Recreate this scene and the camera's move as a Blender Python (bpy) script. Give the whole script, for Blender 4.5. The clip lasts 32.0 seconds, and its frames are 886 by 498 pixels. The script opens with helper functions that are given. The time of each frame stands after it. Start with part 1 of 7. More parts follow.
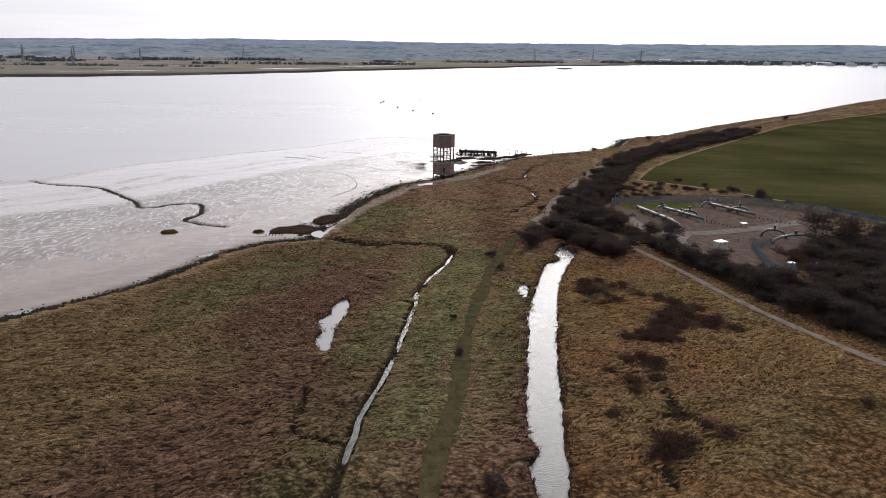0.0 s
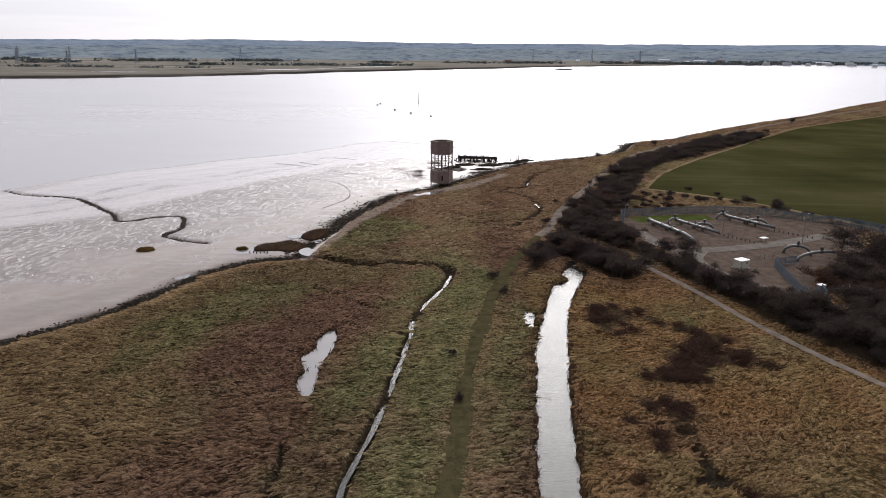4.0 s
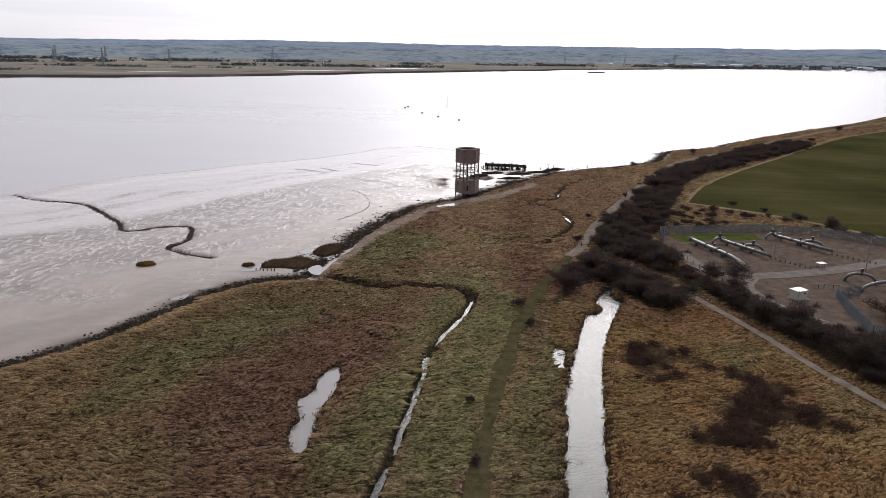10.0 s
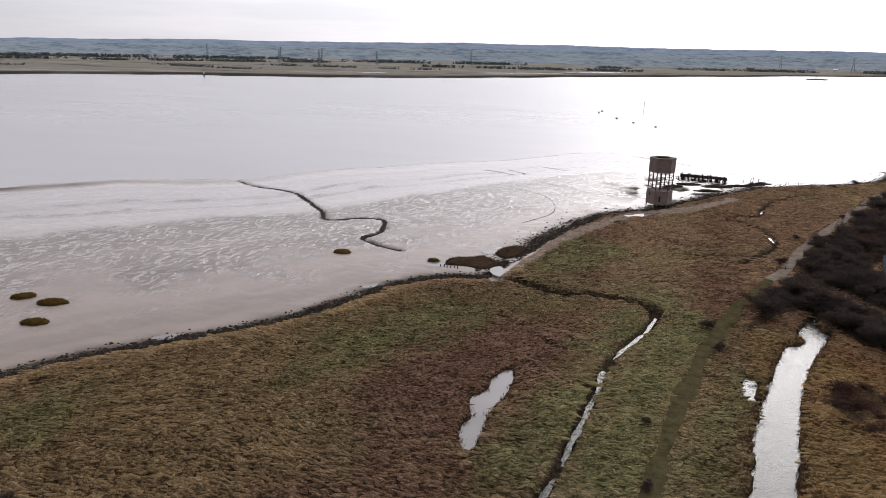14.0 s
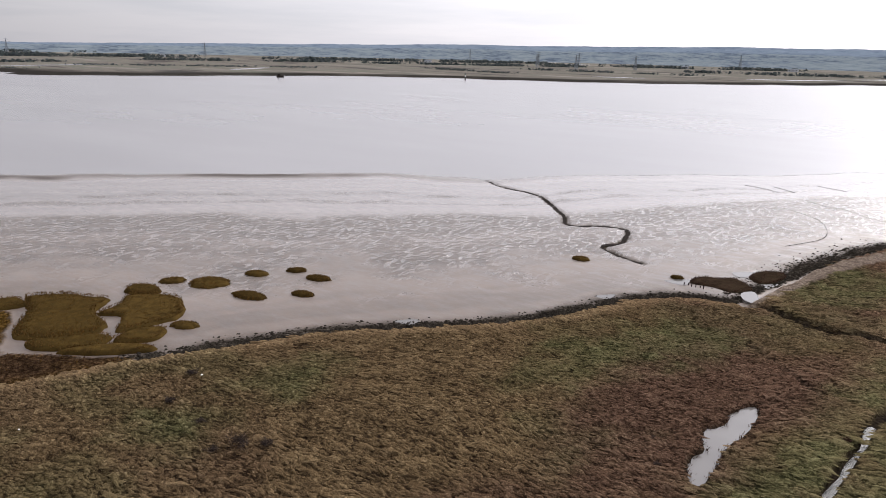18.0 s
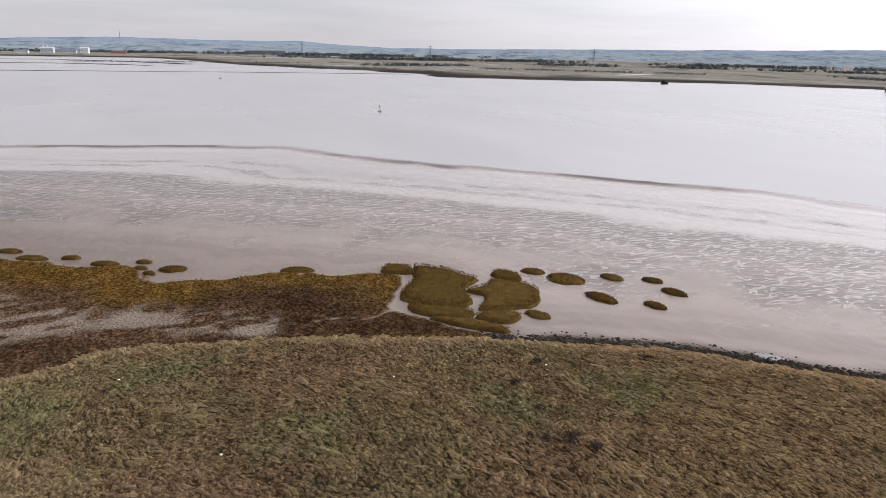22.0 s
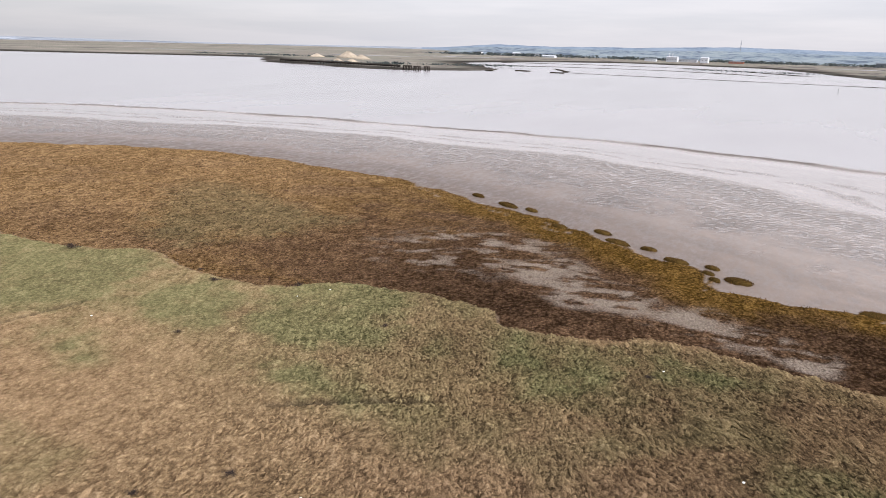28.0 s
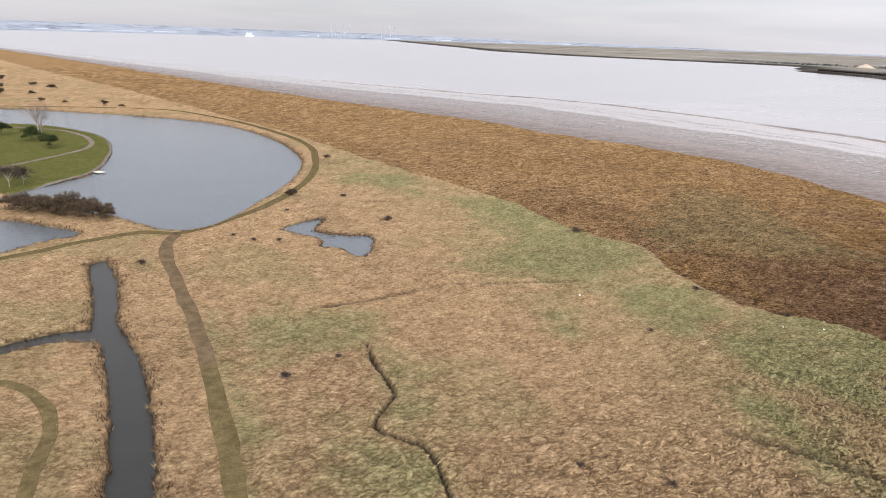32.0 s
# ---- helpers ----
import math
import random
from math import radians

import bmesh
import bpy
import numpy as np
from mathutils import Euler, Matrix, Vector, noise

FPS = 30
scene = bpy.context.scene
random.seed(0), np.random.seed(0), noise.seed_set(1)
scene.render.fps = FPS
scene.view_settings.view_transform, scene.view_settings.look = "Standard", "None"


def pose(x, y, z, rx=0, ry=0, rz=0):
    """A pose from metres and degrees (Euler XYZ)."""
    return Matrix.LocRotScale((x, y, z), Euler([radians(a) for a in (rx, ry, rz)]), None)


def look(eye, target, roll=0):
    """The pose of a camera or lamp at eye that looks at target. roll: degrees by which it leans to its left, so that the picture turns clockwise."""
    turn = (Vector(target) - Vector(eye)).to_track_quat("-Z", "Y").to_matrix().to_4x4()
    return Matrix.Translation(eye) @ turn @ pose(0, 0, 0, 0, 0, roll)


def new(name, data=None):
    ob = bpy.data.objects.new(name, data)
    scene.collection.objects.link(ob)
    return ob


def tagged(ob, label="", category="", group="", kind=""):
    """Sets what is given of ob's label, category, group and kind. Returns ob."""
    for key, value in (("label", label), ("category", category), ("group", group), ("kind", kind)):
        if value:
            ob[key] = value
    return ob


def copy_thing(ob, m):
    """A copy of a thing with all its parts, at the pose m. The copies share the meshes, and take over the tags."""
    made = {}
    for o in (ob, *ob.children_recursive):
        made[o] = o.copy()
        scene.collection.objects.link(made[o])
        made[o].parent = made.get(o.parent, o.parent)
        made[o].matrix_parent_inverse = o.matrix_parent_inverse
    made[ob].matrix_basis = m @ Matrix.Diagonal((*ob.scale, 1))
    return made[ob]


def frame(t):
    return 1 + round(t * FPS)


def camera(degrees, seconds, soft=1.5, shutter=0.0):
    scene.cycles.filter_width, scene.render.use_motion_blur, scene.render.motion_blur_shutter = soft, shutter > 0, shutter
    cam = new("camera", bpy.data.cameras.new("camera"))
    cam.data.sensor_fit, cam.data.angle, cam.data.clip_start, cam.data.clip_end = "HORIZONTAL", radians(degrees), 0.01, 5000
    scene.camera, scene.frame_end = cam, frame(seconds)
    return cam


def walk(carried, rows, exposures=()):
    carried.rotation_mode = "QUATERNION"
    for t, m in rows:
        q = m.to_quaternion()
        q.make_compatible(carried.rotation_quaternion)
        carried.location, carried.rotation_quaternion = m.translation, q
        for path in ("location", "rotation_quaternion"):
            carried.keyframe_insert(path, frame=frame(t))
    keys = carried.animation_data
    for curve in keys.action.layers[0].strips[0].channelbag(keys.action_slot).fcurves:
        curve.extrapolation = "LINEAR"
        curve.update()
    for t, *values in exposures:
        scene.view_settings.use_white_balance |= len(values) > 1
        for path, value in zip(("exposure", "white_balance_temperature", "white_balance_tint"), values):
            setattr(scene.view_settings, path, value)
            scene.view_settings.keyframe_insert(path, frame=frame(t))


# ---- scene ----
cam = camera(65.34, 32.0, 0.65)
PATH = [
    (0.0, pose(0.10, -30.61, 49.31, 73.840, -0.821, 1.363)),
    (0.5, pose(0.00, -28.64, 49.26, 73.901, -0.826, 1.333)),
    (1.0, pose(-0.10, -26.84, 49.40, 73.886, -0.821, 1.301)),
    (1.5, pose(-0.01, -25.01, 49.41, 73.928, -0.830, 1.344)),
    (2.0, pose(-0.17, -23.09, 49.45, 73.912, -0.818, 1.280)),
    (2.5, pose(-0.07, -21.35, 49.57, 73.898, -0.804, 1.302)),
    (3.0, pose(-0.15, -19.78, 49.85, 73.878, -0.804, 1.226)),
    (3.5, pose(-0.07, -17.91, 49.88, 73.866, -0.745, 1.233)),
    (5.5, pose(-0.14, -9.93, 49.65, 73.927, -0.751, 1.173)),
    (6.0, pose(-0.21, -7.93, 49.60, 73.897, -0.745, 1.096)),
    (6.5, pose(-0.01, -5.97, 49.58, 73.912, -0.737, 1.111)),
    (7.0, pose(0.03, -3.89, 49.65, 73.883, -0.749, 1.107)),
    (7.5, pose(0.19, -2.16, 50.21, 74.037, -0.785, 1.099)),
    (8.0, pose(0.56, -1.01, 50.25, 74.025, -0.839, 1.190)),
    (8.5, pose(0.71, -0.62, 49.95, 74.031, -0.916, 1.175)),
    (9.0, pose(0.89, -0.49, 49.93, 73.986, -0.966, 1.671)),
    (9.5, pose(0.94, -0.33, 49.97, 73.997, -1.033, 2.786)),
    (10.0, pose(0.92, -0.33, 49.98, 73.981, -1.118, 3.729)),
    (10.5, pose(0.87, -0.30, 50.00, 73.968, -1.182, 4.704)),
    (11.0, pose(0.79, -0.31, 50.03, 73.972, -1.200, 5.645)),
    (11.5, pose(0.71, -0.29, 50.08, 73.955, -1.238, 7.238)),
    (12.0, pose(0.65, -0.28, 50.11, 73.947, -1.291, 9.747)),
    (12.5, pose(0.60, -0.27, 50.14, 73.915, -1.370, 12.251)),
    (13.0, pose(0.55, -0.22, 50.17, 73.895, -1.367, 14.621)),
    (13.5, pose(0.50, -0.16, 50.20, 73.877, -1.413, 16.991)),
    (14.0, pose(0.46, -0.10, 50.21, 73.868, -1.405, 19.337)),
    (14.5, pose(0.41, -0.08, 50.22, 73.865, -1.408, 21.732)),
    (16.5, pose(0.23, 0.25, 50.27, 73.797, -1.352, 31.315)),
    (17.0, pose(0.15, 0.28, 50.27, 73.800, -1.323, 33.973)),
    (17.5, pose(0.11, 0.35, 50.26, 73.773, -1.282, 36.789)),
    (18.0, pose(0.03, 0.43, 50.22, 73.752, -1.282, 39.681)),
    (18.5, pose(-0.02, 0.49, 50.22, 73.700, -1.255, 43.660)),
    (19.0, pose(-0.01, 0.55, 50.20, 73.656, -1.262, 47.535)),
    (19.5, pose(0.00, 0.57, 50.20, 73.599, -1.232, 51.259)),
    (20.0, pose(-0.02, 0.56, 50.22, 73.566, -1.145, 54.858)),
    (20.5, pose(-0.03, 0.55, 50.22, 73.518, -1.153, 58.439)),
    (21.0, pose(-0.07, 0.54, 50.16, 73.526, -1.121, 62.180)),
    (21.5, pose(-0.15, 0.54, 50.09, 73.533, -1.129, 66.037)),
    (22.0, pose(-0.26, 0.51, 50.00, 73.582, -1.136, 69.900)),
    (22.5, pose(-0.37, 0.44, 49.94, 73.588, -1.129, 73.734)),
    (23.0, pose(-0.44, 0.40, 49.89, 73.588, -1.122, 77.546)),
    (23.5, pose(-0.45, 0.37, 49.88, 73.583, -1.076, 81.286)),
    (24.0, pose(-0.44, 0.36, 49.87, 73.577, -1.051, 85.066)),
    (24.5, pose(-0.40, 0.38, 49.88, 73.567, -1.015, 88.835)),
    (25.0, pose(-0.32, 0.43, 49.94, 73.552, -1.066, 92.695)),
    (25.5, pose(-0.31, 0.48, 49.97, 73.574, -1.088, 96.571)),
    (27.5, pose(-0.51, -0.19, 49.79, 73.359, -1.441, 112.228)),
    (28.0, pose(-0.52, -0.30, 49.78, 73.271, -1.501, 116.476)),
    (28.5, pose(-0.51, -0.41, 49.76, 73.187, -1.591, 120.957)),
    (29.0, pose(-0.50, -0.49, 49.74, 73.107, -1.642, 125.509)),
    (29.5, pose(-0.49, -0.56, 49.71, 73.008, -1.668, 130.154)),
    (30.0, pose(-0.48, -0.62, 49.69, 72.907, -1.691, 135.406)),
    (30.5, pose(-0.44, -0.67, 49.65, 72.817, -1.714, 140.683)),
    (31.0, pose(-0.40, -0.74, 49.61, 72.729, -1.722, 146.054)),
    (31.5, pose(-0.32, -0.81, 49.57, 72.679, -1.749, 151.517)),
    (32.0, pose(-0.26, -0.85, 49.53, 72.629, -1.773, 157.052)),
]
walk(cam, PATH, [(0, 0.0), (10, -0.02), (18, 0.13), (23, 0.5), (28, 0.78), (32, 0.88)])


# ---- sky, sun ----
SUN_YAW, SUN_ELEV = -9.0, 29.0
SUN_DIR = Vector((-math.sin(radians(SUN_YAW)) * math.cos(radians(SUN_ELEV)),
                  math.cos(radians(SUN_YAW)) * math.cos(radians(SUN_ELEV)), math.sin(radians(SUN_ELEV))))
lamp = bpy.data.lights.new("sun", "SUN")
lamp.energy, lamp.angle, lamp.color = 1.95, radians(32), (1.0, 0.955, 0.91)
new("sun", lamp).matrix_world = look(SUN_DIR * 500, (0, 0, 0))


def build_sky():
    w = bpy.data.worlds.new("overcast_sky")
    scene.world = w
    w.use_nodes = True
    nt = w.node_tree
    nt.nodes.clear()
    N, L = nt.nodes.new, nt.links.new
    out, bg = N("ShaderNodeOutputWorld"), N("ShaderNodeBackground")
    sky = N("ShaderNodeTexSky")
    sky.sky_type, sky.sun_disc = "NISHITA", False
    sky.sun_elevation, sky.sun_rotation = radians(SUN_ELEV), radians(-SUN_YAW)
    dim = N("ShaderNodeVectorMath")
    dim.operation = "SCALE"
    dim.inputs["Scale"].default_value = 0.10
    L(sky.outputs[0], dim.inputs[0])
    co = N("ShaderNodeTexCoord")
    stretch = N("ShaderNodeMapping")
    stretch.inputs["Scale"].default_value = (1.6, 1.6, 17)
    L(co.outputs["Generated"], stretch.inputs[0])
    cloud = N("ShaderNodeTexNoise")
    cloud.inputs["Scale"].default_value, cloud.inputs["Detail"].default_value = 2.2, 6
    cloud.inputs["Roughness"].default_value = 0.55
    L(stretch.outputs[0], cloud.inputs["Vector"])
    tone = N("ShaderNodeValToRGB")
    tone.color_ramp.elements[0].position, tone.color_ramp.elements[1].position = 0.38, 0.6
    tone.color_ramp.elements[0].color = (0.89, 0.885, 0.975, 1)
    tone.color_ramp.elements[1].color = (1.0, 0.975, 1.055, 1)
    L(cloud.outputs["Fac"], tone.inputs[0])
    # light that the cloud scatters forward, strongest round the hidden sun
    dot = N("ShaderNodeVectorMath")
    dot.operation = "DOT_PRODUCT"
    dot.inputs[1].default_value = SUN_DIR
    L(co.outputs["Generated"], dot.inputs[0])
    clamp = N("ShaderNodeMath")
    clamp.operation = "MAXIMUM"
    clamp.inputs[1].default_value = 0
    L(dot.outputs["Value"], clamp.inputs[0])
    total = None
    for power, gain in ((1.6, 0.9), (20, 3.6), (160, 2.0)):
        p = N("ShaderNodeMath")
        p.operation = "POWER"
        p.inputs[1].default_value = power
        L(clamp.outputs[0], p.inputs[0])
        g = N("ShaderNodeMath")
        g.operation = "MULTIPLY"
        g.inputs[1].default_value = gain
        L(p.outputs[0], g.inputs[0])
        if total:
            s = N("ShaderNodeMath")
            s.operation = "ADD"
            L(total.outputs[0], s.inputs[0])
            L(g.outputs[0], s.inputs[1])
            total = s
        else:
            total = g
    one = N("ShaderNodeMath")
    one.operation = "ADD"
    one.inputs[1].default_value = SKY_BASE
    L(total.outputs[0], one.inputs[0])
    # a veiled sky is brighter overhead than at the horizon
    axes, high = N("ShaderNodeSeparateXYZ"), N("ShaderNodeMath")
    L(co.outputs["Generated"], axes.inputs[0])
    high.operation, high.use_clamp = "MULTIPLY", True
    high.inputs[1].default_value = 0.6
    L(axes.outputs["Z"], high.inputs[0])
    dome = N("ShaderNodeMath")
    dome.operation = "ADD"
    L(one.outputs[0], dome.inputs[0])
    L(high.outputs[0], dome.inputs[1])
    # the cloud is thicker and greyer away from the sun
    back, thick = N("ShaderNodeMapRange"), N("ShaderNodeMath")
    L(dot.outputs["Value"], back.inputs["Value"])
    back.inputs["From Min"].default_value, back.inputs["From Max"].default_value = -0.9, -0.5
    back.inputs["To Min"].default_value, back.inputs["To Max"].default_value = 0.72, 1.0
    thick.operation = "MULTIPLY"
    L(dome.outputs[0], thick.inputs[0])
    L(back.outputs["Result"], thick.inputs[1])
    one = thick
    lit = N("ShaderNodeVectorMath")
    lit.operation = "SCALE"
    L(tone.outputs[0], lit.inputs[0])
    L(one.outputs[0], lit.inputs["Scale"])
    mix = N("ShaderNodeMix")
    mix.data_type = "RGBA"
    mix.inputs["Factor"].default_value = 0.9
    L(dim.outputs[0], mix.inputs["A"])
    L(lit.outputs[0], mix.inputs["B"])
    L(mix.outputs["Result"], bg.inputs[0])
    bg.inputs[1].default_value = 1.0
    L(bg.outputs[0], out.inputs[0])


SKY_BASE = 0.48
build_sky()


# ---- plan arithmetic ----
def hash2(ix, iy, seed):
    h = (ix.astype(np.int64) * 374761393 + iy.astype(np.int64) * 668265263 + seed * 974711) & 0x7FFFFFFF
    h = ((h ^ (h >> 13)) * 1274126177) & 0x7FFFFFFF
    return ((h ^ (h >> 16)) & 0xFFFF) / 65535.0


def vnoise(x, y, size, seed=0):
    """Smooth noise from 0 to 1 with lumps about size metres wide."""
    u, v = x / size, y / size
    iu, iv = np.floor(u), np.floor(v)
    fu, fv = u - iu, v - iv
    fu, fv = fu * fu * (3 - 2 * fu), fv * fv * (3 - 2 * fv)
    a, b = hash2(iu, iv, seed), hash2(iu + 1, iv, seed)
    c, d = hash2(iu, iv + 1, seed), hash2(iu + 1, iv + 1, seed)
    return (a * (1 - fu) + b * fu) * (1 - fv) + (c * (1 - fu) + d * fu) * fv


def fractal(x, y, size, seed=0, octaves=3):
    s, amp, tot = 0, 1.0, 0
    for k in range(octaves):
        s = s + amp * vnoise(x + 17.3 * k, y - 9.1 * k, size / 2 ** k, seed + k)
        tot += amp
        amp *= 0.5
    return s / tot


def smooth_line(pts, n=5, closed=False):
    """A rounded line through the points."""
    p = np.array(pts, float)
    if closed:
        p = np.vstack([p[-1], p, p[0], p[1]])
    else:
        p = np.vstack([2 * p[0] - p[1], p, 2 * p[-1] - p[-2]])
    out = []
    for i in range(1, len(p) - 2):
        a, b, c, d = p[i - 1:i + 3]
        for t in np.arange(n) / n:
            out.append(0.5 * (2 * b + (c - a) * t + (2 * a - 5 * b + 4 * c - d) * t * t + (3 * b - a - 3 * c + d) * t ** 3))
    if not closed:
        out.append(p[-2])
    return np.array(out)


def line_dist(x, y, line, reach=1e9):
    """Distance of the points from a line; points farther than reach keep reach."""
    res = np.full(len(x), float(reach))
    lo, hi = line.min(0) - reach, line.max(0) + reach
    k = np.where((x >= lo[0]) & (x <= hi[0]) & (y >= lo[1]) & (y <= hi[1]))[0]
    if not len(k):
        return res
    px, py = x[k], y[k]
    best = np.full(len(k), float(reach) ** 2 if reach < 1e8 else 1e16)
    for (ax, ay), (bx, by) in zip(line[:-1], line[1:]):
        dx, dy = bx - ax, by - ay
        t = np.clip(((px - ax) * dx + (py - ay) * dy) / (dx * dx + dy * dy + 1e-9), 0, 1)
        np.minimum(best, (px - ax - t * dx) ** 2 + (py - ay - t * dy) ** 2, out=best)
    res[k] = np.sqrt(best)
    return res


def inside(x, y, poly):
    res = np.zeros(len(x), bool)
    lo, hi = poly.min(0), poly.max(0)
    k = np.where((x >= lo[0]) & (x <= hi[0]) & (y >= lo[1]) & (y <= hi[1]))[0]
    px, py = x[k], y[k]
    c = np.zeros(len(k), bool)
    q = np.roll(poly, -1, axis=0)
    for (ax, ay), (bx, by) in zip(poly, q):
        if ay == by:
            continue
        c ^= ((ay > py) != (by > py)) & (px < (bx - ax) * (py - ay) / (by - ay) + ax)
    res[k] = c
    return res


def depth_in(x, y, poly, reach=30.0):
    """Metres inside a closed outline (negative outside)."""
    d = line_dist(x, y, np.vstack([poly, poly[:1]]), reach)
    return np.where(inside(x, y, poly), d, -d)


def ramp(v, a, b):
    t = np.clip((v - a) / (b - a), 0, 1)
    return t * t * (3 - 2 * t)


# ---- the plan: lines on the ground, in metres ----
EAST_SHORE = [(1500, 1900), (490, 806), (313, 604), (214, 502), (161, 444), (132, 404), (109, 391), (98, 374), (87, 346), (64, 323), (51, 314), (33, 300), (19, 281)]
BANK = [(5, 257), (-3, 242), (-19, 226), (-26, 206), (-31, 187), (-34, 167), (-36, 150), (-38, 145), (-46, 144), (-51, 139), (-57, 130),
        (-62, 116), (-68, 104), (-75, 95), (-82, 88), (-89, 79), (-98, 63), (-105, 47)]
INNER = [(-111, 29), (-116, 9), (-119, -10), (-118, -17), (-112, -30), (-112, -41), (-118, -49), (-119, -67), (-115, -82), (-107, -93),
         (-107, -118), (-113, -130), (-107, -145), (-104, -157), (-103, -185), (-96, -215), (-82, -270), (-68, -337), (-44, -421),
         (0, -570), (75, -791), (163, -1064), (420, -1900), (800, -3000), (1100, -4900)]
OUTER = [(-106, 52), (-110, 47), (-115, 41.5), (-120, 38.5), (-125.3, 36.5), (-132, 38.5), (-138, 42), (-144, 44), (-147.5, 40), (-149, 31), (-151, 26), (-155, 22), (-154, 12), (-153, 5),
         (-155, -8), (-163, -12), (-169, -16), (-173, -25), (-179, -32), (-184.5, -44), (-189, -55), (-196, -60), (-199, -73), (-204, -84), (-210, -93), (-216, -106), (-221, -118), (-226, -130), (-230, -160),
         (-236, -200), (-230, -256), (-206, -316), (-179, -404), (-132, -504), (-70, -662), (29, -936), (216, -1420), (480, -2050), (860, -3100), (1160, -4900)]
WATERLINE = [(1480, 1920), (475, 796), (268, 568), (145, 437), (88, 385), (72, 352), (50, 335), (20, 345), (-15, 375), (-44, 383), (-81, 336), (-142, 274), (-172, 232), (-204, 210),
             (-253, 156), (-326, 78), (-366, 42), (-390, -32), (-402, -100), (-398, -165), (-393, -273), (-372, -400), (-335, -510),
             (-240, -640), (-90, -900), (247, -1634), (640, -2500), (980, -3400), (1230, -4900)]
CLOSE_BACK = [(4980, -4900), (4980, 4900), (2600, 3000)]
FAR_SHORE = [(2700, 4500), (1218, 3247), (339, 2391), (-161, 1693), (-300, 1480), (-447, 1290), (-574, 1151), (-735, 1060), (-941, 849),
             (-1071, 603), (-1160, 420), (-1290, 430), (-1700, 150), (-2180, -20), (-2300, -200), (-2320, -480), (-2080, -680), (-1740, -790), (-1560, -700), (-1440, -600), (-1290, -520),
             (-1150, -640), (-1160, -851), (-1260, -1066), (-1460, -1271), (-1217, -1616), (-1085, -2006), (-1150, -2600), (-1259, -3318), (-1420, -4900)]
LAND = np.vstack([smooth_line(EAST_SHORE + BANK + INNER, 4), np.array(CLOSE_BACK, float)])
MARSH = np.vstack([smooth_line(EAST_SHORE + BANK, 4), smooth_line(OUTER, 4), np.array(CLOSE_BACK, float)])
SHALLOWS = np.vstack([smooth_line(WATERLINE, 4), np.array(CLOSE_BACK, float)])
OUTER_EDGE = smooth_line(OUTER, 3)
FAR_LAND = np.vstack([smooth_line(FAR_SHORE, 3), np.array([(-4980, -4900), (-4980, 4900), (2000, 4980)], float)])

CANAL = np.array([(30, 148), (29.3, 149.9), (28, 146.5), (27, 143.3), (25.4, 139), (25.5, 137), (26.3, 134.4), (25.2, 132.1), (24.1, 132.1), (22.7, 131.6), (19.4, 118.5), (16.4, 105.6), (14.6, 95.6), (13.1, 80), (11.2, 63.4),
                  (11, 56.8), (10.2, 51), (11.9, 48.2), (10, 44.4), (10.4, 38.6), (6, 0), (3.5, -40), (2.7, -72.4), (2.5, -81.8), (2.8, -98.3),
                  (4.4, -110.4), (7.6, -125.6), (7.7, -146.8), (10.6, -161.7), (13.3, -159.7), (11.3, -135.2), (11.2, -123), (16.5, -123.2),
                  (24.3, -120.6), (42, -115), (42, -111.5), (23.8, -117.2), (17.1, -119.9), (9.5, -117.2), (8.6, -109.8), (7.3, -96.5),
                  (6.9, -83.4), (7.3, -74.1), (8, -40), (10, 0), (13.5, 38.7), (14.8, 51.1)] +
                 [(16.1, 63.7), (17.9, 80.2), (19.2, 89.1), (20.2, 99.7), (23, 115.3), (26.9, 129.4), (28.5, 133.9), (30.8, 139.1), (31.1, 142.2), (29.5, 141.4), (28.9, 145)])
POND = smooth_line([(-22.1, 102.2), (-21, 95.1), (-21.9, 88.1), (-21.3, 82), (-22, 77.2), (-24.5, 81.1), (-24, 85.6), (-25.6, 90.4), (-23.8, 94), (-24.3, 98.3)], 4, True)
MARSH_POOL = smooth_line([(-30.6, -175.4), (-37.7, -180.9), (-43.5, -182.3), (-38.4, -171.5), (-45.2, -165), (-50.6, -162.2), (-46.5, -150.8),
                          (-43.1, -146.5), (-40.5, -154.5), (-36.5, -157), (-38, -163), (-33.5, -170)], 4, True)
CANAL_POOL = smooth_line([(13.4, 109), (14.4, 113.6), (16.1, 113.2), (15.6, 109), (15.0, 105.6)], 3, True)
MOAT = smooth_line([(110, -485), (77, -478), (31, -449), (-13, -416), (-39, -382), (-54, -333), (-57, -292), (-54, -266), (-44, -235), (-28, -206),
                    (-15, -185), (-5, -182), (3, -192), (10, -202), (24, -214), (36, -232), (39, -236), (28, -249), (17, -266), (13, -307), (15, -338),
                    (24, -366), (46, -396), (66, -406), (110, -415)], 4, True)
MOAT_ARM = smooth_line([(60, -214), (37, -205), (26, -196), (17, -185.5), (26, -180), (34, -172), (60, -160)], 4, True)
ISLAND_LAWN = np.array([(39, -236), (28, -249), (17, -266), (13, -307), (15, -338), (24, -366), (46, -396), (66, -406), (110, -415), (110, -236)], float)
DITCH = smooth_line([(-14, 20), (-13.5, 41), (-13.2, 48), (-12.8, 56), (-10.8, 69), (-9.4, 84), (-8, 101), (-8, 107), (-6, 117), (-2, 130), (-1, 137)])
DITCH_WEST = smooth_line([(-1, 136), (-1.6, 140.5), (-4.5, 143.3), (-13, 144.8), (-20, 143.6), (-26, 144.6), (-32, 147), (-37, 145.5)])
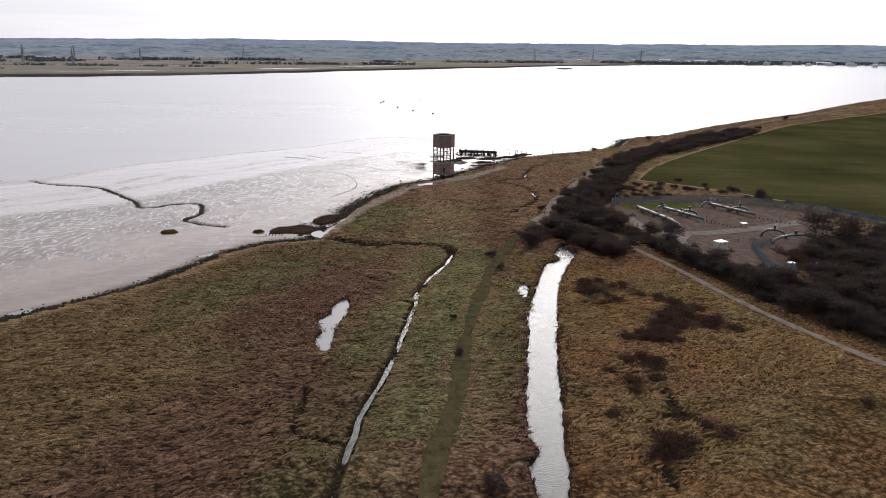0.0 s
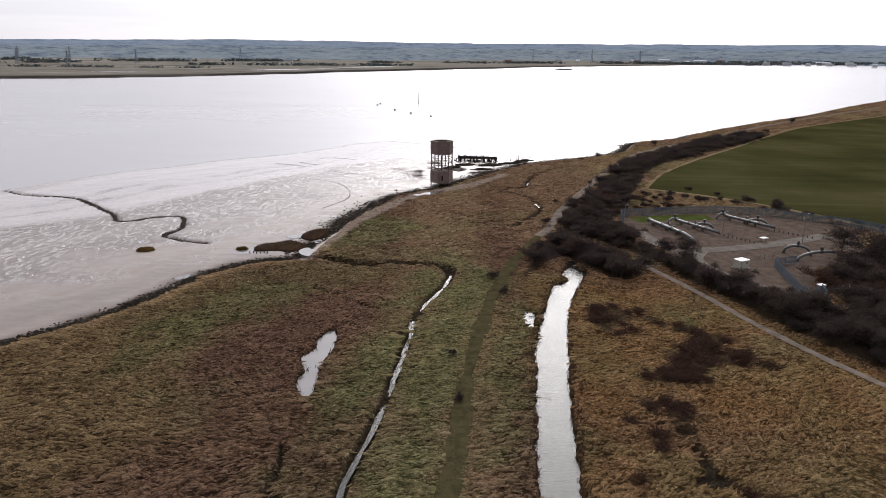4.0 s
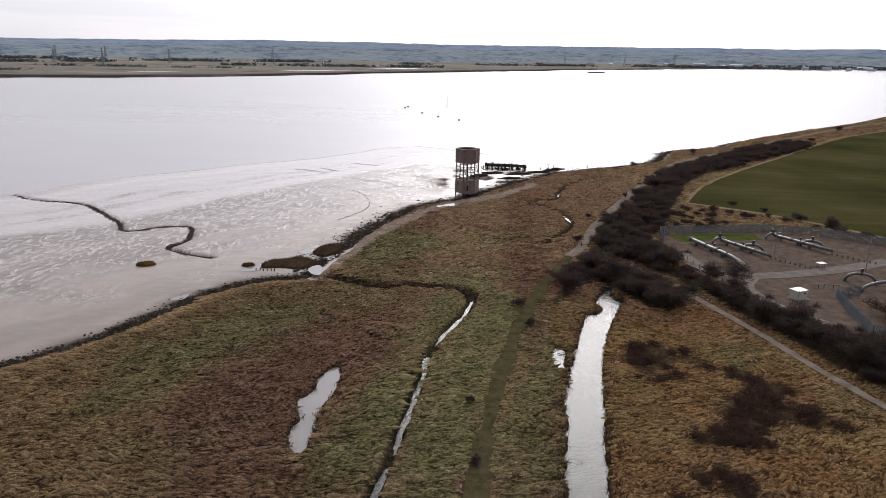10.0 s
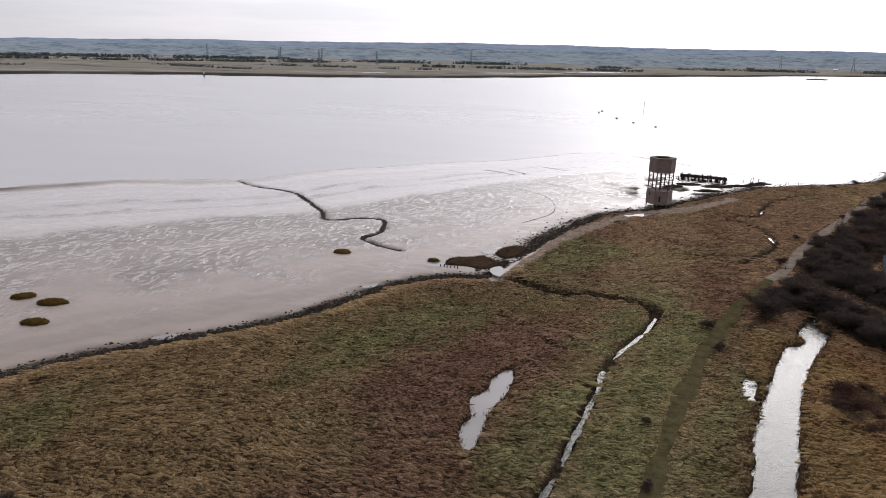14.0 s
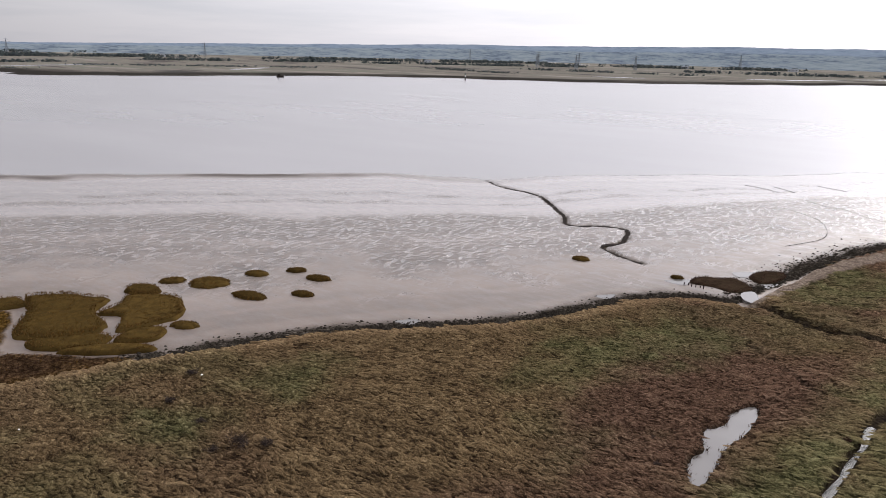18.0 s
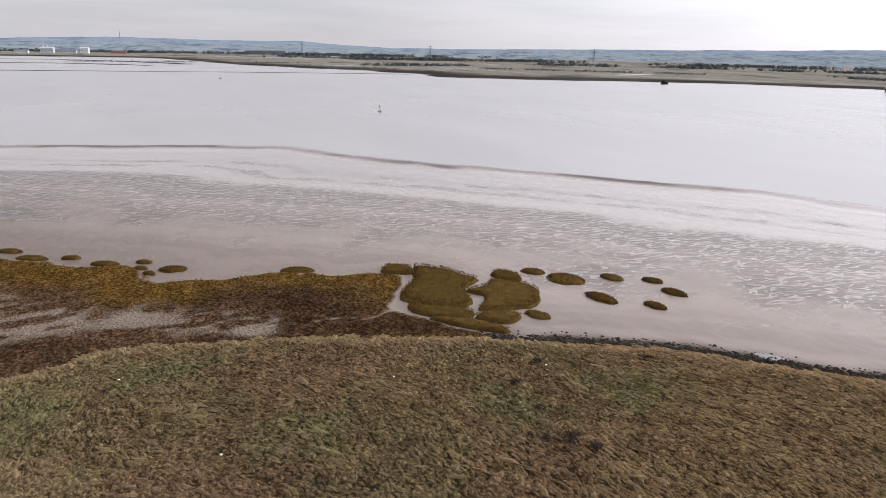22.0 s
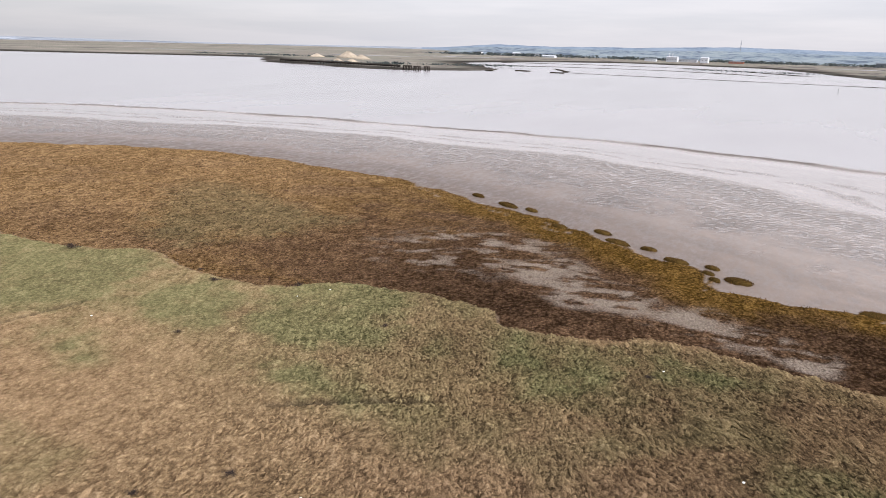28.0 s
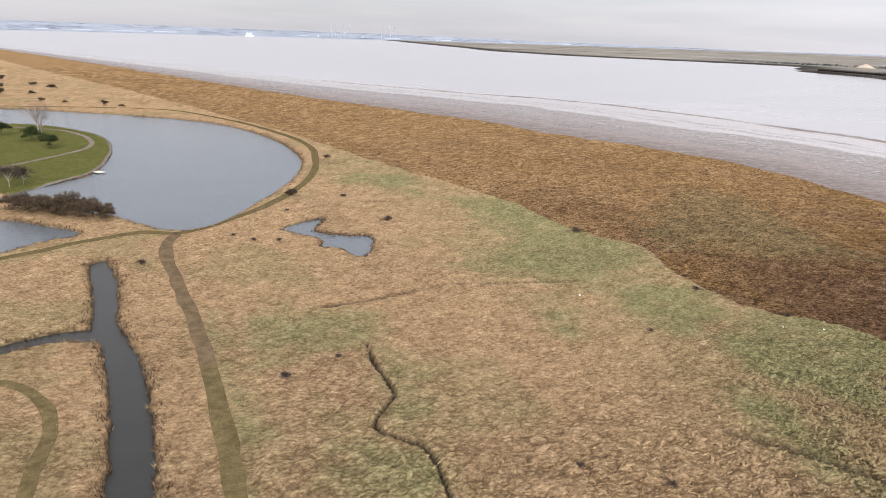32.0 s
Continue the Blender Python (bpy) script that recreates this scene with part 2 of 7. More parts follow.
CREEKS = [smooth_line(p) for p in (
    [(-14.5, 48), (-18, 49.3), (-21, 50.5), (-21.8, 55), (-21.4, 58), (-22.3, 63)],
    [(-28, -56), (-28, -60), (-29, -67), (-28.5, -71), (-26, -74), (-24.6, -77), (-26, -80), (-29.6, -84), (-30, -88), (-30, -95), (-31, -102)],
    [(50, 293), (43, 288), (34, 274), (29, 258), (26, 244), (20, 241), (16, 236), (21, 232), (26, 223), (28, 209), (26, 201), (23, 194), (18, 184)],
    [(-10, 121), (-16, 113), (-22, 103)])]
TRACES = [smooth_line(p) for p in ([(-28, -120), (-37, -120.5), (-46, -122), (-56, -123), (-68, -120), (-82, -117)], [(-12, 211), (-6, 198), (1, 190), (9, 185), (17, 181)], [(-9, 209), (-1, 199), (6, 192), (16, 185)],
                                   [(-68, -60), (-75, -50), (-80, -40)], [(-58, -200), (-61, -198), (-65, -197)], [(-30, 125), (-22, 119), (-16, 113)])]
MUD_CREEK = smooth_line([(-168, 231), (-152, 222), (-134, 218), (-120, 206), (-108, 194), (-101, 185), (-92, 191), (-85, 191), (-80, 178), (-81.5, 169), (-73, 164), (-67, 162)])
RUNNELS = [smooth_line(p) for p in ([(-54, 279), (-47, 274), (-39, 271), (-32, 262)], [(-83, 298), (-76, 296), (-68, 291)], [(-60, 318), (-48, 313)], [(-73, 303), (-63, 295)])]
MUD_CREEK_2 = smooth_line([(-62, 262), (-48, 252), (-41, 240), (-38, 222), (-44, 205)])
SALT_GAPS = [smooth_line(p) for p in ([(-127, 39), (-122, 32.5), (-123, 27.7), (-124, 21)], [(-190, -61), (-186, -58), (-183, -52)], [(-182, -41), (-175, -30)], [(-170, -14), (-161, -12), (-154, -11)],
                                      [(-155, 27), (-150, 22)], [(-206, -84), (-198, -80), (-193, -72)], [(-222, -120), (-212, -112), (-205, -100)])]
BEACH = smooth_line([(-37, 148), (-35, 157), (-33, 167), (-29.5, 184), (-22.5, 205), (-13, 226), (-3, 236), (8, 249), (20, 270)])
GRASS_PATH = [(-5, -178), (-2, -166), (-3, -145), (-5, -122), (-6, -102), (-6, -82), (-5.8, -68), (-5, -30), (-4, 0), (-2.4, 37), (-0.4, 55), (0.6, 65), (1.8, 81), (4.3, 99), (7.2, 116), (9.7, 128), (12.9, 140), (16, 151.4), (19.6, 162), (23, 171)]
TRACK = [(23, 171), (26.7, 179), (29.3, 187), (35.1, 206), (43.8, 229), (53.2, 252.6), (64.6, 281), (74.4, 304), (97, 344), (140, 395), (254, 526), (420, 690)]
RING_PATH = [(62, -155), (31, -168), (16, -176.5), (3, -181), (-6, -178), (-18, -187), (-37, -209), (-53, -241), (-62, -274), (-66, -310), (-58, -354), (-42, -403), (-14, -454), (32, -475), (110, -492)]
HEDGE_PATH = [(92, 40), (75, 70), (64, 92), (58, 108), (54, 122), (48, 140), (43, 153), (35, 163), (27, 176)]
SIDE_TRACK = [(16, -70), (15, -83), (14.2, -89), (15, -95), (17.5, -101), (22, -106), (34, -112)]
LAWN_PATH = [(60, -262), (41, -288), (29, -305), (22.5, -318), (22, -336), (28, -358), (39, -375), (64, -390), (100, -396)]
FIELD = np.array([(72, 243), (84, 271), (107, 307), (161, 378), (240, 478), (382, 606), (900, 1150), (1500, 900), (1300, 200), (400, 60), (200, 90), (145, 150), (131, 176), (115, 205), (94, 228)], float)
YARD = np.array([(50.5, 188), (52, 196), (84, 203), (99, 200.5), (120, 186), (104, 154), (88, 146), (79, 129), (73, 121), (64, 134), (58, 146), (53.5, 164)], float)
DRY_PATHS = [smooth_line(p) for p in (GRASS_PATH, TRACK, RING_PATH, HEDGE_PATH, LAWN_PATH, SIDE_TRACK)]
MEADOW_POOLS = [(32, 69, 1.6, 1.2), (32.4, 63, 1.2, 3.2), (32.3, 58, 2.2, 1.6), (26.5, 43, 0.9, 3.0), (44.5, 93, 0.5, 2.5), (29, 71, 1, 0.8)]


def patches(*rows):
    return [np.array(p, float) for p in rows]


GREEN_SOUTH = patches([(-15, -118), (-30, -116), (-36, -110), (-32, -101), (-21, -101), (-13, -99), (-12, -108)], [(-32, -103), (-34, -93), (-34, -80), (-29, -73), (-27, -77), (-30, -84), (-30, -94)],
                      [(-19, -76), (-24, -75), (-30, -69), (-28, -60), (-17, -64)], [(-61, -245), (-86, -234), (-79, -203), (-60, -228)], [(-8, -125), (-10, -92), (-10, -79), (-9, -67), (-7, -68), (-7, -87), (-6, -116)],
                      [(-69, -110), (-75, -108), (-66, -94), (-65, -101)], [(-87, -194), (-108, -188), (-107, -143), (-95, -126), (-70, -124), (-59, -134), (-84, -150)])
GREEN_WEST = patches([(-85, -113), (-104, -107), (-100, -91), (-85, -85), (-82, -100)], [(-97, -90), (-112, -89), (-118, -81), (-117, -66), (-94, -56), (-90, -65), (-86, -73), (-89, -82)],
                     [(-76, -68), (-80, -62), (-78, -52), (-76, -44), (-72, -48), (-74, -60)], [(-108, -39), (-109, -16), (-92, -20), (-87, -28), (-95, -37)], [(-113, -15), (-111, 4), (-102, -4), (-101, -16)],
                     [(-85, 5), (-92, 23), (-76, 16), (-79, 7)], [(-92, -159), (-112, -136), (-105, -121), (-86, -117), (-70, -123)])
GREEN_NORTH = patches([(-11, 50), (-9, 70), (-6, 96), (-1, 125), (6, 142), (11, 130), (5, 100), (2, 75), (0, 52)], [(3, 60), (6, 85), (9, 105), (13, 120), (16, 118), (13, 95), (11, 75), (9, 60)],
                      [(-51, 117), (-41, 128), (-27, 132), (-31, 120), (-39, 109), (-45, 107)], [(-55, 92), (-51, 99), (-47, 105), (-44, 92), (-49, 86), (-54, 84)],
                      [(-18, 86), (-12, 96), (-8, 104), (-9, 89), (-11, 79), (-12, 72), (-16, 70), (-18, 74), (-18, 81)], [(-10, 133), (-2, 141), (-5, 120), (-9, 112), (-12, 116)],
                      [(-8, 79), (-6, 96), (-2, 124), (6, 139), (6, 110), (0, 85), (-3, 75), (-4, 69), (-9, 68)], [(-89, 59), (-79, 71), (-75, 58), (-84, 53)], [(-90, 41), (-79, 47), (-74, 41), (-84, 36)])
GREEN_SHORE = patches([(-34, 165), (-26, 193), (-14, 190), (-7, 179), (-14, 170), (-21, 156), (-30, 154)], [(-12, 150), (-2, 158), (6, 150), (2, 144), (-9, 145)], [(43, 120), (49, 108), (45, 106), (39, 111)],
                      [(8, 102), (12, 100), (10, 84), (8, 76), (4, 71), (3, 80)], [(-58, 100), (-47, 116), (-37, 109), (-46, 95)])
SALT_GREEN = patches([(-127, -154), (-184, -202), (-189, -176), (-166, -130), (-163, -110), (-144, -116), (-131, -127), (-120, -130)])
SALT_DARK = patches([(-140, -12), (-147, 8), (-142, 28), (-130, 37), (-120, 30), (-117, 12), (-119, -5), (-125, 14), (-134, 8)], [(-128, 34), (-119, 45), (-108, 55), (-104, 49), (-110, 30), (-117, 10)], [(-124, -210), (-138, -202), (-139, -172), (-118, -128), (-113, -147), (-106, -182)], [(-118, -128), (-144, -116), (-184, -117), (-160, -79), (-129, -35), (-118, -21), (-117, -43), (-120, -70), (-117, -105)])
BRAMBLE_FLOOR = patches([(33, 117), (37, 113.5), (44, 106), (50, 103.5), (46, 101.5), (40, 105.5), (35, 110)], [(32, 84), (34, 86), (38, 86), (36, 82)], [(29, 117), (34, 118), (36, 111), (34, 108), (30, 102), (26, 103), (26, 110)], [(39, 98), (44, 103), (51, 104), (50, 100), (46, 97), (52, 95), (50, 90), (44, 89.5), (41, 85), (39, 81), (36.5, 83), (36.5, 94)],
                        [(29.7, 89), (32, 88), (30.6, 81), (29, 80)], [(31, 81), (32.5, 80), (31, 76.5)], [(27.5, 77), (30, 78), (29.4, 73), (27.8, 73)], [(33, 82), (35, 78), (34, 66), (30, 66), (31, 76)],
                        [(14, 85), (16.5, 80), (15.5, 69), (13, 69)], [(26, 52), (32, 52), (31, 46), (27, 45)])
SILT = np.array([(-141, -58), (-151, -53), (-162, -44), (-154, -35), (-148, -32), (-146, -24), (-137, -18), (-141, -8.5), (-134, -1), (-131, 7), (-127, 12.5), (-120.7, 12), (-122, 3.8), (-125, -11), (-129, -14.5), (-129, -23),
                 (-130, -35), (-136, -47)], float)
SILT_STREAKS = np.array([(-136, -84), (-150, -92), (-168, -84), (-176, -66), (-168, -48), (-152, -48), (-138, -56)], float)
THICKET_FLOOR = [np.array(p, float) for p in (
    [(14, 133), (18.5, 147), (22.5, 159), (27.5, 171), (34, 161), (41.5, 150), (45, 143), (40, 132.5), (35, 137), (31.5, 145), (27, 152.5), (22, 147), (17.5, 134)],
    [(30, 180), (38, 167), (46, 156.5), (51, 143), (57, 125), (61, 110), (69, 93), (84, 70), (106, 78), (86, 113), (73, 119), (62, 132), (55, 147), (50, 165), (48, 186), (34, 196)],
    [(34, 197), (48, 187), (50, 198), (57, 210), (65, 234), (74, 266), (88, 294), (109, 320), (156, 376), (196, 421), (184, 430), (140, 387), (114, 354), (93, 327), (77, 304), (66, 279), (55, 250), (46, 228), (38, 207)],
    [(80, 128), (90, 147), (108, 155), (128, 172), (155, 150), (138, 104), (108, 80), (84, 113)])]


def terrain(x, y, fine=True):
    """Height of the ground, and the shares of what covers it."""
    warp = (fractal(x, y, 9, 3) - 0.5) * 4.0
    r = np.hypot(x, y)
    near = r < 900
    d_land = depth_in(x, y, LAND, 400) + warp * 0.45 + (fractal(x, y, 3.5, 11, 2) - 0.5) * 2.2 * (y < 60)
    d_marsh = depth_in(x, y, MARSH, 400) + warp * np.where(d_land > -6, 0.45, 1.0) + (fractal(x, y, 13, 15, 2) - 0.5) * 7 * ramp(-y, 0, 30) * (d_land < -12)
    d_shal = depth_in(x, y, SHALLOWS, 400) + (fractal(x, y, 40, 8) - 0.5) * 14
    d_far = depth_in(x, y, FAR_LAND, 500) + (fractal(x, y, 120, 5) - 0.5) * 70
    bend, sway = (fractal(x, y, 5, 12, 2) - 0.5) * 5, (fractal(x, y, 5, 13, 2) - 0.5) * 5
    for line in SALT_GAPS:
        d_marsh = np.minimum(d_marsh, line_dist(x + bend, y + sway, line, 40) + 0.12 - 0.35 * vnoise(x, y, 4, 14))
    land, marsh, mud = ramp(d_land, -0.5, 0.9), ramp(d_marsh, -0.35, 0.5), ramp(d_shal, -1.5, 1.5)
    slope = np.clip(-d_marsh / (np.maximum(-d_marsh, 0) + np.maximum(d_shal, 0) + 1e-3), 0, 1)
    z = -3.2 + mud * (1.42 + 0.9 * (1 - slope))
    z = z * (1 - marsh) + marsh * -0.55
    z = z * (1 - land) + land * 0.0
    far = ramp(d_far, -6, 10)
    far_mud = ramp(d_far, -60, 0)
    z = np.maximum(z, -3.2 + 1.22 * far_mud + 2.4 * far)
    shore = np.exp(-((d_far - 10) / np.where(x < -900, 55, 35)) ** 2) * (0.5 + fractal(x, y, 60, 6, 2))
    cov = dict(land=land, salt=marsh * (1 - land), mud=mud * (1 - marsh), far=far, farmud=np.clip(np.maximum(shore, far_mud * (1 - far)), 0, 1))
    flat = np.zeros(len(x))
    for line, half in zip(DRY_PATHS, (2.2, 2.2, 2.2, 1.8, 1.4, 1.6)):
        flat = np.maximum(flat, 1 - ramp(line_dist(x, y, line, 8), half, half + 1.6))
    for poly in (FIELD, YARD, ISLAND_LAWN):
        flat = np.maximum(flat, ramp(depth_in(x, y, poly, 8), -1, 1))
    rough = land * (1 - flat)
    u, v = x * 0.87 + y * 0.49, (y * 0.87 - x * 0.49) * 1.3
    u = u + warp * 0.35
    billow = np.abs(2 * vnoise(u, v, 2.6, 21) - 1) * 0.55 + np.abs(2 * vnoise(u + 40, v, 1.35, 22) - 1) * 0.45
    lumps = 0.6 * billow + 0.4 * fractal(u, v, 1.6, 24, 2)
    hum = fractal(x, y, 14, 31, 2)
    z = z + rough * near * ((lumps - 0.4) * (1.15 - 0.45 * ramp(-y, 20, 90)) + (hum - 0.5) * 0.6)
    z = z + cov["salt"] * near * ((lumps - 0.5) * 0.3 + (hum - 0.5) * 0.35)
    edge = np.exp(-((d_land - 2.5) / 2.2) ** 2)
    z = z + edge * 0.35 * land * near
    # cuts: ditches, creeks, ponds
    wob = (fractal(x, y, 2.5, 41, 2) - 0.5) * 1.2
    cut = np.zeros(len(x))
    d = line_dist(x, y, DITCH, 6) + wob * 0.5
    cut = np.maximum(cut, (0.72 + 0.75 * ramp(vnoise(x, y, 7, 43), 0.25, 0.6)) * (1 - ramp(d, 0.3, 1.15)))
    d = line_dist(x, y, DITCH_WEST, 6) + wob * 0.6
    cut = np.maximum(cut, 1.7 * (1 - ramp(d, 0.5, 1.9)))
    for k, line in enumerate(CREEKS):
        d = line_dist(x, y, line, 5) + wob * 0.35
        cut = np.maximum(cut, (0.9, 0.8, 1.1, 0.25)[k] * (1 - ramp(d, (0.12, 0.06, 0.4, 0.12)[k], (0.65, 0.48, 1.3, 0.65)[k])))
    for line in TRACES:
        d = line_dist(x, y, line, 5) + wob * 0.7
        cut = np.maximum(cut, 0.5 * (1 - ramp(d, 0.2, 1.0)) * (0.4 + 0.8 * vnoise(x, y, 5, 44)))
    wetness = np.zeros(len(x))
    for poly, depth, lip in ((CANAL, 1.5, 0.5), (POND, 1.0, 0.3), (MARSH_POOL, 0.7, 0.25), (CANAL_POOL, 0.9, 0.3), (MOAT, 1.6, 0.7), (MOAT_ARM, 1.6, 0.7)):
        d = depth_in(x, y, poly, 6) + wob * (0.7 if poly is CANAL else 0.5)
        cut = np.maximum(cut, depth * ramp(d, -lip - 0.35, lip))
        wetness = np.maximum(wetness, ramp(d, -1.6, -0.2))
    for px, py, rx, ry in MEADOW_POOLS:
        d = 1 - np.hypot((x - px) / rx, (y - py) / ry) + wob * 0.8
        cut = np.maximum(cut, 0.75 * ramp(d, -0.15, 0.25))
    z = z - cut * np.maximum(land, 0.0)
    runnel = np.zeros(len(x))
    for line, w, dep in [(MUD_CREEK, 1.2, 0.5)]:
        d = line_dist(x, y, line, 8) + wob * 0.9
        runnel = np.maximum(runnel, (1 - ramp(d, 0.5, w)) * cov["mud"])
        z = z - dep * (1 - ramp(d, 0.2, w)) * cov["mud"]
    z = z + cov["mud"] * near * (fractal(x * 0.35 + y * 0.3, y - x * 0.5, 3, 61, 2) - 0.5) * 0.16
    # what grows or lies where
    along = fractal(x * 0.012, y * 0.012, 0.7, 63, 3)
    cov["band"] = slope + (along - 0.5) * 0.12
    d_edge = d_shal + (fractal(x, y, 18, 9, 2) - 0.5) * 5
    cov["dull"] = np.clip(1.05 - slope * 1.5, 0, 1) * (0.3 + 0.7 * ramp(-y, -90, 90)) * mud * (1 - marsh)
    cov["ledge"] = np.exp(-((d_edge - 6) / 6.5) ** 2) * (0.62 + 0.38 * ramp(fractal(x, y, 45, 66, 3), 0.36, 0.52)) * mud * (1 - marsh) * ramp(-x, 120, 240)
    cov["cut"] = np.maximum(np.clip(cut * 1.4, 0, 1) * land, runnel)
    cov["wet"] = wetness
    # lump height, by which turf colour is lightened on tops and shaded in hollows
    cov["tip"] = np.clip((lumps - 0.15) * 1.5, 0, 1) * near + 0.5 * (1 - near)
    green = 0.3 * ramp(fractal(x + 0.5 * warp, y, 19, 71, 4), 0.52, 0.68)
    ragged = 0.55 + 0.9 * fractal(x, y, 7, 73, 3)
    tatter = warp * 0.9 + (fractal(x, y, 3, 74, 2) - 0.5) * 5
    for poly in GREEN_SOUTH + GREEN_WEST + GREEN_NORTH + GREEN_SHORE:
        green = np.maximum(green, 0.7 * ramp(depth_in(x, y, poly, 12) + tatter * 1.3, -6, 5))
    moss = np.zeros(len(x))
    for poly in SALT_GREEN:
        moss = np.maximum(moss, ramp(depth_in(x, y, poly, 20) + tatter * 2, -8, 9))
    green = np.maximum(green, moss)
    dusk = np.zeros(len(x))
    for poly in SALT_DARK:
        dusk = np.maximum(dusk, ramp(depth_in(x, y, poly, 20) + tatter * 2, -8, 9))
    cov["dusk"] = dusk * cov["salt"] * ramp(y, -95, -45)
    strip = 1 - ramp(np.abs(line_dist(x, y, DITCH, 30) - 3), 3, 9)
    south = (0.22 * ramp(-y, -20, 30) + 0.78 * ramp(-y, 5, 105)) * (1 - 0.55 * ramp(-x, 65, 95) * ramp(y, -110, -50))
    crest = np.exp(-((d_land - 1.8) / 1.8) ** 2) * (y < 160) * 1.6
    # first term puts a little haze into northern turf, second is paler grass
    grey = 0.06 * ramp(y, 135, 170) + 0.2 * ramp(-np.abs(x + 3), -14, -6) * (y > 40)
    cov["pale"] = np.clip(grey + np.maximum(np.maximum(south * (0.8 + 0.55 * vnoise(x, y, 22, 77)), 0.1 * ramp(x, 15, 19) * (y > 20) * ragged), 0.3 * crest * ragged), 0, 1)
    cov["dry"] = ramp(-y, 50, 200) * (0.6 + 0.8 * fractal(x, y, 18, 79, 3)) * marsh * (1 - 0.35 * dusk) * (1 - 0.4 * moss)
    green = green + 0.28 * ramp(-x, 55, 85) * ramp(-y, 20, 50) * (0.4 + fractal(x, y, 12, 76, 3))
    green = np.clip(green + 0.3 * strip * (0.4 + 0.8 * vnoise(x, y, 6, 75)), 0, 1)
    green = green * land + moss * (1 - land)
    cov["green"] = np.clip(green * (0.6 + 0.8 * fractal(x, y, 4, 78, 2)), 0, 0.9)
    # thicket shade is put into the floor colour; the bramble patches are dark litter
    litter_shade = np.zeros(len(x))
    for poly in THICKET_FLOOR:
        litter_shade = np.maximum(litter_shade, ramp(depth_in(x, y, poly, 10) + warp * 0.5, -1.5, 2.5))
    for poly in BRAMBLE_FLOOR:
        litter_shade = np.maximum(litter_shade, 0.7 * ramp(depth_in(x, y, poly, 8) + tatter * 0.6, -1.8, 1.6))
    cov["litter_shade"] = litter_shade * land
    cov["ochre"] = ramp(x, 13, 17) * ramp(-x, -95, -60) * ramp(y, 15, 40) * ramp(-y, -150, -128) * (0.35 + 0.9 * fractal(x, y, 11, 82, 3)) * land
    cov["rust"] = ramp(fractal(x, y - 0.7 * warp, 33, 81, 4), 0.32, 0.64) * (0.25 + 0.75 * ramp(x, -85, -45))
    cov["rust"] = np.maximum(cov["rust"], 0.85 * ramp(y, 145, 175) * (x < 60))
    cov["sand"] = np.clip((1 - ramp(line_dist(x, y, BEACH, 12) + wob * 1.2, 1.6, 2.9)), 0, 1)
    wide = 1 + 0.3 * ramp(y, 90, 140)
    shelf = np.exp(-((d_land + 2.2 * wide) / (2.5 * wide)) ** 2) * (y > 36) * (x < 260)
    weed = ramp(fractal(x, y, 9, 97, 3), 0.53, 0.64) * np.exp(-(((x - 12) / 34) ** 2 + ((y - 285) / 34) ** 2) ** 2)
    shelf = np.maximum(shelf, weed)
    cov["stone"] = np.clip(shelf * (0.35 + 2.0 * fractal(x, y, 5, 99, 3)), 0, 1) * (1 - cov["sand"]) * (1 - marsh)
    silt = depth_in(x, y, SILT, 20)
    streaks = fractal(x * 1.9 + y * 0.5, y * 0.75 - x * 0.3, 4.5, 91, 4)
    silt_b = depth_in(x, y, SILT_STREAKS, 20)
    cov["silt"] = cov["salt"] * np.maximum(0.85 * ramp(silt + warp * 1.6, -3, 3.5) * ramp(streaks, 0.38, 0.56), 0.6 * ramp(silt_b + warp * 1.8, -8, 8) * ramp(streaks, 0.5, 0.62))
    d_out = line_dist(x, y, OUTER_EDGE, 60) + warp * 1.5
    orange = ramp(fractal(x * 1.6 + y * 0.5, y * 0.7, 16, 95, 4), 0.36, 0.62) * ramp(-y, 20, 170) * (1 - 0.8 * dusk) * (1 - 0.9 * moss)
    cov["gold"] = np.maximum((1 - ramp(d_out, 8, 20)) * (1 - 0.8 * dusk * (y > 0)), 0.75 * orange) * cov["salt"]
    return z, cov


GRID = {}


def sample(x, y):
    """Height of the built ground under many points, and what covers it there."""
    ang, rad, zz = GRID["ang"], GRID["rad"], GRID["z"]
    a, r = np.arctan2(y, x), np.hypot(x, y)
    a = np.where(a < ang[0], a + 2 * np.pi, a)
    i = np.clip(np.searchsorted(rad, r) - 1, 0, len(rad) - 2)
    j = np.clip(np.searchsorted(ang, a) - 1, 0, len(ang) - 1)
    k = (j + 1) % len(ang)
    step = np.where(k > 0, ang[k] - ang[j], ang[0] + 2 * np.pi - ang[j])
    u, v = np.clip((r - rad[i]) / (rad[i + 1] - rad[i]), 0, 1), np.clip((a - ang[j]) / step, 0, 1)
    z = (zz[i, j] * (1 - v) + zz[i, k] * v) * (1 - u) + (zz[i + 1, j] * (1 - v) + zz[i + 1, k] * v) * u
    near = (i + (u > 0.5)) * len(ang) + np.where(v > 0.5, k, j)
    return z, {key: val[near] for key, val in GRID["cov"].items()}


def height(x, y):
    """Height of the built ground under a point."""
    a = math.atan2(y, x)
    a = a if a >= GRID["ang"][0] else a + 2 * math.pi
    i = int(np.clip(np.searchsorted(GRID["rad"], math.hypot(x, y)) - 1, 0, len(GRID["rad"]) - 2))
    j = int(np.searchsorted(GRID["ang"], a) - 1)
    return float(GRID["z"][i:i + 2, [j, (j + 1) % len(GRID["ang"])]].mean())


# ---- materials ----
def material(name):
    m = bpy.data.materials.new(name)
    m.use_nodes = True
    nt = m.node_tree
    return m, nt, nt.nodes["Principled BSDF"]


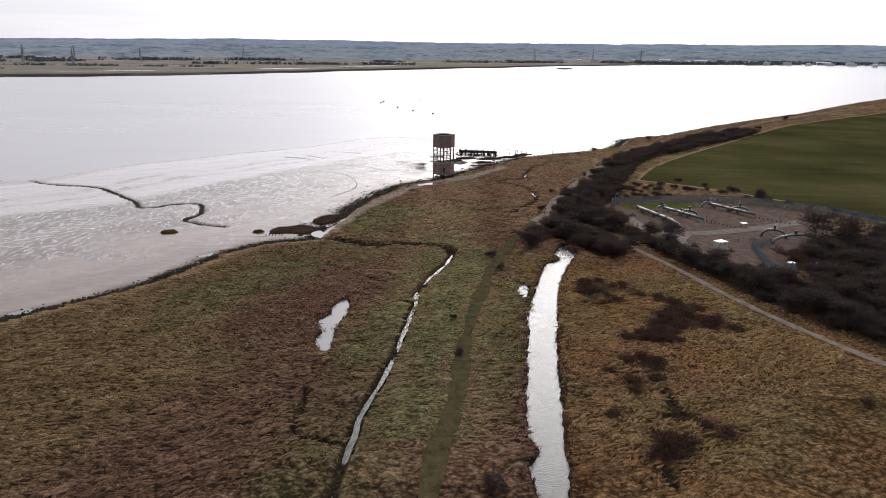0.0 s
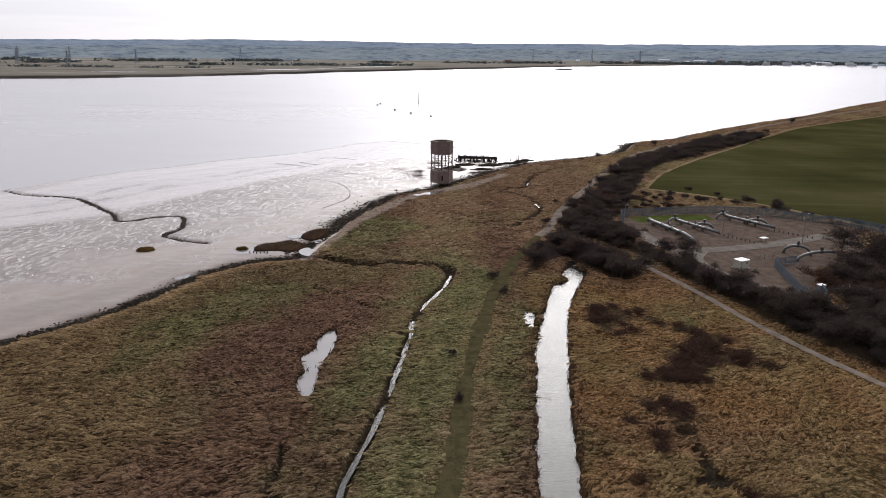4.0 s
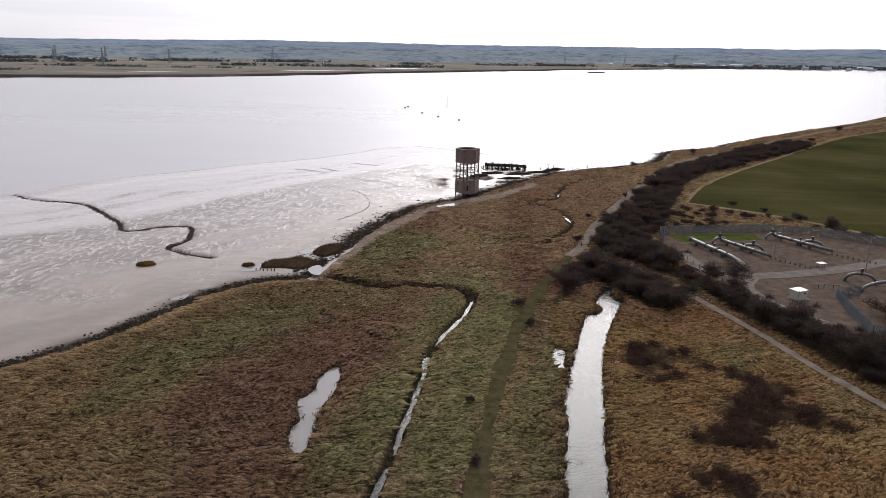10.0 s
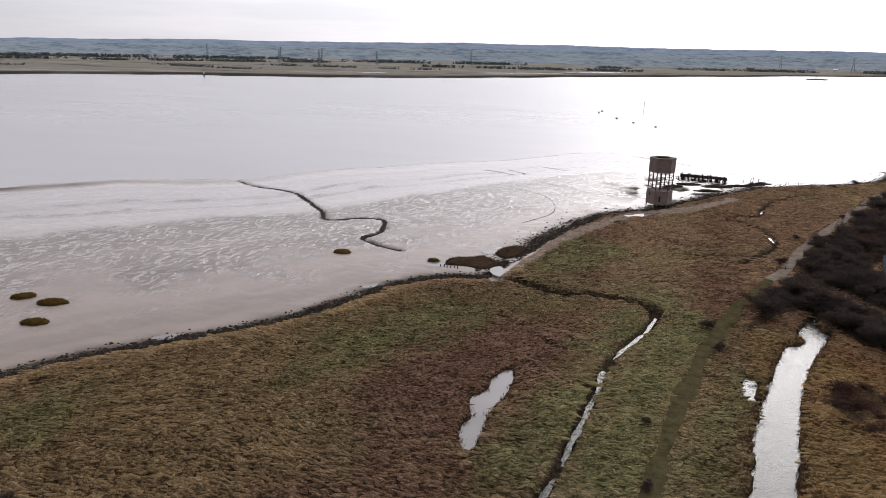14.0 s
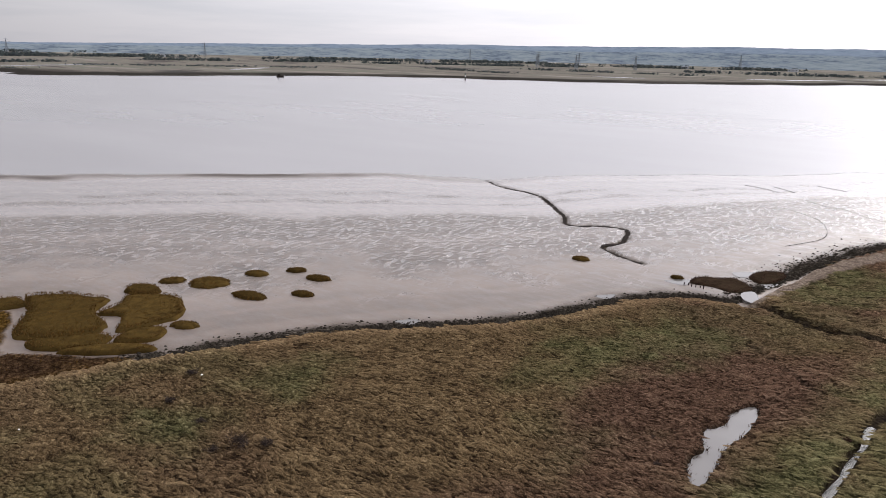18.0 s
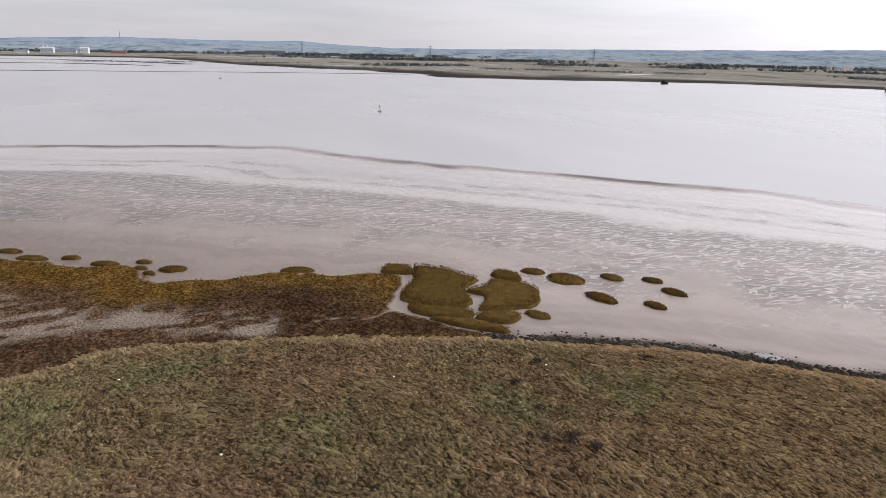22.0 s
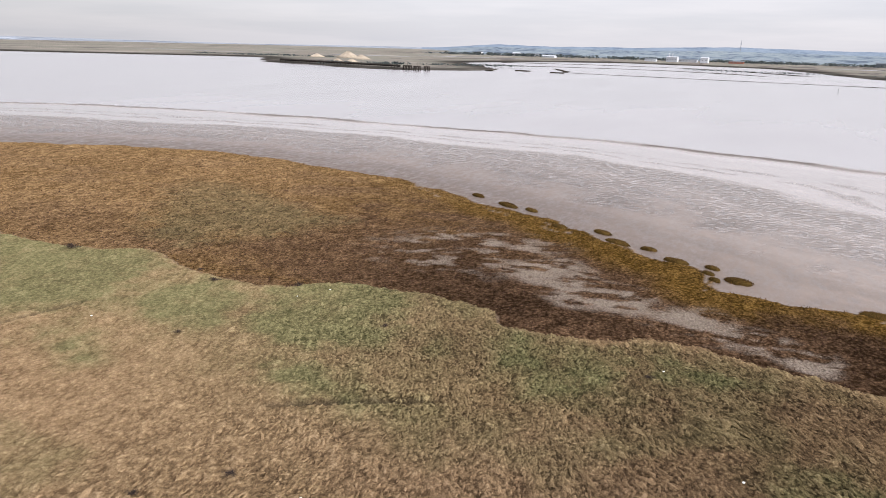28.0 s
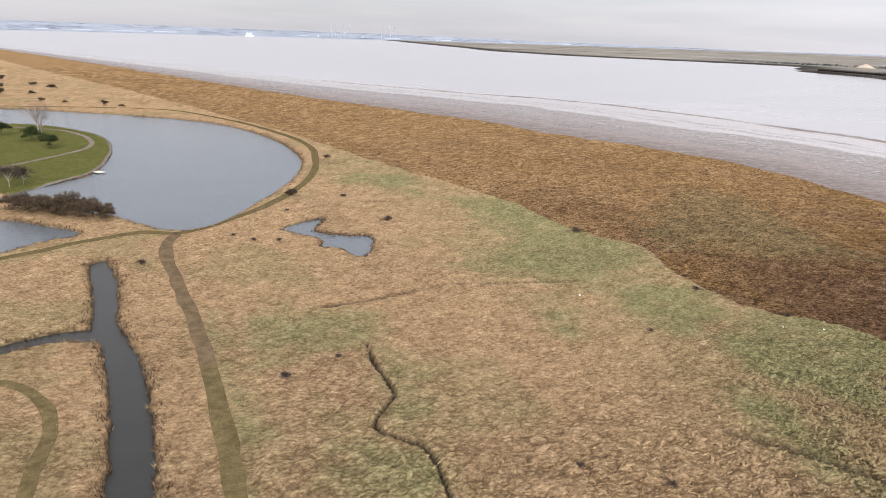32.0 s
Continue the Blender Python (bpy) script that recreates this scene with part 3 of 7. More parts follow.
def noise_node(nt, scale, detail=4, rough=0.55, vector=None):
    n = nt.nodes.new("ShaderNodeTexNoise")
    n.inputs["Scale"].default_value, n.inputs["Detail"].default_value, n.inputs["Roughness"].default_value = scale, detail, rough
    if vector:
        nt.links.new(vector, n.inputs["Vector"])
    return n.outputs["Fac"]


def place(nt, scale=(1, 1, 1), turn=0.0):
    co = nt.nodes.new("ShaderNodeTexCoord")
    mp = nt.nodes.new("ShaderNodeMapping")
    mp.inputs["Scale"].default_value = scale
    mp.inputs["Rotation"].default_value = (0, 0, turn)
    nt.links.new(co.outputs["Object"], mp.inputs[0])
    return mp.outputs[0]


def ramp_node(nt, fac, stops):
    n = nt.nodes.new("ShaderNodeValToRGB")
    e = n.color_ramp.elements
    while len(e) < len(stops):
        e.new(0.5)
    for el, (p, c) in zip(e, stops):
        el.position, el.color = p, (*c, 1)
    nt.links.new(fac, n.inputs[0])
    return n.outputs["Color"]


def blend(nt, fac, a, b, mode="MIX"):
    n = nt.nodes.new("ShaderNodeMix")
    n.data_type, n.blend_type = "RGBA", mode
    for sock, v in ((n.inputs["Factor"], fac), (n.inputs["A"], a), (n.inputs["B"], b)):
        if isinstance(v, (int, float)):
            sock.default_value = v
        elif isinstance(v, tuple):
            sock.default_value = (*v, 1)
        else:
            nt.links.new(v, sock)
    return n.outputs["Result"]


def maths(nt, op, a, b=0.0):
    n = nt.nodes.new("ShaderNodeMath")
    n.operation = op
    for sock, v in zip(n.inputs, (a, b)):
        if isinstance(v, (int, float)):
            sock.default_value = v
        else:
            nt.links.new(v, sock)
    return n.outputs[0]


def bump(nt, shader, fac, strength, distance):
    n = nt.nodes.new("ShaderNodeBump")
    n.inputs["Strength"].default_value, n.inputs["Distance"].default_value = strength, distance
    nt.links.new(fac, n.inputs["Height"])
    nt.links.new(n.outputs[0], shader.inputs["Normal"])
    return n


def attribute(nt, name):
    n = nt.nodes.new("ShaderNodeAttribute")
    n.attribute_name = name
    return n.outputs["Fac"]


def plain(name, dark, light, scale=2.0, rough=0.8, metal=0.0, relief=0.3, fine=20.0, per_object=0.15):
    """A surface with variation at two scales, fine relief, and a little difference from piece to piece."""
    m, nt, sh = material(name)
    v = place(nt)
    a, b = noise_node(nt, scale, 4, 0.6, v), noise_node(nt, fine, 3, 0.6, v)
    f = maths(nt, "ADD", maths(nt, "MULTIPLY", a, 0.65), maths(nt, "MULTIPLY", b, 0.35))
    col = ramp_node(nt, f, [(0.33, dark), (0.67, light)])
    info = nt.nodes.new("ShaderNodeObjectInfo")
    shade = maths(nt, "ADD", maths(nt, "MULTIPLY", info.outputs["Random"], 2 * per_object), 1 - per_object)
    hsv = nt.nodes.new("ShaderNodeHueSaturation")
    nt.links.new(col, hsv.inputs["Color"])
    nt.links.new(shade, hsv.inputs["Value"])
    nt.links.new(hsv.outputs[0], sh.inputs["Base Color"])
    sh.inputs["Roughness"].default_value, sh.inputs["Metallic"].default_value = rough, metal
    if rough > 0.8:
        sh.inputs["Specular IOR Level"].default_value = 0.0
    if relief:
        bump(nt, sh, b, relief, 0.05)
    return m


def translucent(nt, sh, share):
    """Thin blades let part of the light through."""
    sh.inputs["Roughness"].default_value = 0.85
    sh.inputs["Specular IOR Level"].default_value = 0.1
    tr = nt.nodes.new("ShaderNodeBsdfTranslucent")
    mix = nt.nodes.new("ShaderNodeMixShader")
    mix.inputs[0].default_value = share
    for link in sh.inputs["Base Color"].links:
        nt.links.new(link.from_socket, tr.inputs["Color"])
    nt.links.new(sh.outputs[0], mix.inputs[1])
    nt.links.new(tr.outputs[0], mix.inputs[2])
    out = [n for n in nt.nodes if n.type == "OUTPUT_MATERIAL"][0]
    nt.links.new(mix.outputs[0], out.inputs["Surface"])


def plant(name, tones, rough=0.8):
    """Leaves, blades or twigs: a tone for each island."""
    m, nt, sh = material(name)
    geo = nt.nodes.new("ShaderNodeNewGeometry")
    col = ramp_node(nt, geo.outputs["Random Per Island"], [(k / max(len(tones) - 1, 1), c) for k, c in enumerate(tones)])
    v = place(nt)
    patch = ramp_node(nt, noise_node(nt, 0.12, 3, 0.5, v), [(0.3, (0.72, 0.72, 0.72)), (0.7, (1.15, 1.1, 1.0))])
    nt.links.new(blend(nt, 1.0, col, patch, "MULTIPLY"), sh.inputs["Base Color"])
    translucent(nt, sh, 0.35)
    return m


def turf_tones(nt, tex, rust, green, pale):
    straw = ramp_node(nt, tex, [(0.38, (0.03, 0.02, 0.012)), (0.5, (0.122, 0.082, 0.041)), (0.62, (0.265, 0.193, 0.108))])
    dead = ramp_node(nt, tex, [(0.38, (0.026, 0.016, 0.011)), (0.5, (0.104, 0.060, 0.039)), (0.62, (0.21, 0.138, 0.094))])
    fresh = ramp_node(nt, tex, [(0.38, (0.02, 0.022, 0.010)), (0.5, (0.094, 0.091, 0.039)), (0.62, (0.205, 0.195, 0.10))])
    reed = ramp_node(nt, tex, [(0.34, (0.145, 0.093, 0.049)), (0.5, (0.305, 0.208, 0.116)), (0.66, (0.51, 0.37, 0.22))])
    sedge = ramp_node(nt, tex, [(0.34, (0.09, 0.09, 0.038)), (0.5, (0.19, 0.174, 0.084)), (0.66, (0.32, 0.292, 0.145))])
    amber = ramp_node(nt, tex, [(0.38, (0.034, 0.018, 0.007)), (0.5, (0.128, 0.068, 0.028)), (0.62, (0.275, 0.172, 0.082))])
    base = blend(nt, attribute(nt, "ochre"), blend(nt, rust, straw, dead), amber)
    north, dry = blend(nt, green, base, fresh), blend(nt, green, reed, sedge)
    return blend(nt, pale, north, dry)


def ground_material():
    m, nt, sh = material("marsh_ground")
    v = place(nt)
    streak = place(nt, (1.0, 1.15, 1.0), radians(-30))
    big, mid = noise_node(nt, 0.12, 4, 0.6, v), noise_node(nt, 0.7, 4, 0.65, streak)
    small, fine = noise_node(nt, 2.6, 4, 0.75, streak), noise_node(nt, 9.0, 3, 0.8, v)
    tex = maths(nt, "ADD", maths(nt, "MULTIPLY", small, 0.5), maths(nt, "MULTIPLY", fine, 0.5))
    cells = nt.nodes.new("ShaderNodeTexVoronoi")
    cells.feature = "SMOOTH_F1"
    cells.inputs["Scale"].default_value, cells.inputs["Smoothness"].default_value = 1.2, 0.15
    warped = nt.nodes.new("ShaderNodeVectorMath")
    warped.operation = "ADD"
    shift = nt.nodes.new("ShaderNodeTexNoise")
    shift.inputs["Scale"].default_value, shift.inputs["Detail"].default_value = 1.3, 4
    nt.links.new(v, shift.inputs["Vector"])
    nt.links.new(place(nt, (1.0, 1.25, 0.6), radians(-30)), warped.inputs[0])
    nt.links.new(shift.outputs["Color"], warped.inputs[1])
    nt.links.new(warped.outputs[0], cells.inputs["Vector"])
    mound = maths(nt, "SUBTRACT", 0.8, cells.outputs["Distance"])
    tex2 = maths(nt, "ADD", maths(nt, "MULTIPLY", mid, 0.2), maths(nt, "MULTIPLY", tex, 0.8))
    # relief shading put into the colour: mounds lighter, hollows darker, less on pale ground
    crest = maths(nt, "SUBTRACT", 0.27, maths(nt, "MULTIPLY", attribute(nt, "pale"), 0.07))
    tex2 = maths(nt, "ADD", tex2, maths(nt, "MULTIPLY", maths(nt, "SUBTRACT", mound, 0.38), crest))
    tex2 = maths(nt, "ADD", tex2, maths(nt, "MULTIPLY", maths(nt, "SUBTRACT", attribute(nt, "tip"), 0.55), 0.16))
    ragged = maths(nt, "MULTIPLY", maths(nt, "SUBTRACT", maths(nt, "ADD", maths(nt, "MULTIPLY", big, 0.5), maths(nt, "MULTIPLY", small, 0.5)), 0.5), 1.8)

    def share(name, k=1.0):
        c = nt.nodes.new("ShaderNodeClamp")
        a = attribute(nt, name)
        inner = maths(nt, "MULTIPLY", maths(nt, "MULTIPLY", a, maths(nt, "SUBTRACT", 1.0, a)), 4.0)
        nt.links.new(maths(nt, "ADD", a, maths(nt, "MULTIPLY", maths(nt, "MULTIPLY", ragged, inner), k)), c.inputs[0])
        return c.outputs[0]

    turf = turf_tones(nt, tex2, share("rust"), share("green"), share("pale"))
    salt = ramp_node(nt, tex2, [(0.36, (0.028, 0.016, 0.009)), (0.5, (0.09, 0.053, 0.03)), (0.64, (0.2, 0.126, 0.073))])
    moss = ramp_node(nt, tex2, [(0.36, (0.055, 0.05, 0.024)), (0.64, (0.20, 0.175, 0.09))])
    salt = blend(nt, maths(nt, "MULTIPLY", share("green"), 0.8), salt, moss)
    gold = ramp_node(nt, tex2, [(0.36, (0.035, 0.02, 0.005)), (0.5, (0.118, 0.068, 0.018)), (0.64, (0.24, 0.145, 0.048))])
    salt = blend(nt, share("gold"), salt, gold)
    tan = ramp_node(nt, tex2, [(0.36, (0.075, 0.044, 0.019)), (0.5, (0.26, 0.165, 0.08)), (0.64, (0.48, 0.33, 0.178))])
    salt = blend(nt, maths(nt, "MULTIPLY", share("dry"), 0.85), salt, tan)
    peat = ramp_node(nt, tex2, [(0.36, (0.012, 0.007, 0.004)), (0.5, (0.038, 0.022, 0.013)), (0.64, (0.105, 0.062, 0.036))])
    salt = blend(nt, maths(nt, "MULTIPLY", share("dusk"), 0.75), salt, peat)
    silt_c = ramp_node(nt, tex, [(0.4, (0.13, 0.102, 0.078)), (0.6, (0.29, 0.24, 0.195))])
    salt = blend(nt, share("silt", 2.6), salt, silt_c)
    # bare mud: runnels across the slope, long bands along it
    wave = place(nt, (0.4, 1.0, 1.0), radians(-48))
    rip, rip2 = noise_node(nt, 0.55, 5, 0.65, wave), noise_node(nt, 0.05, 4, 0.6, v)
    bands = nt.nodes.new("ShaderNodeCombineXYZ")
    band = attribute(nt, "band")
    nt.links.new(maths(nt, "MULTIPLY", band, 9.0), bands.inputs[0])
    nt.links.new(maths(nt, "MULTIPLY", rip2, 0.8), bands.inputs[1])
    layer = noise_node(nt, 1.0, 4, 0.6, bands.outputs[0])
    mud = ramp_node(nt, maths(nt, "ADD", maths(nt, "MULTIPLY", rip, 0.35), maths(nt, "MULTIPLY", layer, 0.65)),
                    [(0.36, (0.14, 0.12, 0.105)), (0.62, (0.30, 0.262, 0.24))])
    mud = blend(nt, 1.0, mud, ramp_node(nt, band, [(0.0, (0.8, 0.72, 0.64)), (0.45, (1.0, 0.99, 0.98))]), "MULTIPLY")
    mud = blend(nt, maths(nt, "MULTIPLY", share("dull", 0.5), 0.95), mud, blend(nt, 1.0, mud, (0.5, 0.46, 0.44), "MULTIPLY"))
    mud = blend(nt, share("ledge", 0.6), mud, (0.10, 0.088, 0.08))
    stone = ramp_node(nt, tex2, [(0.38, (0.012, 0.010, 0.008)), (0.52, (0.042, 0.034, 0.026)), (0.66, (0.15, 0.13, 0.11))])
    sand = ramp_node(nt, tex2, [(0.4, (0.15, 0.115, 0.09)), (0.6, (0.31, 0.248, 0.195))])
    cut = ramp_node(nt, tex, [(0.4, (0.014, 0.011, 0.008)), (0.6, (0.05, 0.038, 0.027))])
    field = ramp_node(nt, tex2, [(0.4, (0.07, 0.073, 0.022)), (0.6, (0.12, 0.118, 0.042))])
    strips = place(nt, (0.0035, 0.011, 1), radians(35))
    # far bank land, its colours greyed and lightened with painted haze
    far_a = ramp_node(nt, noise_node(nt, 1.0, 6, 0.65, strips), [(0.36, (0.085, 0.08, 0.074)), (0.46, (0.185, 0.165, 0.14)), (0.54, (0.15, 0.148, 0.122)), (0.66, (0.25, 0.222, 0.19))])
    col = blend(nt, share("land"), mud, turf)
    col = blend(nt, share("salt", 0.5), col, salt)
    col = blend(nt, share("stone", 1.3), col, stone)
    col = blend(nt, attribute(nt, "cut"), col, cut)
    col = blend(nt, share("sand"), col, sand)
    col = blend(nt, share("litter_shade"), col, ramp_node(nt, tex, [(0.4, (0.016, 0.012, 0.009)), (0.6, (0.06, 0.045, 0.03))]))
    col = blend(nt, attribute(nt, "lawn"), col, field)
    col = blend(nt, attribute(nt, "far"), col, far_a)
    col = blend(nt, attribute(nt, "farmud"), col, (0.035, 0.032, 0.028))
    bare = maths(nt, "MULTIPLY", attribute(nt, "mud"), maths(nt, "SUBTRACT", 1.0, maths(nt, "MAXIMUM", maths(nt, "MAXIMUM", attribute(nt, "ledge"), share("stone", 1.3)), attribute(nt, "cut"))))
    film = nt.nodes.new("ShaderNodeMapRange")
    film.interpolation_type = "SMOOTHSTEP"
    nt.links.new(maths(nt, "ADD", band, maths(nt, "MULTIPLY", maths(nt, "SUBTRACT", layer, 0.5), 1.3)), film.inputs["Value"])
    film.inputs["From Min"].default_value, film.inputs["From Max"].default_value = 0.46, 0.68
    smooth = film.outputs["Result"]
    mid_mud = nt.nodes.new("ShaderNodeMapRange")
    mid_mud.interpolation_type = "SMOOTHSTEP"
    nt.links.new(maths(nt, "ADD", band, maths(nt, "MULTIPLY", maths(nt, "SUBTRACT", rip2, 0.5), 0.8)), mid_mud.inputs["Value"])
    mid_mud.inputs["From Min"].default_value, mid_mud.inputs["From Max"].default_value = 0.12, 0.36
    rippled = maths(nt, "MULTIPLY", mid_mud.outputs["Result"], maths(nt, "SUBTRACT", 1.0, smooth))
    # thin films of water lie between the ripples
    lace = nt.nodes.new("ShaderNodeTexNoise")
    lace.inputs["Scale"].default_value, lace.inputs["Detail"].default_value = 0.8, 3
    lace.inputs["Roughness"].default_value, lace.inputs["Distortion"].default_value = 0.5, 0.9
    nt.links.new(place(nt, (1.0, 0.42, 1.0), radians(38)), lace.inputs["Vector"])
    pools = nt.nodes.new("ShaderNodeMapRange")
    pools.interpolation_type = "SMOOTHSTEP"
    nt.links.new(lace.outputs["Fac"], pools.inputs["Value"])
    pools.inputs["From Min"].default_value, pools.inputs["From Max"].default_value = 0.51, 0.57
    film_of = maths(nt, "MULTIPLY", pools.outputs["Result"], rippled)
    crest = maths(nt, "MULTIPLY", maths(nt, "MULTIPLY", rippled, bare), maths(nt, "SUBTRACT", 1.0, pools.outputs["Result"]))
    nt.links.new(blend(nt, maths(nt, "MULTIPLY", crest, 0.8), col, blend(nt, 1.0, col, (0.62, 0.6, 0.58), "MULTIPLY")), sh.inputs["Base Color"])
    wet = blend(nt, smooth, ramp_node(nt, rip, [(0.35, (0.3, 0.3, 0.3)), (0.65, (0.62, 0.62, 0.62))]), (0.09, 0.09, 0.09))
    wet = blend(nt, film_of, wet, (0.07, 0.07, 0.07))
    nt.links.new(blend(nt, bare, (0.9, 0.9, 0.9), wet), sh.inputs["Roughness"])
    gloss = blend(nt, smooth, (0.6, 0.6, 0.6), (1.0, 1.0, 1.0))
    gloss = blend(nt, film_of, gloss, (1.6, 1.6, 1.6))
    gloss = blend(nt, maths(nt, "MULTIPLY", attribute(nt, "dull"), 0.7), gloss, (0.12, 0.12, 0.12))
    nt.links.new(blend(nt, bare, (0.0, 0.0, 0.0), gloss), sh.inputs["Specular IOR Level"])
    mud_relief = maths(nt, "ADD", maths(nt, "MULTIPLY", rip, 0.6), maths(nt, "MULTIPLY", maths(nt, "SUBTRACT", 1.0, pools.outputs["Result"]), 0.16))
    relief = blend(nt, attribute(nt, "mud"), maths(nt, "ADD", maths(nt, "MULTIPLY", mound, 0.45), maths(nt, "MULTIPLY", tex2, 0.7)), mud_relief)
    b = bump(nt, sh, relief, 0.9, 1.0)
    calm = maths(nt, "SUBTRACT", 0.96, maths(nt, "MULTIPLY", rippled, 0.72))
    nt.links.new(maths(nt, "SUBTRACT", 1.0, maths(nt, "MULTIPLY", attribute(nt, "mud"), calm)), b.inputs["Strength"])
    return m


def water_material(name, tint, ripple, rough, scale, strength=0.2, ior=1.333):
    m, nt, sh = material(name)
    v = place(nt, (1, 2.2, 1), radians(20))
    a, b = noise_node(nt, scale, 5, 0.65, v), noise_node(nt, scale * 0.05, 1, 0.4, v)
    nt.links.new(ramp_node(nt, b, [(0.3, tint), (0.7, tuple(c * 1.12 for c in tint))]), sh.inputs["Base Color"])
    sh.inputs["IOR"].default_value = ior
    sh.inputs["Roughness"].default_value = rough
    if rough > 0.2:
        lanes = noise_node(nt, 0.018, 5, 0.6, place(nt, (0.35, 1.3, 1), radians(-35)))
        nt.links.new(ramp_node(nt, lanes, [(0.35, (rough * 0.94,) * 3), (0.65, (rough * 1.06,) * 3)]), sh.inputs["Roughness"])
    if strength:
        bump(nt, sh, a, strength, ripple)
    return m


GROUND = ground_material()
RIVER = water_material("river_water", (0.225, 0.215, 0.212), 0.02, 0.24, 0.12, 0.0, 1.45)
SHALLOW = water_material("shallow_water", (0.12, 0.11, 0.10), 0.03, 0.05, 1.6, 0.3, 1.45)
STILL = water_material("still_water", (0.016, 0.016, 0.013), 0.1, 0.07, 1.8, 0.6, 1.24)
MOAT_WATER = water_material("moat_water", (0.06, 0.07, 0.076), 0.16, 0.1, 0.5, 0.8)


# ---- building helpers ----
def mesh_object(name, verts, faces, mat, parent=None, label=""):
    me = bpy.data.meshes.new(name)
    me.from_pydata([tuple(p) for p in verts], [], [tuple(f) for f in faces])
    me.materials.append(mat)
    me.update()
    ob = new(name, me)
    if parent:
        ob.parent = parent
    if label:
        ob["label"] = label
    return ob


def part(name, bm, mat, parent=None, label="", soft=False):
    me = bpy.data.meshes.new(name)
    bm.to_mesh(me)
    bm.free()
    me.materials.append(mat)
    if soft:
        for f in me.polygons:
            f.use_smooth = True
    ob = new(name, me)
    if parent:
        ob.parent = parent
    if label:
        ob["label"] = label
    return ob


def thing(name, x, y, z, label, category, group="", turn=0.0):
    ob = new(name)
    ob.matrix_world = pose(x, y, z, 0, 0, turn)
    return tagged(ob, label, category, group)


def box(sx, sy, sz, at=(0, 0, 0), turn=0.0, bevel=0.0):
    """A block that stands on at, with broken edges."""
    bm = bmesh.new()
    bmesh.ops.create_cube(bm, size=1)
    bmesh.ops.scale(bm, vec=(sx, sy, sz), verts=bm.verts)
    if bevel:
        bmesh.ops.bevel(bm, geom=bm.edges[:], offset=bevel, segments=1, affect="EDGES")
    bmesh.ops.transform(bm, matrix=pose(at[0], at[1], at[2] + sz / 2, 0, 0, turn), verts=bm.verts)
    return bm


def tube(points, radii, sides=8, caps=True):
    """A round bar along the points."""
    bm = bmesh.new()
    pts = [Vector(p) for p in points]
    if isinstance(radii, (int, float)):
        radii = [radii] * len(pts)
    rings = []
    for i, p in enumerate(pts):
        d = (pts[min(i + 1, len(pts) - 1)] - pts[max(i - 1, 0)]).normalized()
        q = d.to_track_quat("Z", "Y")
        rings.append([bm.verts.new(p + q @ Vector((math.cos(a) * radii[i], math.sin(a) * radii[i], 0)))
                      for a in (2 * math.pi * k / sides for k in range(sides))])
    for r0, r1 in zip(rings, rings[1:]):
        for k in range(sides):
            bm.faces.new((r0[k], r0[(k + 1) % sides], r1[(k + 1) % sides], r1[k]))
    if caps:
        bm.faces.new(rings[0][::-1])
        bm.faces.new(rings[-1])
    return bm


def join(*bms):
    out = bmesh.new()
    for b in bms:
        me = bpy.data.meshes.new("tmp")
        b.to_mesh(me)
        out.from_mesh(me)
        bpy.data.meshes.remove(me)
        b.free()
    return out


# ---- ground ----
def build_ground():
    """One sheet, fine near the middle of the marsh and coarse towards the horizon."""
    fine = np.radians(np.arange(50, 292, 0.26))
    coarse = np.radians(np.arange(292, 410, 4.0))
    ang = np.concatenate([fine, coarse])
    rad = np.concatenate([[8, 20], 34 * np.exp(np.arange(0, 2.55, 0.0068)), 34 * np.exp(np.arange(2.555, 4.968, 0.0125)), [4890]])
    na, nr = len(ang), len(rad)
    X, Y = (rad[:, None] * np.cos(ang)).ravel(), (rad[:, None] * np.sin(ang)).ravel()
    Z, cov = terrain(X, Y)
    GRID.update(ang=ang, rad=rad, z=Z.reshape(nr, na), cov=cov)
    cov["lawn"] = ramp(depth_in(X, Y, ISLAND_LAWN, 4), -0.3, 0.6)
    i, j = np.meshgrid(np.arange(nr - 1), np.arange(na), indexing="ij")
    a, b = i * na + j, i * na + (j + 1) % na
    quads = np.stack([a, b, b + na, a + na], -1).reshape(-1, 4)[:, ::-1]
    me = bpy.data.meshes.new("ground")
    nv, nq = len(X), len(quads)
    me.vertices.add(nv + 1)
    co = np.zeros((nv + 1, 3), np.float32)
    co[:nv] = np.stack([X, Y, Z], 1)
    co[nv] = (0, 0, 0)
    me.vertices.foreach_set("co", co.ravel())
    tri = np.stack([np.full(na, nv), np.arange(na), (np.arange(na) + 1) % na], 1)
    loops = np.concatenate([quads.ravel(), tri.ravel()])
    me.loops.add(len(loops))
    me.loops.foreach_set("vertex_index", loops.astype(np.int32))
    me.polygons.add(nq + na)
    starts = np.concatenate([np.arange(nq) * 4, nq * 4 + np.arange(na) * 3])
    me.polygons.foreach_set("loop_start", starts.astype(np.int32))
    me.update(calc_edges=True)
    me.polygons.foreach_set("use_smooth", np.ones(nq + na, bool))
    for key in ("land", "salt", "mud", "far", "farmud", "cut", "green", "rust", "sand", "stone", "silt", "gold", "lawn", "band", "ledge", "pale", "tip", "litter_shade", "dry", "dull", "ochre", "dusk"):
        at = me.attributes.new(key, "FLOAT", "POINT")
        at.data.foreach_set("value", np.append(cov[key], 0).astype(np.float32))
    me.materials.append(GROUND)
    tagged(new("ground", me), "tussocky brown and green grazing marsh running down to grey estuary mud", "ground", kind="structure")


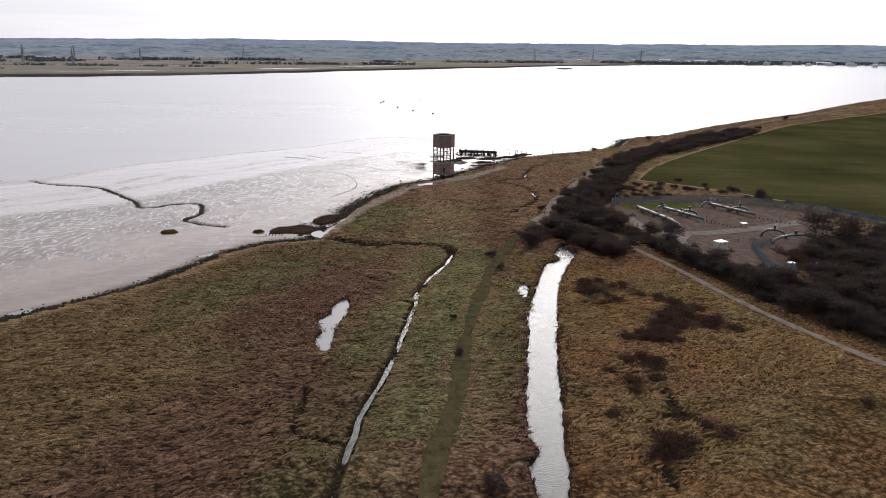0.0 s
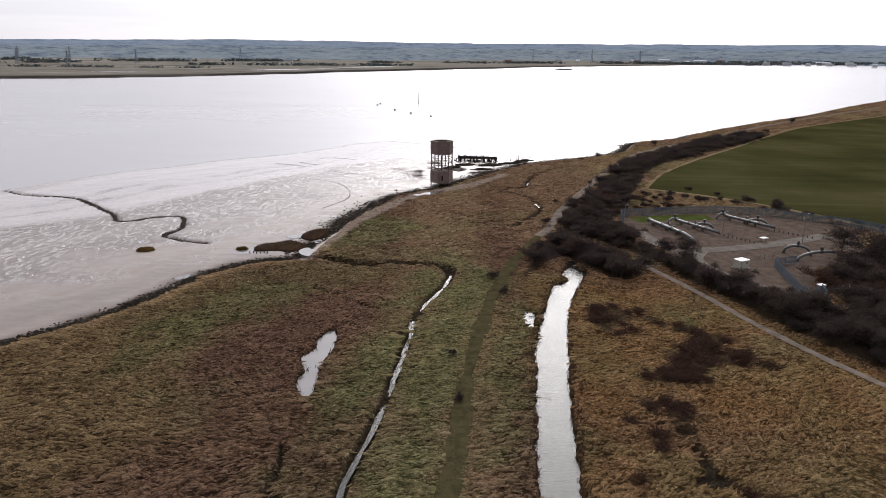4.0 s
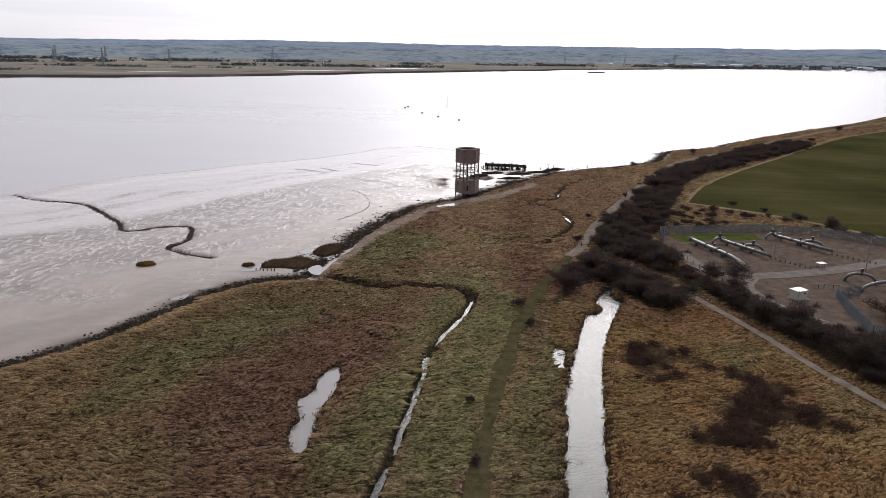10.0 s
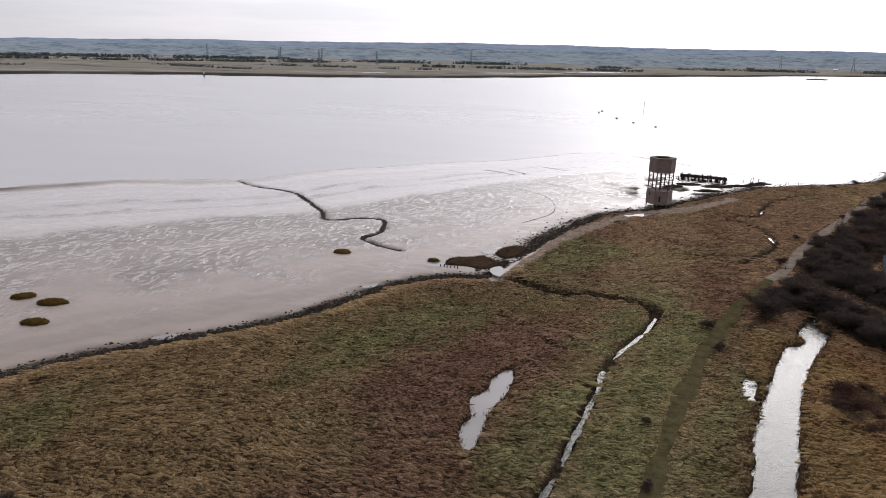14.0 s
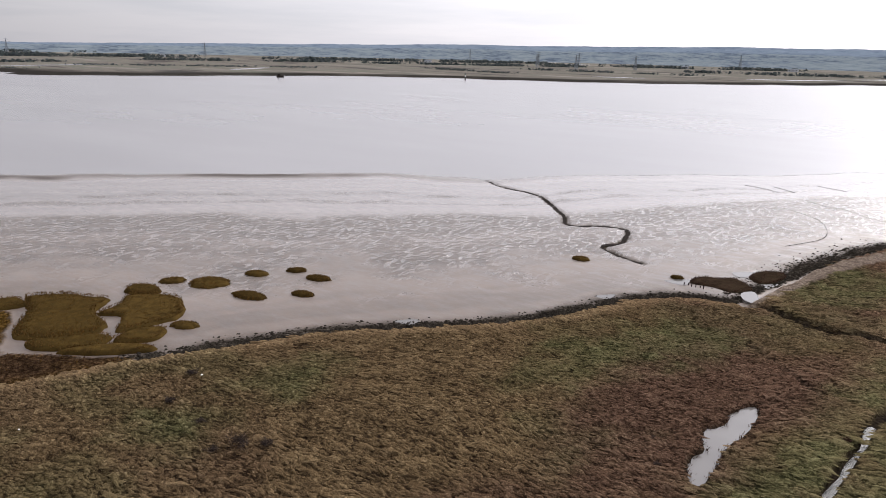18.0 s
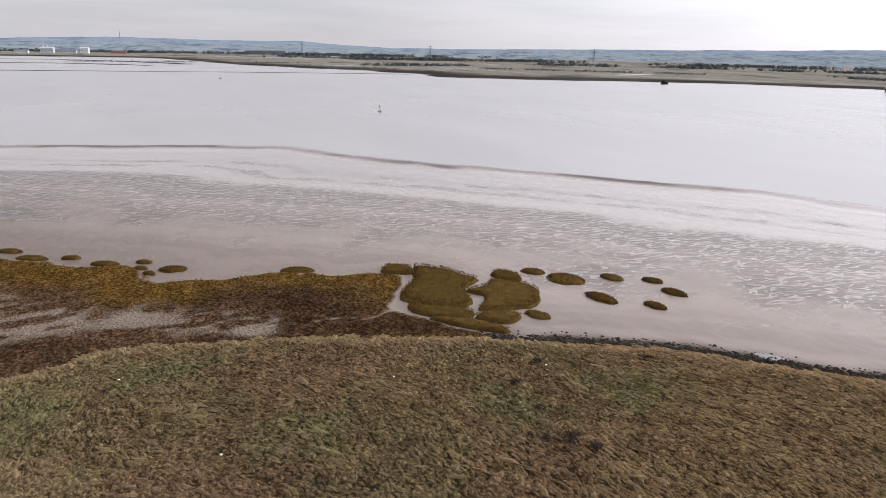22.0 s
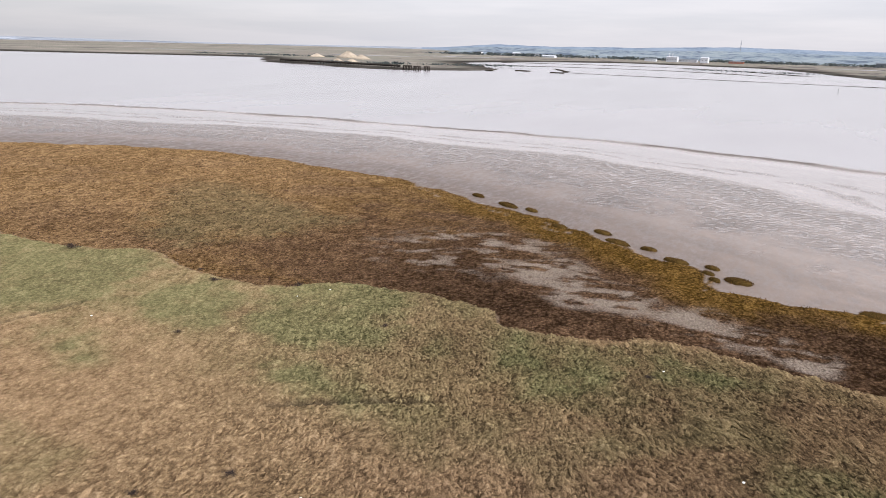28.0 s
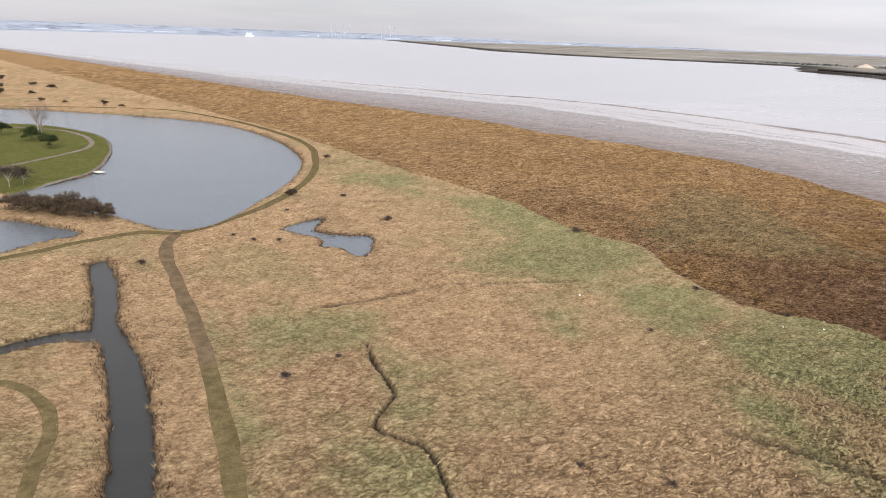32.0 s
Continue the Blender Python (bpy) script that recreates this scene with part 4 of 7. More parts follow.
build_ground()


def flat_sheet(name, outline, z, mat, label, category):
    """A level sheet with an outline, such as water or a field."""
    bm = bmesh.new()
    vs = [bm.verts.new((p[0], p[1], z)) for p in outline]
    f = bm.faces.new(vs)
    bmesh.ops.triangulate(bm, faces=[f])
    bmesh.ops.recalc_face_normals(bm, faces=bm.faces[:])
    if sum(f.normal.z for f in bm.faces) < 0:
        bmesh.ops.reverse_faces(bm, faces=bm.faces[:])
    return tagged(part(name, bm, mat), label, category, kind="structure")


def swell(poly, by):
    """The outline moved outwards."""
    p = np.array(poly, float)
    area = 0.5 * np.sum(p[:, 0] * np.roll(p[:, 1], -1) - np.roll(p[:, 0], -1) * p[:, 1])
    t = np.roll(p, -1, 0) - np.roll(p, 1, 0)
    n = np.stack([t[:, 1], -t[:, 0]], 1) / (np.linalg.norm(t, axis=1)[:, None] + 1e-9)
    return p + n * by * (1 if area > 0 else -1)


def ribbon(name, pts, half, mat, label, category, lift=0.05, z=None, step=5, wander=0.25, seed=0):
    """A strip along a line, lying on the ground, with uneven edges."""
    c = smooth_line(pts, step)
    t = np.gradient(c, axis=0)
    n = np.stack([-t[:, 1], t[:, 0]], 1) / np.linalg.norm(t, axis=1)[:, None]
    rows = []
    for s in (-1, -0.5, 0, 0.5, 1):
        w = half * s * (1 + wander * (vnoise(c[:, 0] * 1.0 + 50 * (s > 0), c[:, 1], 4, seed + 7) - 0.5) * 2)
        q = c + n * w[:, None]
        h = sample(q[:, 0], q[:, 1])[0] if z is None else np.full(len(q), z)
        rows.append(np.column_stack([q, h]))
    base = np.mean([r[:, 2] for r in rows], 0) if z is None else rows[0][:, 2]
    verts = []
    for k, r in enumerate(rows):
        r[:, 2] = np.maximum(r[:, 2], base) + lift * (1.0 if k in (1, 2, 3) else 0.6) if z is None else r[:, 2]
        verts.append(r)
    V = np.vstack(verts)
    m = len(c)
    faces = [(k * m + i, k * m + i + 1, (k + 1) * m + i + 1, (k + 1) * m + i) for k in range(4) for i in range(m - 1)]
    ob = mesh_object(name, V, faces, mat)
    for f in ob.data.polygons:
        f.use_smooth = True
    return tagged(ob, label, category, kind="structure")


RIVER_EDGE = [(-4950, -4950), (4950, -4950), (4950, 4950), (-4950, 4950)]
flat_sheet("river", RIVER_EDGE, -2.02, RIVER, "wide grey tidal river at low water", "river")
flat_sheet("canal_water", swell(CANAL, 1.2), -0.62, STILL, "narrow straight drainage channel with still dark water", "water")
flat_sheet("pond_water", swell(POND, 0.9), -0.5, SHALLOW, "small shallow pond in rough grass", "water")
flat_sheet("pool_water", swell(MARSH_POOL, 0.2), -0.4, MOAT_WATER, "shallow muddy pool in the marsh", "water")
flat_sheet("side_pool_water", swell(CANAL_POOL, 0.9), -0.5, STILL, "small pool beside the drainage channel", "water")
flat_sheet("moat_water", swell(MOAT, 1.6), -0.62, MOAT_WATER, "broad blue-grey moat curving round a lawn", "water")
flat_sheet("moat_arm_water", swell(MOAT_ARM, 1.6), -0.62, MOAT_WATER, "arm of the moat behind an earth bank", "water")
ribbon("ditch_water", [tuple(p) for p in DITCH[::5]], 0.42, STILL, "thin broken thread of bright water in a drainage ditch", "water", z=-0.86, wander=1.0)

def crop_material():
    """Winter crop: drilled rows, paler worn lines and broad patches."""
    m, nt, sh = material("winter_crop")
    rows = place(nt, (0.012, 0.22, 1), radians(-42))
    a, c, d = noise_node(nt, 1.0, 4, 0.6, rows), noise_node(nt, 0.02, 3, 0.5, place(nt)), noise_node(nt, 1.8, 3, 0.7, place(nt))
    f = maths(nt, "ADD", maths(nt, "MULTIPLY", a, 0.2), maths(nt, "ADD", maths(nt, "MULTIPLY", c, 0.55), maths(nt, "MULTIPLY", d, 0.25)))
    nt.links.new(ramp_node(nt, f, [(0.36, (0.021, 0.021, 0.009)), (0.5, (0.035, 0.034, 0.013)), (0.62, (0.056, 0.05, 0.023))]), sh.inputs["Base Color"])
    sh.inputs["Roughness"].default_value, sh.inputs["Specular IOR Level"].default_value = 0.9, 0.0
    bump(nt, sh, d, 0.5, 0.2)
    return m


FIELD_MAT = crop_material()
STRAW_MAT = plain("dry_margin_grass", (0.085, 0.064, 0.036), (0.19, 0.145, 0.085), 0.3, 0.95, 0, 0.6, 4.0, 0.0)
LAWN_MAT = plain("mown_lawn", (0.028, 0.036, 0.010), (0.065, 0.078, 0.022), 0.3, 0.95, 0, 0.4, 4.0, 0.0)
GRAVEL = plain("gravel", (0.045, 0.034, 0.027), (0.11, 0.083, 0.067), 0.4, 0.95, 0, 0.6, 6.0, 0.0)
TURF = plain("worn_turf", (0.045, 0.036, 0.016), (0.115, 0.088, 0.043), 0.5, 0.95, 0, 0.5, 3.0, 0.0)
PALE_PATH = plain("pale_track", (0.075, 0.06, 0.048), (0.175, 0.145, 0.12), 0.4, 0.95, 0, 0.4, 4.0, 0.0)
PATH_TURF = plain("short_turf", (0.022, 0.021, 0.010), (0.066, 0.054, 0.028), 0.5, 0.95, 0, 0.5, 3.0, 0.0)
EARTH = plain("trodden_earth", (0.05, 0.037, 0.021), (0.13, 0.093, 0.055), 0.4, 0.95, 0, 0.5, 3.0, 0.0)
CONCRETE = plain("concrete", (0.08, 0.07, 0.06), (0.165, 0.146, 0.127), 0.5, 0.85, 0, 0.3, 8.0, 0.05)
RUSTY = plain("weathered_brown_cladding", (0.10, 0.068, 0.062), (0.20, 0.14, 0.128), 0.6, 0.8, 0.0, 0.3, 5.0, 0.1)
STEEL = plain("rusted_steel", (0.04, 0.03, 0.026), (0.10, 0.075, 0.06), 1.5, 0.7, 0.3, 0.3, 10.0, 0.1)
TIMBER = plain("black_wet_timber", (0.012, 0.010, 0.009), (0.045, 0.038, 0.033), 1.0, 0.85, 0.0, 0.5, 9.0, 0.2)
ROCK = plain("weedy_rock", (0.010, 0.009, 0.007), (0.05, 0.042, 0.033), 0.6, 0.9, 0.0, 0.6, 6.0, 0.3)
PIPE = plain("painted_pipe", (0.05, 0.052, 0.052), (0.14, 0.142, 0.138), 1.2, 0.45, 0.3, 0.1, 9.0, 0.1)
PIPE_DARK = plain("dark_fittings", (0.02, 0.022, 0.022), (0.06, 0.062, 0.06), 1.5, 0.5, 0.3, 0.2, 9.0, 0.1)
FENCE_BLUE = plain("blue_grey_palisade", (0.055, 0.08, 0.105), (0.11, 0.145, 0.18), 2.0, 0.55, 0.3, 0.1, 9.0, 0.15)
CREAM = plain("cream_panel", (0.30, 0.285, 0.23), (0.42, 0.405, 0.34), 1.0, 0.6, 0.0, 0.1, 8.0, 0.05)
WHITE = plain("white_paint", (0.58, 0.58, 0.56), (0.78, 0.78, 0.76), 0.7, 0.6, 0.0, 0.1, 8.0, 0.08)
GREY_STEEL = plain("galvanised_steel", (0.14, 0.14, 0.145), (0.27, 0.27, 0.28), 2.0, 0.5, 0.6, 0.1, 9.0, 0.1)
DARK_SHED = plain("dark_roof", (0.05, 0.06, 0.07), (0.10, 0.115, 0.13), 0.02, 0.8, 0.0, 0.0, 0.2, 0.2)
SAND_HEAP = plain("sand", (0.24, 0.20, 0.15), (0.36, 0.31, 0.24), 0.1, 0.95, 0, 0.3, 1.0, 0.1)
BRICK = plain("red_brick", (0.16, 0.07, 0.05), (0.26, 0.12, 0.09), 0.1, 0.9, 0, 0.2, 2.0, 0.2)
BUOY_DARK = plain("dark_buoy_paint", (0.02, 0.03, 0.025), (0.06, 0.075, 0.06), 0.8, 0.5, 0.2, 0.1, 5.0, 0.1)
BARK = plain("dark_bark", (0.03, 0.023, 0.018), (0.09, 0.07, 0.055), 1.5, 0.9, 0, 0.5, 8.0, 0.2)
PALE_BARK = plain("pale_birch_bark", (0.12, 0.10, 0.085), (0.25, 0.22, 0.19), 1.2, 0.8, 0, 0.3, 5.0, 0.1)
TWIGS = plant("bare_thorn_twigs", [(0.018, 0.014, 0.013), (0.043, 0.033, 0.031), (0.074, 0.056, 0.052), (0.042, 0.035, 0.03)])
BRAMBLE = plant("dead_bramble", [(0.02, 0.012, 0.010), (0.055, 0.03, 0.023), (0.09, 0.052, 0.038)])
PALE_TWIGS = plant("grey_twigs", [(0.06, 0.046, 0.038), (0.10, 0.078, 0.064), (0.14, 0.11, 0.09)])
HEDGE_TWIGS = plant("brown_hedge_twigs", [(0.03, 0.021, 0.014), (0.075, 0.055, 0.036), (0.125, 0.094, 0.062)])
EVERGREEN = plant("evergreen_leaves", [(0.015, 0.024, 0.010), (0.035, 0.05, 0.018), (0.06, 0.075, 0.03)])
CORDGRASS = plant("cordgrass_blades", [(0.036, 0.019, 0.006), (0.083, 0.046, 0.013), (0.16, 0.092, 0.03), (0.1, 0.062, 0.02)])
REED = plant("dry_reed", [(0.14, 0.10, 0.055), (0.25, 0.185, 0.10), (0.34, 0.265, 0.155)])

# ---- large flat pieces ----
MUD_CUT = plain("wet_dark_mud", (0.012, 0.010, 0.009), (0.045, 0.038, 0.034), 0.5, 0.85, 0, 0.4, 4.0, 0.0)
for line, half in [(MUD_CREEK[::5], 0.55), (MUD_CREEK_2[::5], 0.11)] + [(p[::5], 0.13) for p in RUNNELS]:
    ribbon("mud_creek", [tuple(p) for p in line], half, MUD_CUT, "narrow winding creek cut into the tidal mud", "creek", 0.14, wander=0.9)
for line, half in (([(-1520, -480), (-1400, -420), (-1335, -385), (-1312, -180), (-1300, 0), (-1297, 113), (-1270, 280), (-1250, 400)], 7), ([(-1560, -690), (-1640, -560), (-1700, -380), (-1690, -200), (-1600, -60)], 14),
                   ([(-1850, -740), (-1960, -520), (-1990, -320), (-1900, -150), (-1720, 20)], 16)):
    ribbon("mud_bar", line, half, ROCK, "low dark mud bar across a shallow tidal bay", "mud bank", z=-1.9, wander=0.7)
flat_sheet("field", FIELD, 0.14, FIELD_MAT, "level green winter crop field", "field")
ribbon("field_margin", [(72, 243), (94, 228), (115, 205), (131, 176), (145, 150), (200, 90)], 1.1, STRAW_MAT, "strip of dry grass along the field edge", "grass", z=0.18, wander=0.4)
ribbon("field_hedge_margin", [(72, 243), (84, 271), (107, 307), (161, 378), (240, 478), (382, 606)], 0.8, STRAW_MAT, "strip of dry grass between field and scrub", "grass", z=0.19, wander=0.8)
flat_sheet("gravel_yard", YARD, 0.10, GRAVEL, "brown gravel yard of a pipeline compound", "yard")
ribbon("earth_path", GRASS_PATH[:5], 1.35, EARTH, "trodden brown earth path through reeds", "path", 0.07)
ribbon("turf_path", GRASS_PATH[4:8], 1.35, TURF, "worn olive grass path beside the channel", "path", 0.06)
ribbon("grass_path", GRASS_PATH[7:], 1.35, PATH_TURF, "mown dark grass path along the sea bank", "path", 0.06, wander=0.6)
ribbon("stony_track", TRACK, 1.4, PALE_PATH, "pale stony track between marsh and scrub", "path", 0.08)
ribbon("ring_path", RING_PATH, 1.4, TURF, "worn grass path round the moat", "path", 0.07)
ribbon("hedge_path", HEDGE_PATH, 0.9, PALE_PATH, "pale gravel footpath beside a dark thicket", "path", 0.08)
ribbon("side_track", SIDE_TRACK, 0.9, TURF, "faint trodden track through reeds", "path", 0.07)
ribbon("lawn_path", LAWN_PATH, 1.0, PALE_PATH, "pale path curving across the lawn", "path", 0.08)
ribbon("compound_road", [(52.5, 178), (54.5, 166), (60, 160.5), (66, 160), (76, 162.5), (90, 168.5), (106, 177)], 2.2, CONCRETE, "concrete service road in the compound", "road", z=0.16, wander=0.05)
ribbon("compound_spur", [(64, 158.5), (60.5, 152), (60.5, 145), (63, 138), (68, 130)], 2.0, CONCRETE, "concrete spur road in the compound", "road", z=0.155, wander=0.05)
ribbon("compound_lawn", [(55, 192), (66, 195.5), (80, 197.5)], 3.4, LAWN_MAT, "strip of bright green lawn inside the fence", "lawn", z=0.15, wander=0.1)


# ---- grass ----
def scatter(n, r0, r1, a0, a1, seed):
    g = np.random.default_rng(seed)
    r = np.sqrt(g.uniform(r0 * r0, r1 * r1, n))
    a = np.radians(g.uniform(a0, a1, n))
    return r * np.cos(a), r * np.sin(a), g


def tufts(name, x, y, z, size, blades, mat, g, label, category, shares=(), lean=0.35, width=0.2):
    """Tufts of bent blades, one mesh."""
    n = len(x)
    wind = np.array([0.83, 0.5])
    a = g.uniform(0, 2 * np.pi, (n, blades))
    out = g.uniform(0.35, 1.0, (n, blades)) * size[:, None]
    up = g.uniform(0.35, 0.8, (n, blades)) * size[:, None]
    w = width * size[:, None] * g.uniform(0.6, 1.2, (n, blades))
    bx = x[:, None] + np.cos(a) * 0.18 * size[:, None]
    by = y[:, None] + np.sin(a) * 0.18 * size[:, None]
    tx = bx + np.cos(a) * out * 0.6 + wind[0] * lean * up
    ty = by + np.sin(a) * out * 0.6 + wind[1] * lean * up
    zz = np.broadcast_to(z[:, None], a.shape)
    px, py = -np.sin(a) * w / 2, np.cos(a) * w / 2
    P = np.stack([np.stack([bx - px, by - py, zz - 0.12], -1), np.stack([bx + px, by + py, zz - 0.12], -1), np.stack([tx, ty, zz + up], -1)], 2)
    me = bpy.data.meshes.new(name)
    m = n * blades
    me.vertices.add(m * 3)
    me.vertices.foreach_set("co", P.astype(np.float32).ravel())
    me.loops.add(m * 3)
    me.loops.foreach_set("vertex_index", np.arange(m * 3, dtype=np.int32))
    me.polygons.add(m)
    me.polygons.foreach_set("loop_start", np.arange(m, dtype=np.int32) * 3)
    me.update(calc_edges=True)
    for key, val in shares:
        at = me.attributes.new(key, "FLOAT", "POINT")
        at.data.foreach_set("value", np.repeat(val, blades * 3).astype(np.float32))
    me.materials.append(mat)
    return tagged(new(name, me), label, category, kind="stuff")


def tuft_material():
    m, nt, sh = material("grass_blades")
    geo = nt.nodes.new("ShaderNodeNewGeometry")
    v = place(nt)
    patch = noise_node(nt, 0.5, 3, 0.6, v)
    tex = maths(nt, "ADD", maths(nt, "MULTIPLY", geo.outputs["Random Per Island"], 0.16), maths(nt, "ADD", maths(nt, "MULTIPLY", patch, 0.4), 0.25))
    nt.links.new(turf_tones(nt, tex, attribute(nt, "rust"), attribute(nt, "green"), attribute(nt, "pale")), sh.inputs["Base Color"])
    translucent(nt, sh, 0.45)
    return m


BLADES = tuft_material()


def tussocks(name, x, y, z, size, g, shares, sides=6):
    """Wind-combed tussocks: low leaning domes of matted grass, one mesh."""
    n = len(x)
    a0 = 0.5 + 0.9 * (vnoise(x, y, 24, 47) - 0.5) + g.normal(0, 0.35, n)
    long, short = size * g.uniform(1.2, 2.5, n), size * g.uniform(0.42, 0.75, n)
    tall = size * g.uniform(0.18, 0.42, n)
    k = 2 * np.pi * np.arange(sides) / sides
    rows = [np.stack([x + 0.28 * size, y + 0.17 * size, z + tall], -1)[:, None, :]]
    for f, up in ((0.6, 0.74), (1.0, -0.25)):
        r = f * g.uniform(0.5, 1.5, (n, sides))
        u, v = np.cos(k) * r * long[:, None], np.sin(k) * r * short[:, None]
        lean = 0.2 * size * (1 - f)
        px = x[:, None] + u * np.cos(a0)[:, None] - v * np.sin(a0)[:, None] + lean[:, None]
        py = y[:, None] + u * np.sin(a0)[:, None] + v * np.cos(a0)[:, None] + 0.6 * lean[:, None]
        pz = z[:, None] + up * tall[:, None] * g.uniform(0.5, 1.35, (n, sides)) + 0 * r
        rows.append(np.stack([px, py, pz], -1))
    P = np.concatenate(rows, 1)
    m = 2 * sides + 1
    i = np.arange(sides)
    j = (i + 1) % sides
    tri = np.stack([np.zeros(sides, int), 1 + i, 1 + j], 1)
    quad = np.stack([1 + i, 1 + sides + i, 1 + sides + j, 1 + j], 1)
    one = np.concatenate([tri.ravel(), quad.ravel()])
    starts = np.concatenate([3 * i, 3 * sides + 4 * i])
    me = bpy.data.meshes.new(name)
    me.vertices.add(n * m)
    me.vertices.foreach_set("co", P.astype(np.float32).ravel())
    me.loops.add(n * len(one))
    me.loops.foreach_set("vertex_index", (np.arange(n)[:, None] * m + one).ravel().astype(np.int32))
    me.polygons.add(n * 2 * sides)
    me.polygons.foreach_set("loop_start", (np.arange(n)[:, None] * len(one) + starts).ravel().astype(np.int32))
    me.update(calc_edges=True)
    me.polygons.foreach_set("use_smooth", np.ones(n * 2 * sides, bool))
    for key, val in shares:
        at = me.attributes.new(key, "FLOAT", "POINT")
        at.data.foreach_set("value", np.repeat(val, m).astype(np.float32))
    me.materials.append(TUSSOCK)
    return tagged(new(name, me), "wind-combed tussocks of matted marsh grass", "grass", kind="stuff")


def tussock_material():
    m, nt, sh = material("matted_grass")
    v, comb = place(nt), place(nt, (5.0, 13.0, 9.0), radians(-31))
    small, fine, strand = noise_node(nt, 2.6, 4, 0.75, v), noise_node(nt, 9.0, 3, 0.8, v), noise_node(nt, 1.0, 3, 0.7, comb)
    tex = maths(nt, "ADD", maths(nt, "MULTIPLY", small, 0.2), maths(nt, "ADD", maths(nt, "MULTIPLY", fine, 0.25), maths(nt, "MULTIPLY", strand, 0.5)))
    tex = maths(nt, "ADD", tex, attribute(nt, "tone"))
    nt.links.new(turf_tones(nt, tex, attribute(nt, "rust"), attribute(nt, "green"), attribute(nt, "pale")), sh.inputs["Base Color"])
    sh.inputs["Roughness"].default_value, sh.inputs["Specular IOR Level"].default_value = 0.9, 0.0
    bump(nt, sh, maths(nt, "ADD", maths(nt, "MULTIPLY", strand, 0.6), maths(nt, "MULTIPLY", fine, 0.5)), 0.8, 0.25)
    return m


TUSSOCK = tussock_material()


def lattice(gap, r0, r1, seed):
    """Jittered planting points over the half of the plan that the walk overlooks."""
    g = np.random.default_rng(seed)
    q = np.arange(-r1, r1, gap)
    x, y = [c.ravel() + g.uniform(-0.45, 0.45, c.size) * gap for c in np.meshgrid(q, q)]
    a = np.degrees(np.arctan2(y, x)) % 360
    r = np.hypot(x, y)
    ok = (r > r0) & (r < r1) & (a > 50) & (a < 290)
    return x[ok], y[ok], g


def open_turf(x, y, cov, edge):
    bare = np.zeros(len(x), bool)
    for line, half in zip(DRY_PATHS, (1.35, 1.4, 1.3, 1.0, 1.1, 0.8)):
        bare |= line_dist(x, y, line, 6) < half + edge
    for poly in (FIELD, YARD, ISLAND_LAWN):
        bare |= inside(x, y, poly)
    return (cov["land"] > 0.6) & (cov["cut"] < 0.25) & ~bare & (cov["sand"] < 0.4) & (cov["litter_shade"] < 0.5)


def build_grass():
    for gap, r0, r1, s0, s1, sides, seed in ((0.74, 46, 150, 0.28, 0.54, 5, 140), (1.5, 150, 330, 0.55, 1.0, 4, 141)):
        x, y, g = lattice(gap, r0, r1, seed)
        z, cov = sample(x, y)
        keep = open_turf(x, y, cov, 0.25) & (g.uniform(0, 1, len(x)) > 0.08 + 1.1 * cov["pale"] * ramp(-y, 20, 70))
        x, y, z = x[keep], y[keep], z[keep]
        share = {key: cov[key][keep] for key in ("rust", "green", "pale", "ochre", "tip")}
        flat = np.clip(share["pale"] * (y < -20), 0, 1)
        size = g.uniform(s0, s1, len(x)) * np.where(g.uniform(0, 1, len(x)) < 0.06, 1.6, 1.0) * (0.65 + 0.6 * vnoise(x, y, 7, 48)) * (1 - 0.3 * flat) * (1 - 0.15 * share["rust"])
        # tone takes in shading: lighter on lumps, darker westward, partly for lens falloff
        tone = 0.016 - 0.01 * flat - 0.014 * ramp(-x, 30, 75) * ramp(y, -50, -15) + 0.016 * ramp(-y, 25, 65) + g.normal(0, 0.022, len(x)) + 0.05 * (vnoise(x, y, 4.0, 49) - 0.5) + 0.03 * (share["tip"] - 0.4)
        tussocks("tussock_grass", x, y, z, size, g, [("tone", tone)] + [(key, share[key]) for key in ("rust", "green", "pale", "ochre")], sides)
    for k, (n, r0, r1, blades, s0, s1) in enumerate(((230000, 48, 140, 4, 0.2, 0.45), (60000, 140, 300, 4, 0.35, 0.7))):
        x, y, g = scatter(n, r0, r1, 50, 290, 40 + k)
        z, cov = sample(x, y)
        keep = open_turf(x, y, cov, -0.2) & (g.uniform(0, 1, n) < 0.55 + 0.45 * cov["pale"])
        x, y, z = x[keep], y[keep], z[keep]
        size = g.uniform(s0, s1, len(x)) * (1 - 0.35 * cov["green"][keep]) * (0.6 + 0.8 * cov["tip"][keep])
        tufts("grass_tufts", x, y, z, size, blades, BLADES, g, "rough wind-bent marsh grass in brown and green tussocks", "grass",
              [(key, cov[key][keep]) for key in ("rust", "green", "pale", "ochre")], 0.3, 0.15)
    x, y, g = scatter(120000, 95, 330, 130, 285, 61)
    z, cov = sample(x, y)
    keep = (cov["salt"] > 0.6) & (cov["silt"] < 0.35) & (g.uniform(0, 1, len(x)) < (0.22 + 0.78 * cov["gold"]) * (1 - 0.35 * cov["dry"]))
    x, y, z, gold = x[keep], y[keep], z[keep], cov["gold"][keep]
    outer = gold > g.uniform(0.1, 0.5, len(x))
    for sel, nm, mt, lb in ((outer, "cordgrass", CORDGRASS, "golden brown cordgrass along the edge of the mud"), (~outer, "saltmarsh_plants", BRAMBLE, "dark red-brown saltmarsh plants")):
        tufts(nm, x[sel], y[sel], z[sel], g.uniform(0.35, 0.75, int(sel.sum())), 4, mt, g, lb, "saltmarsh", (), 0.1, 0.3)


build_grass()


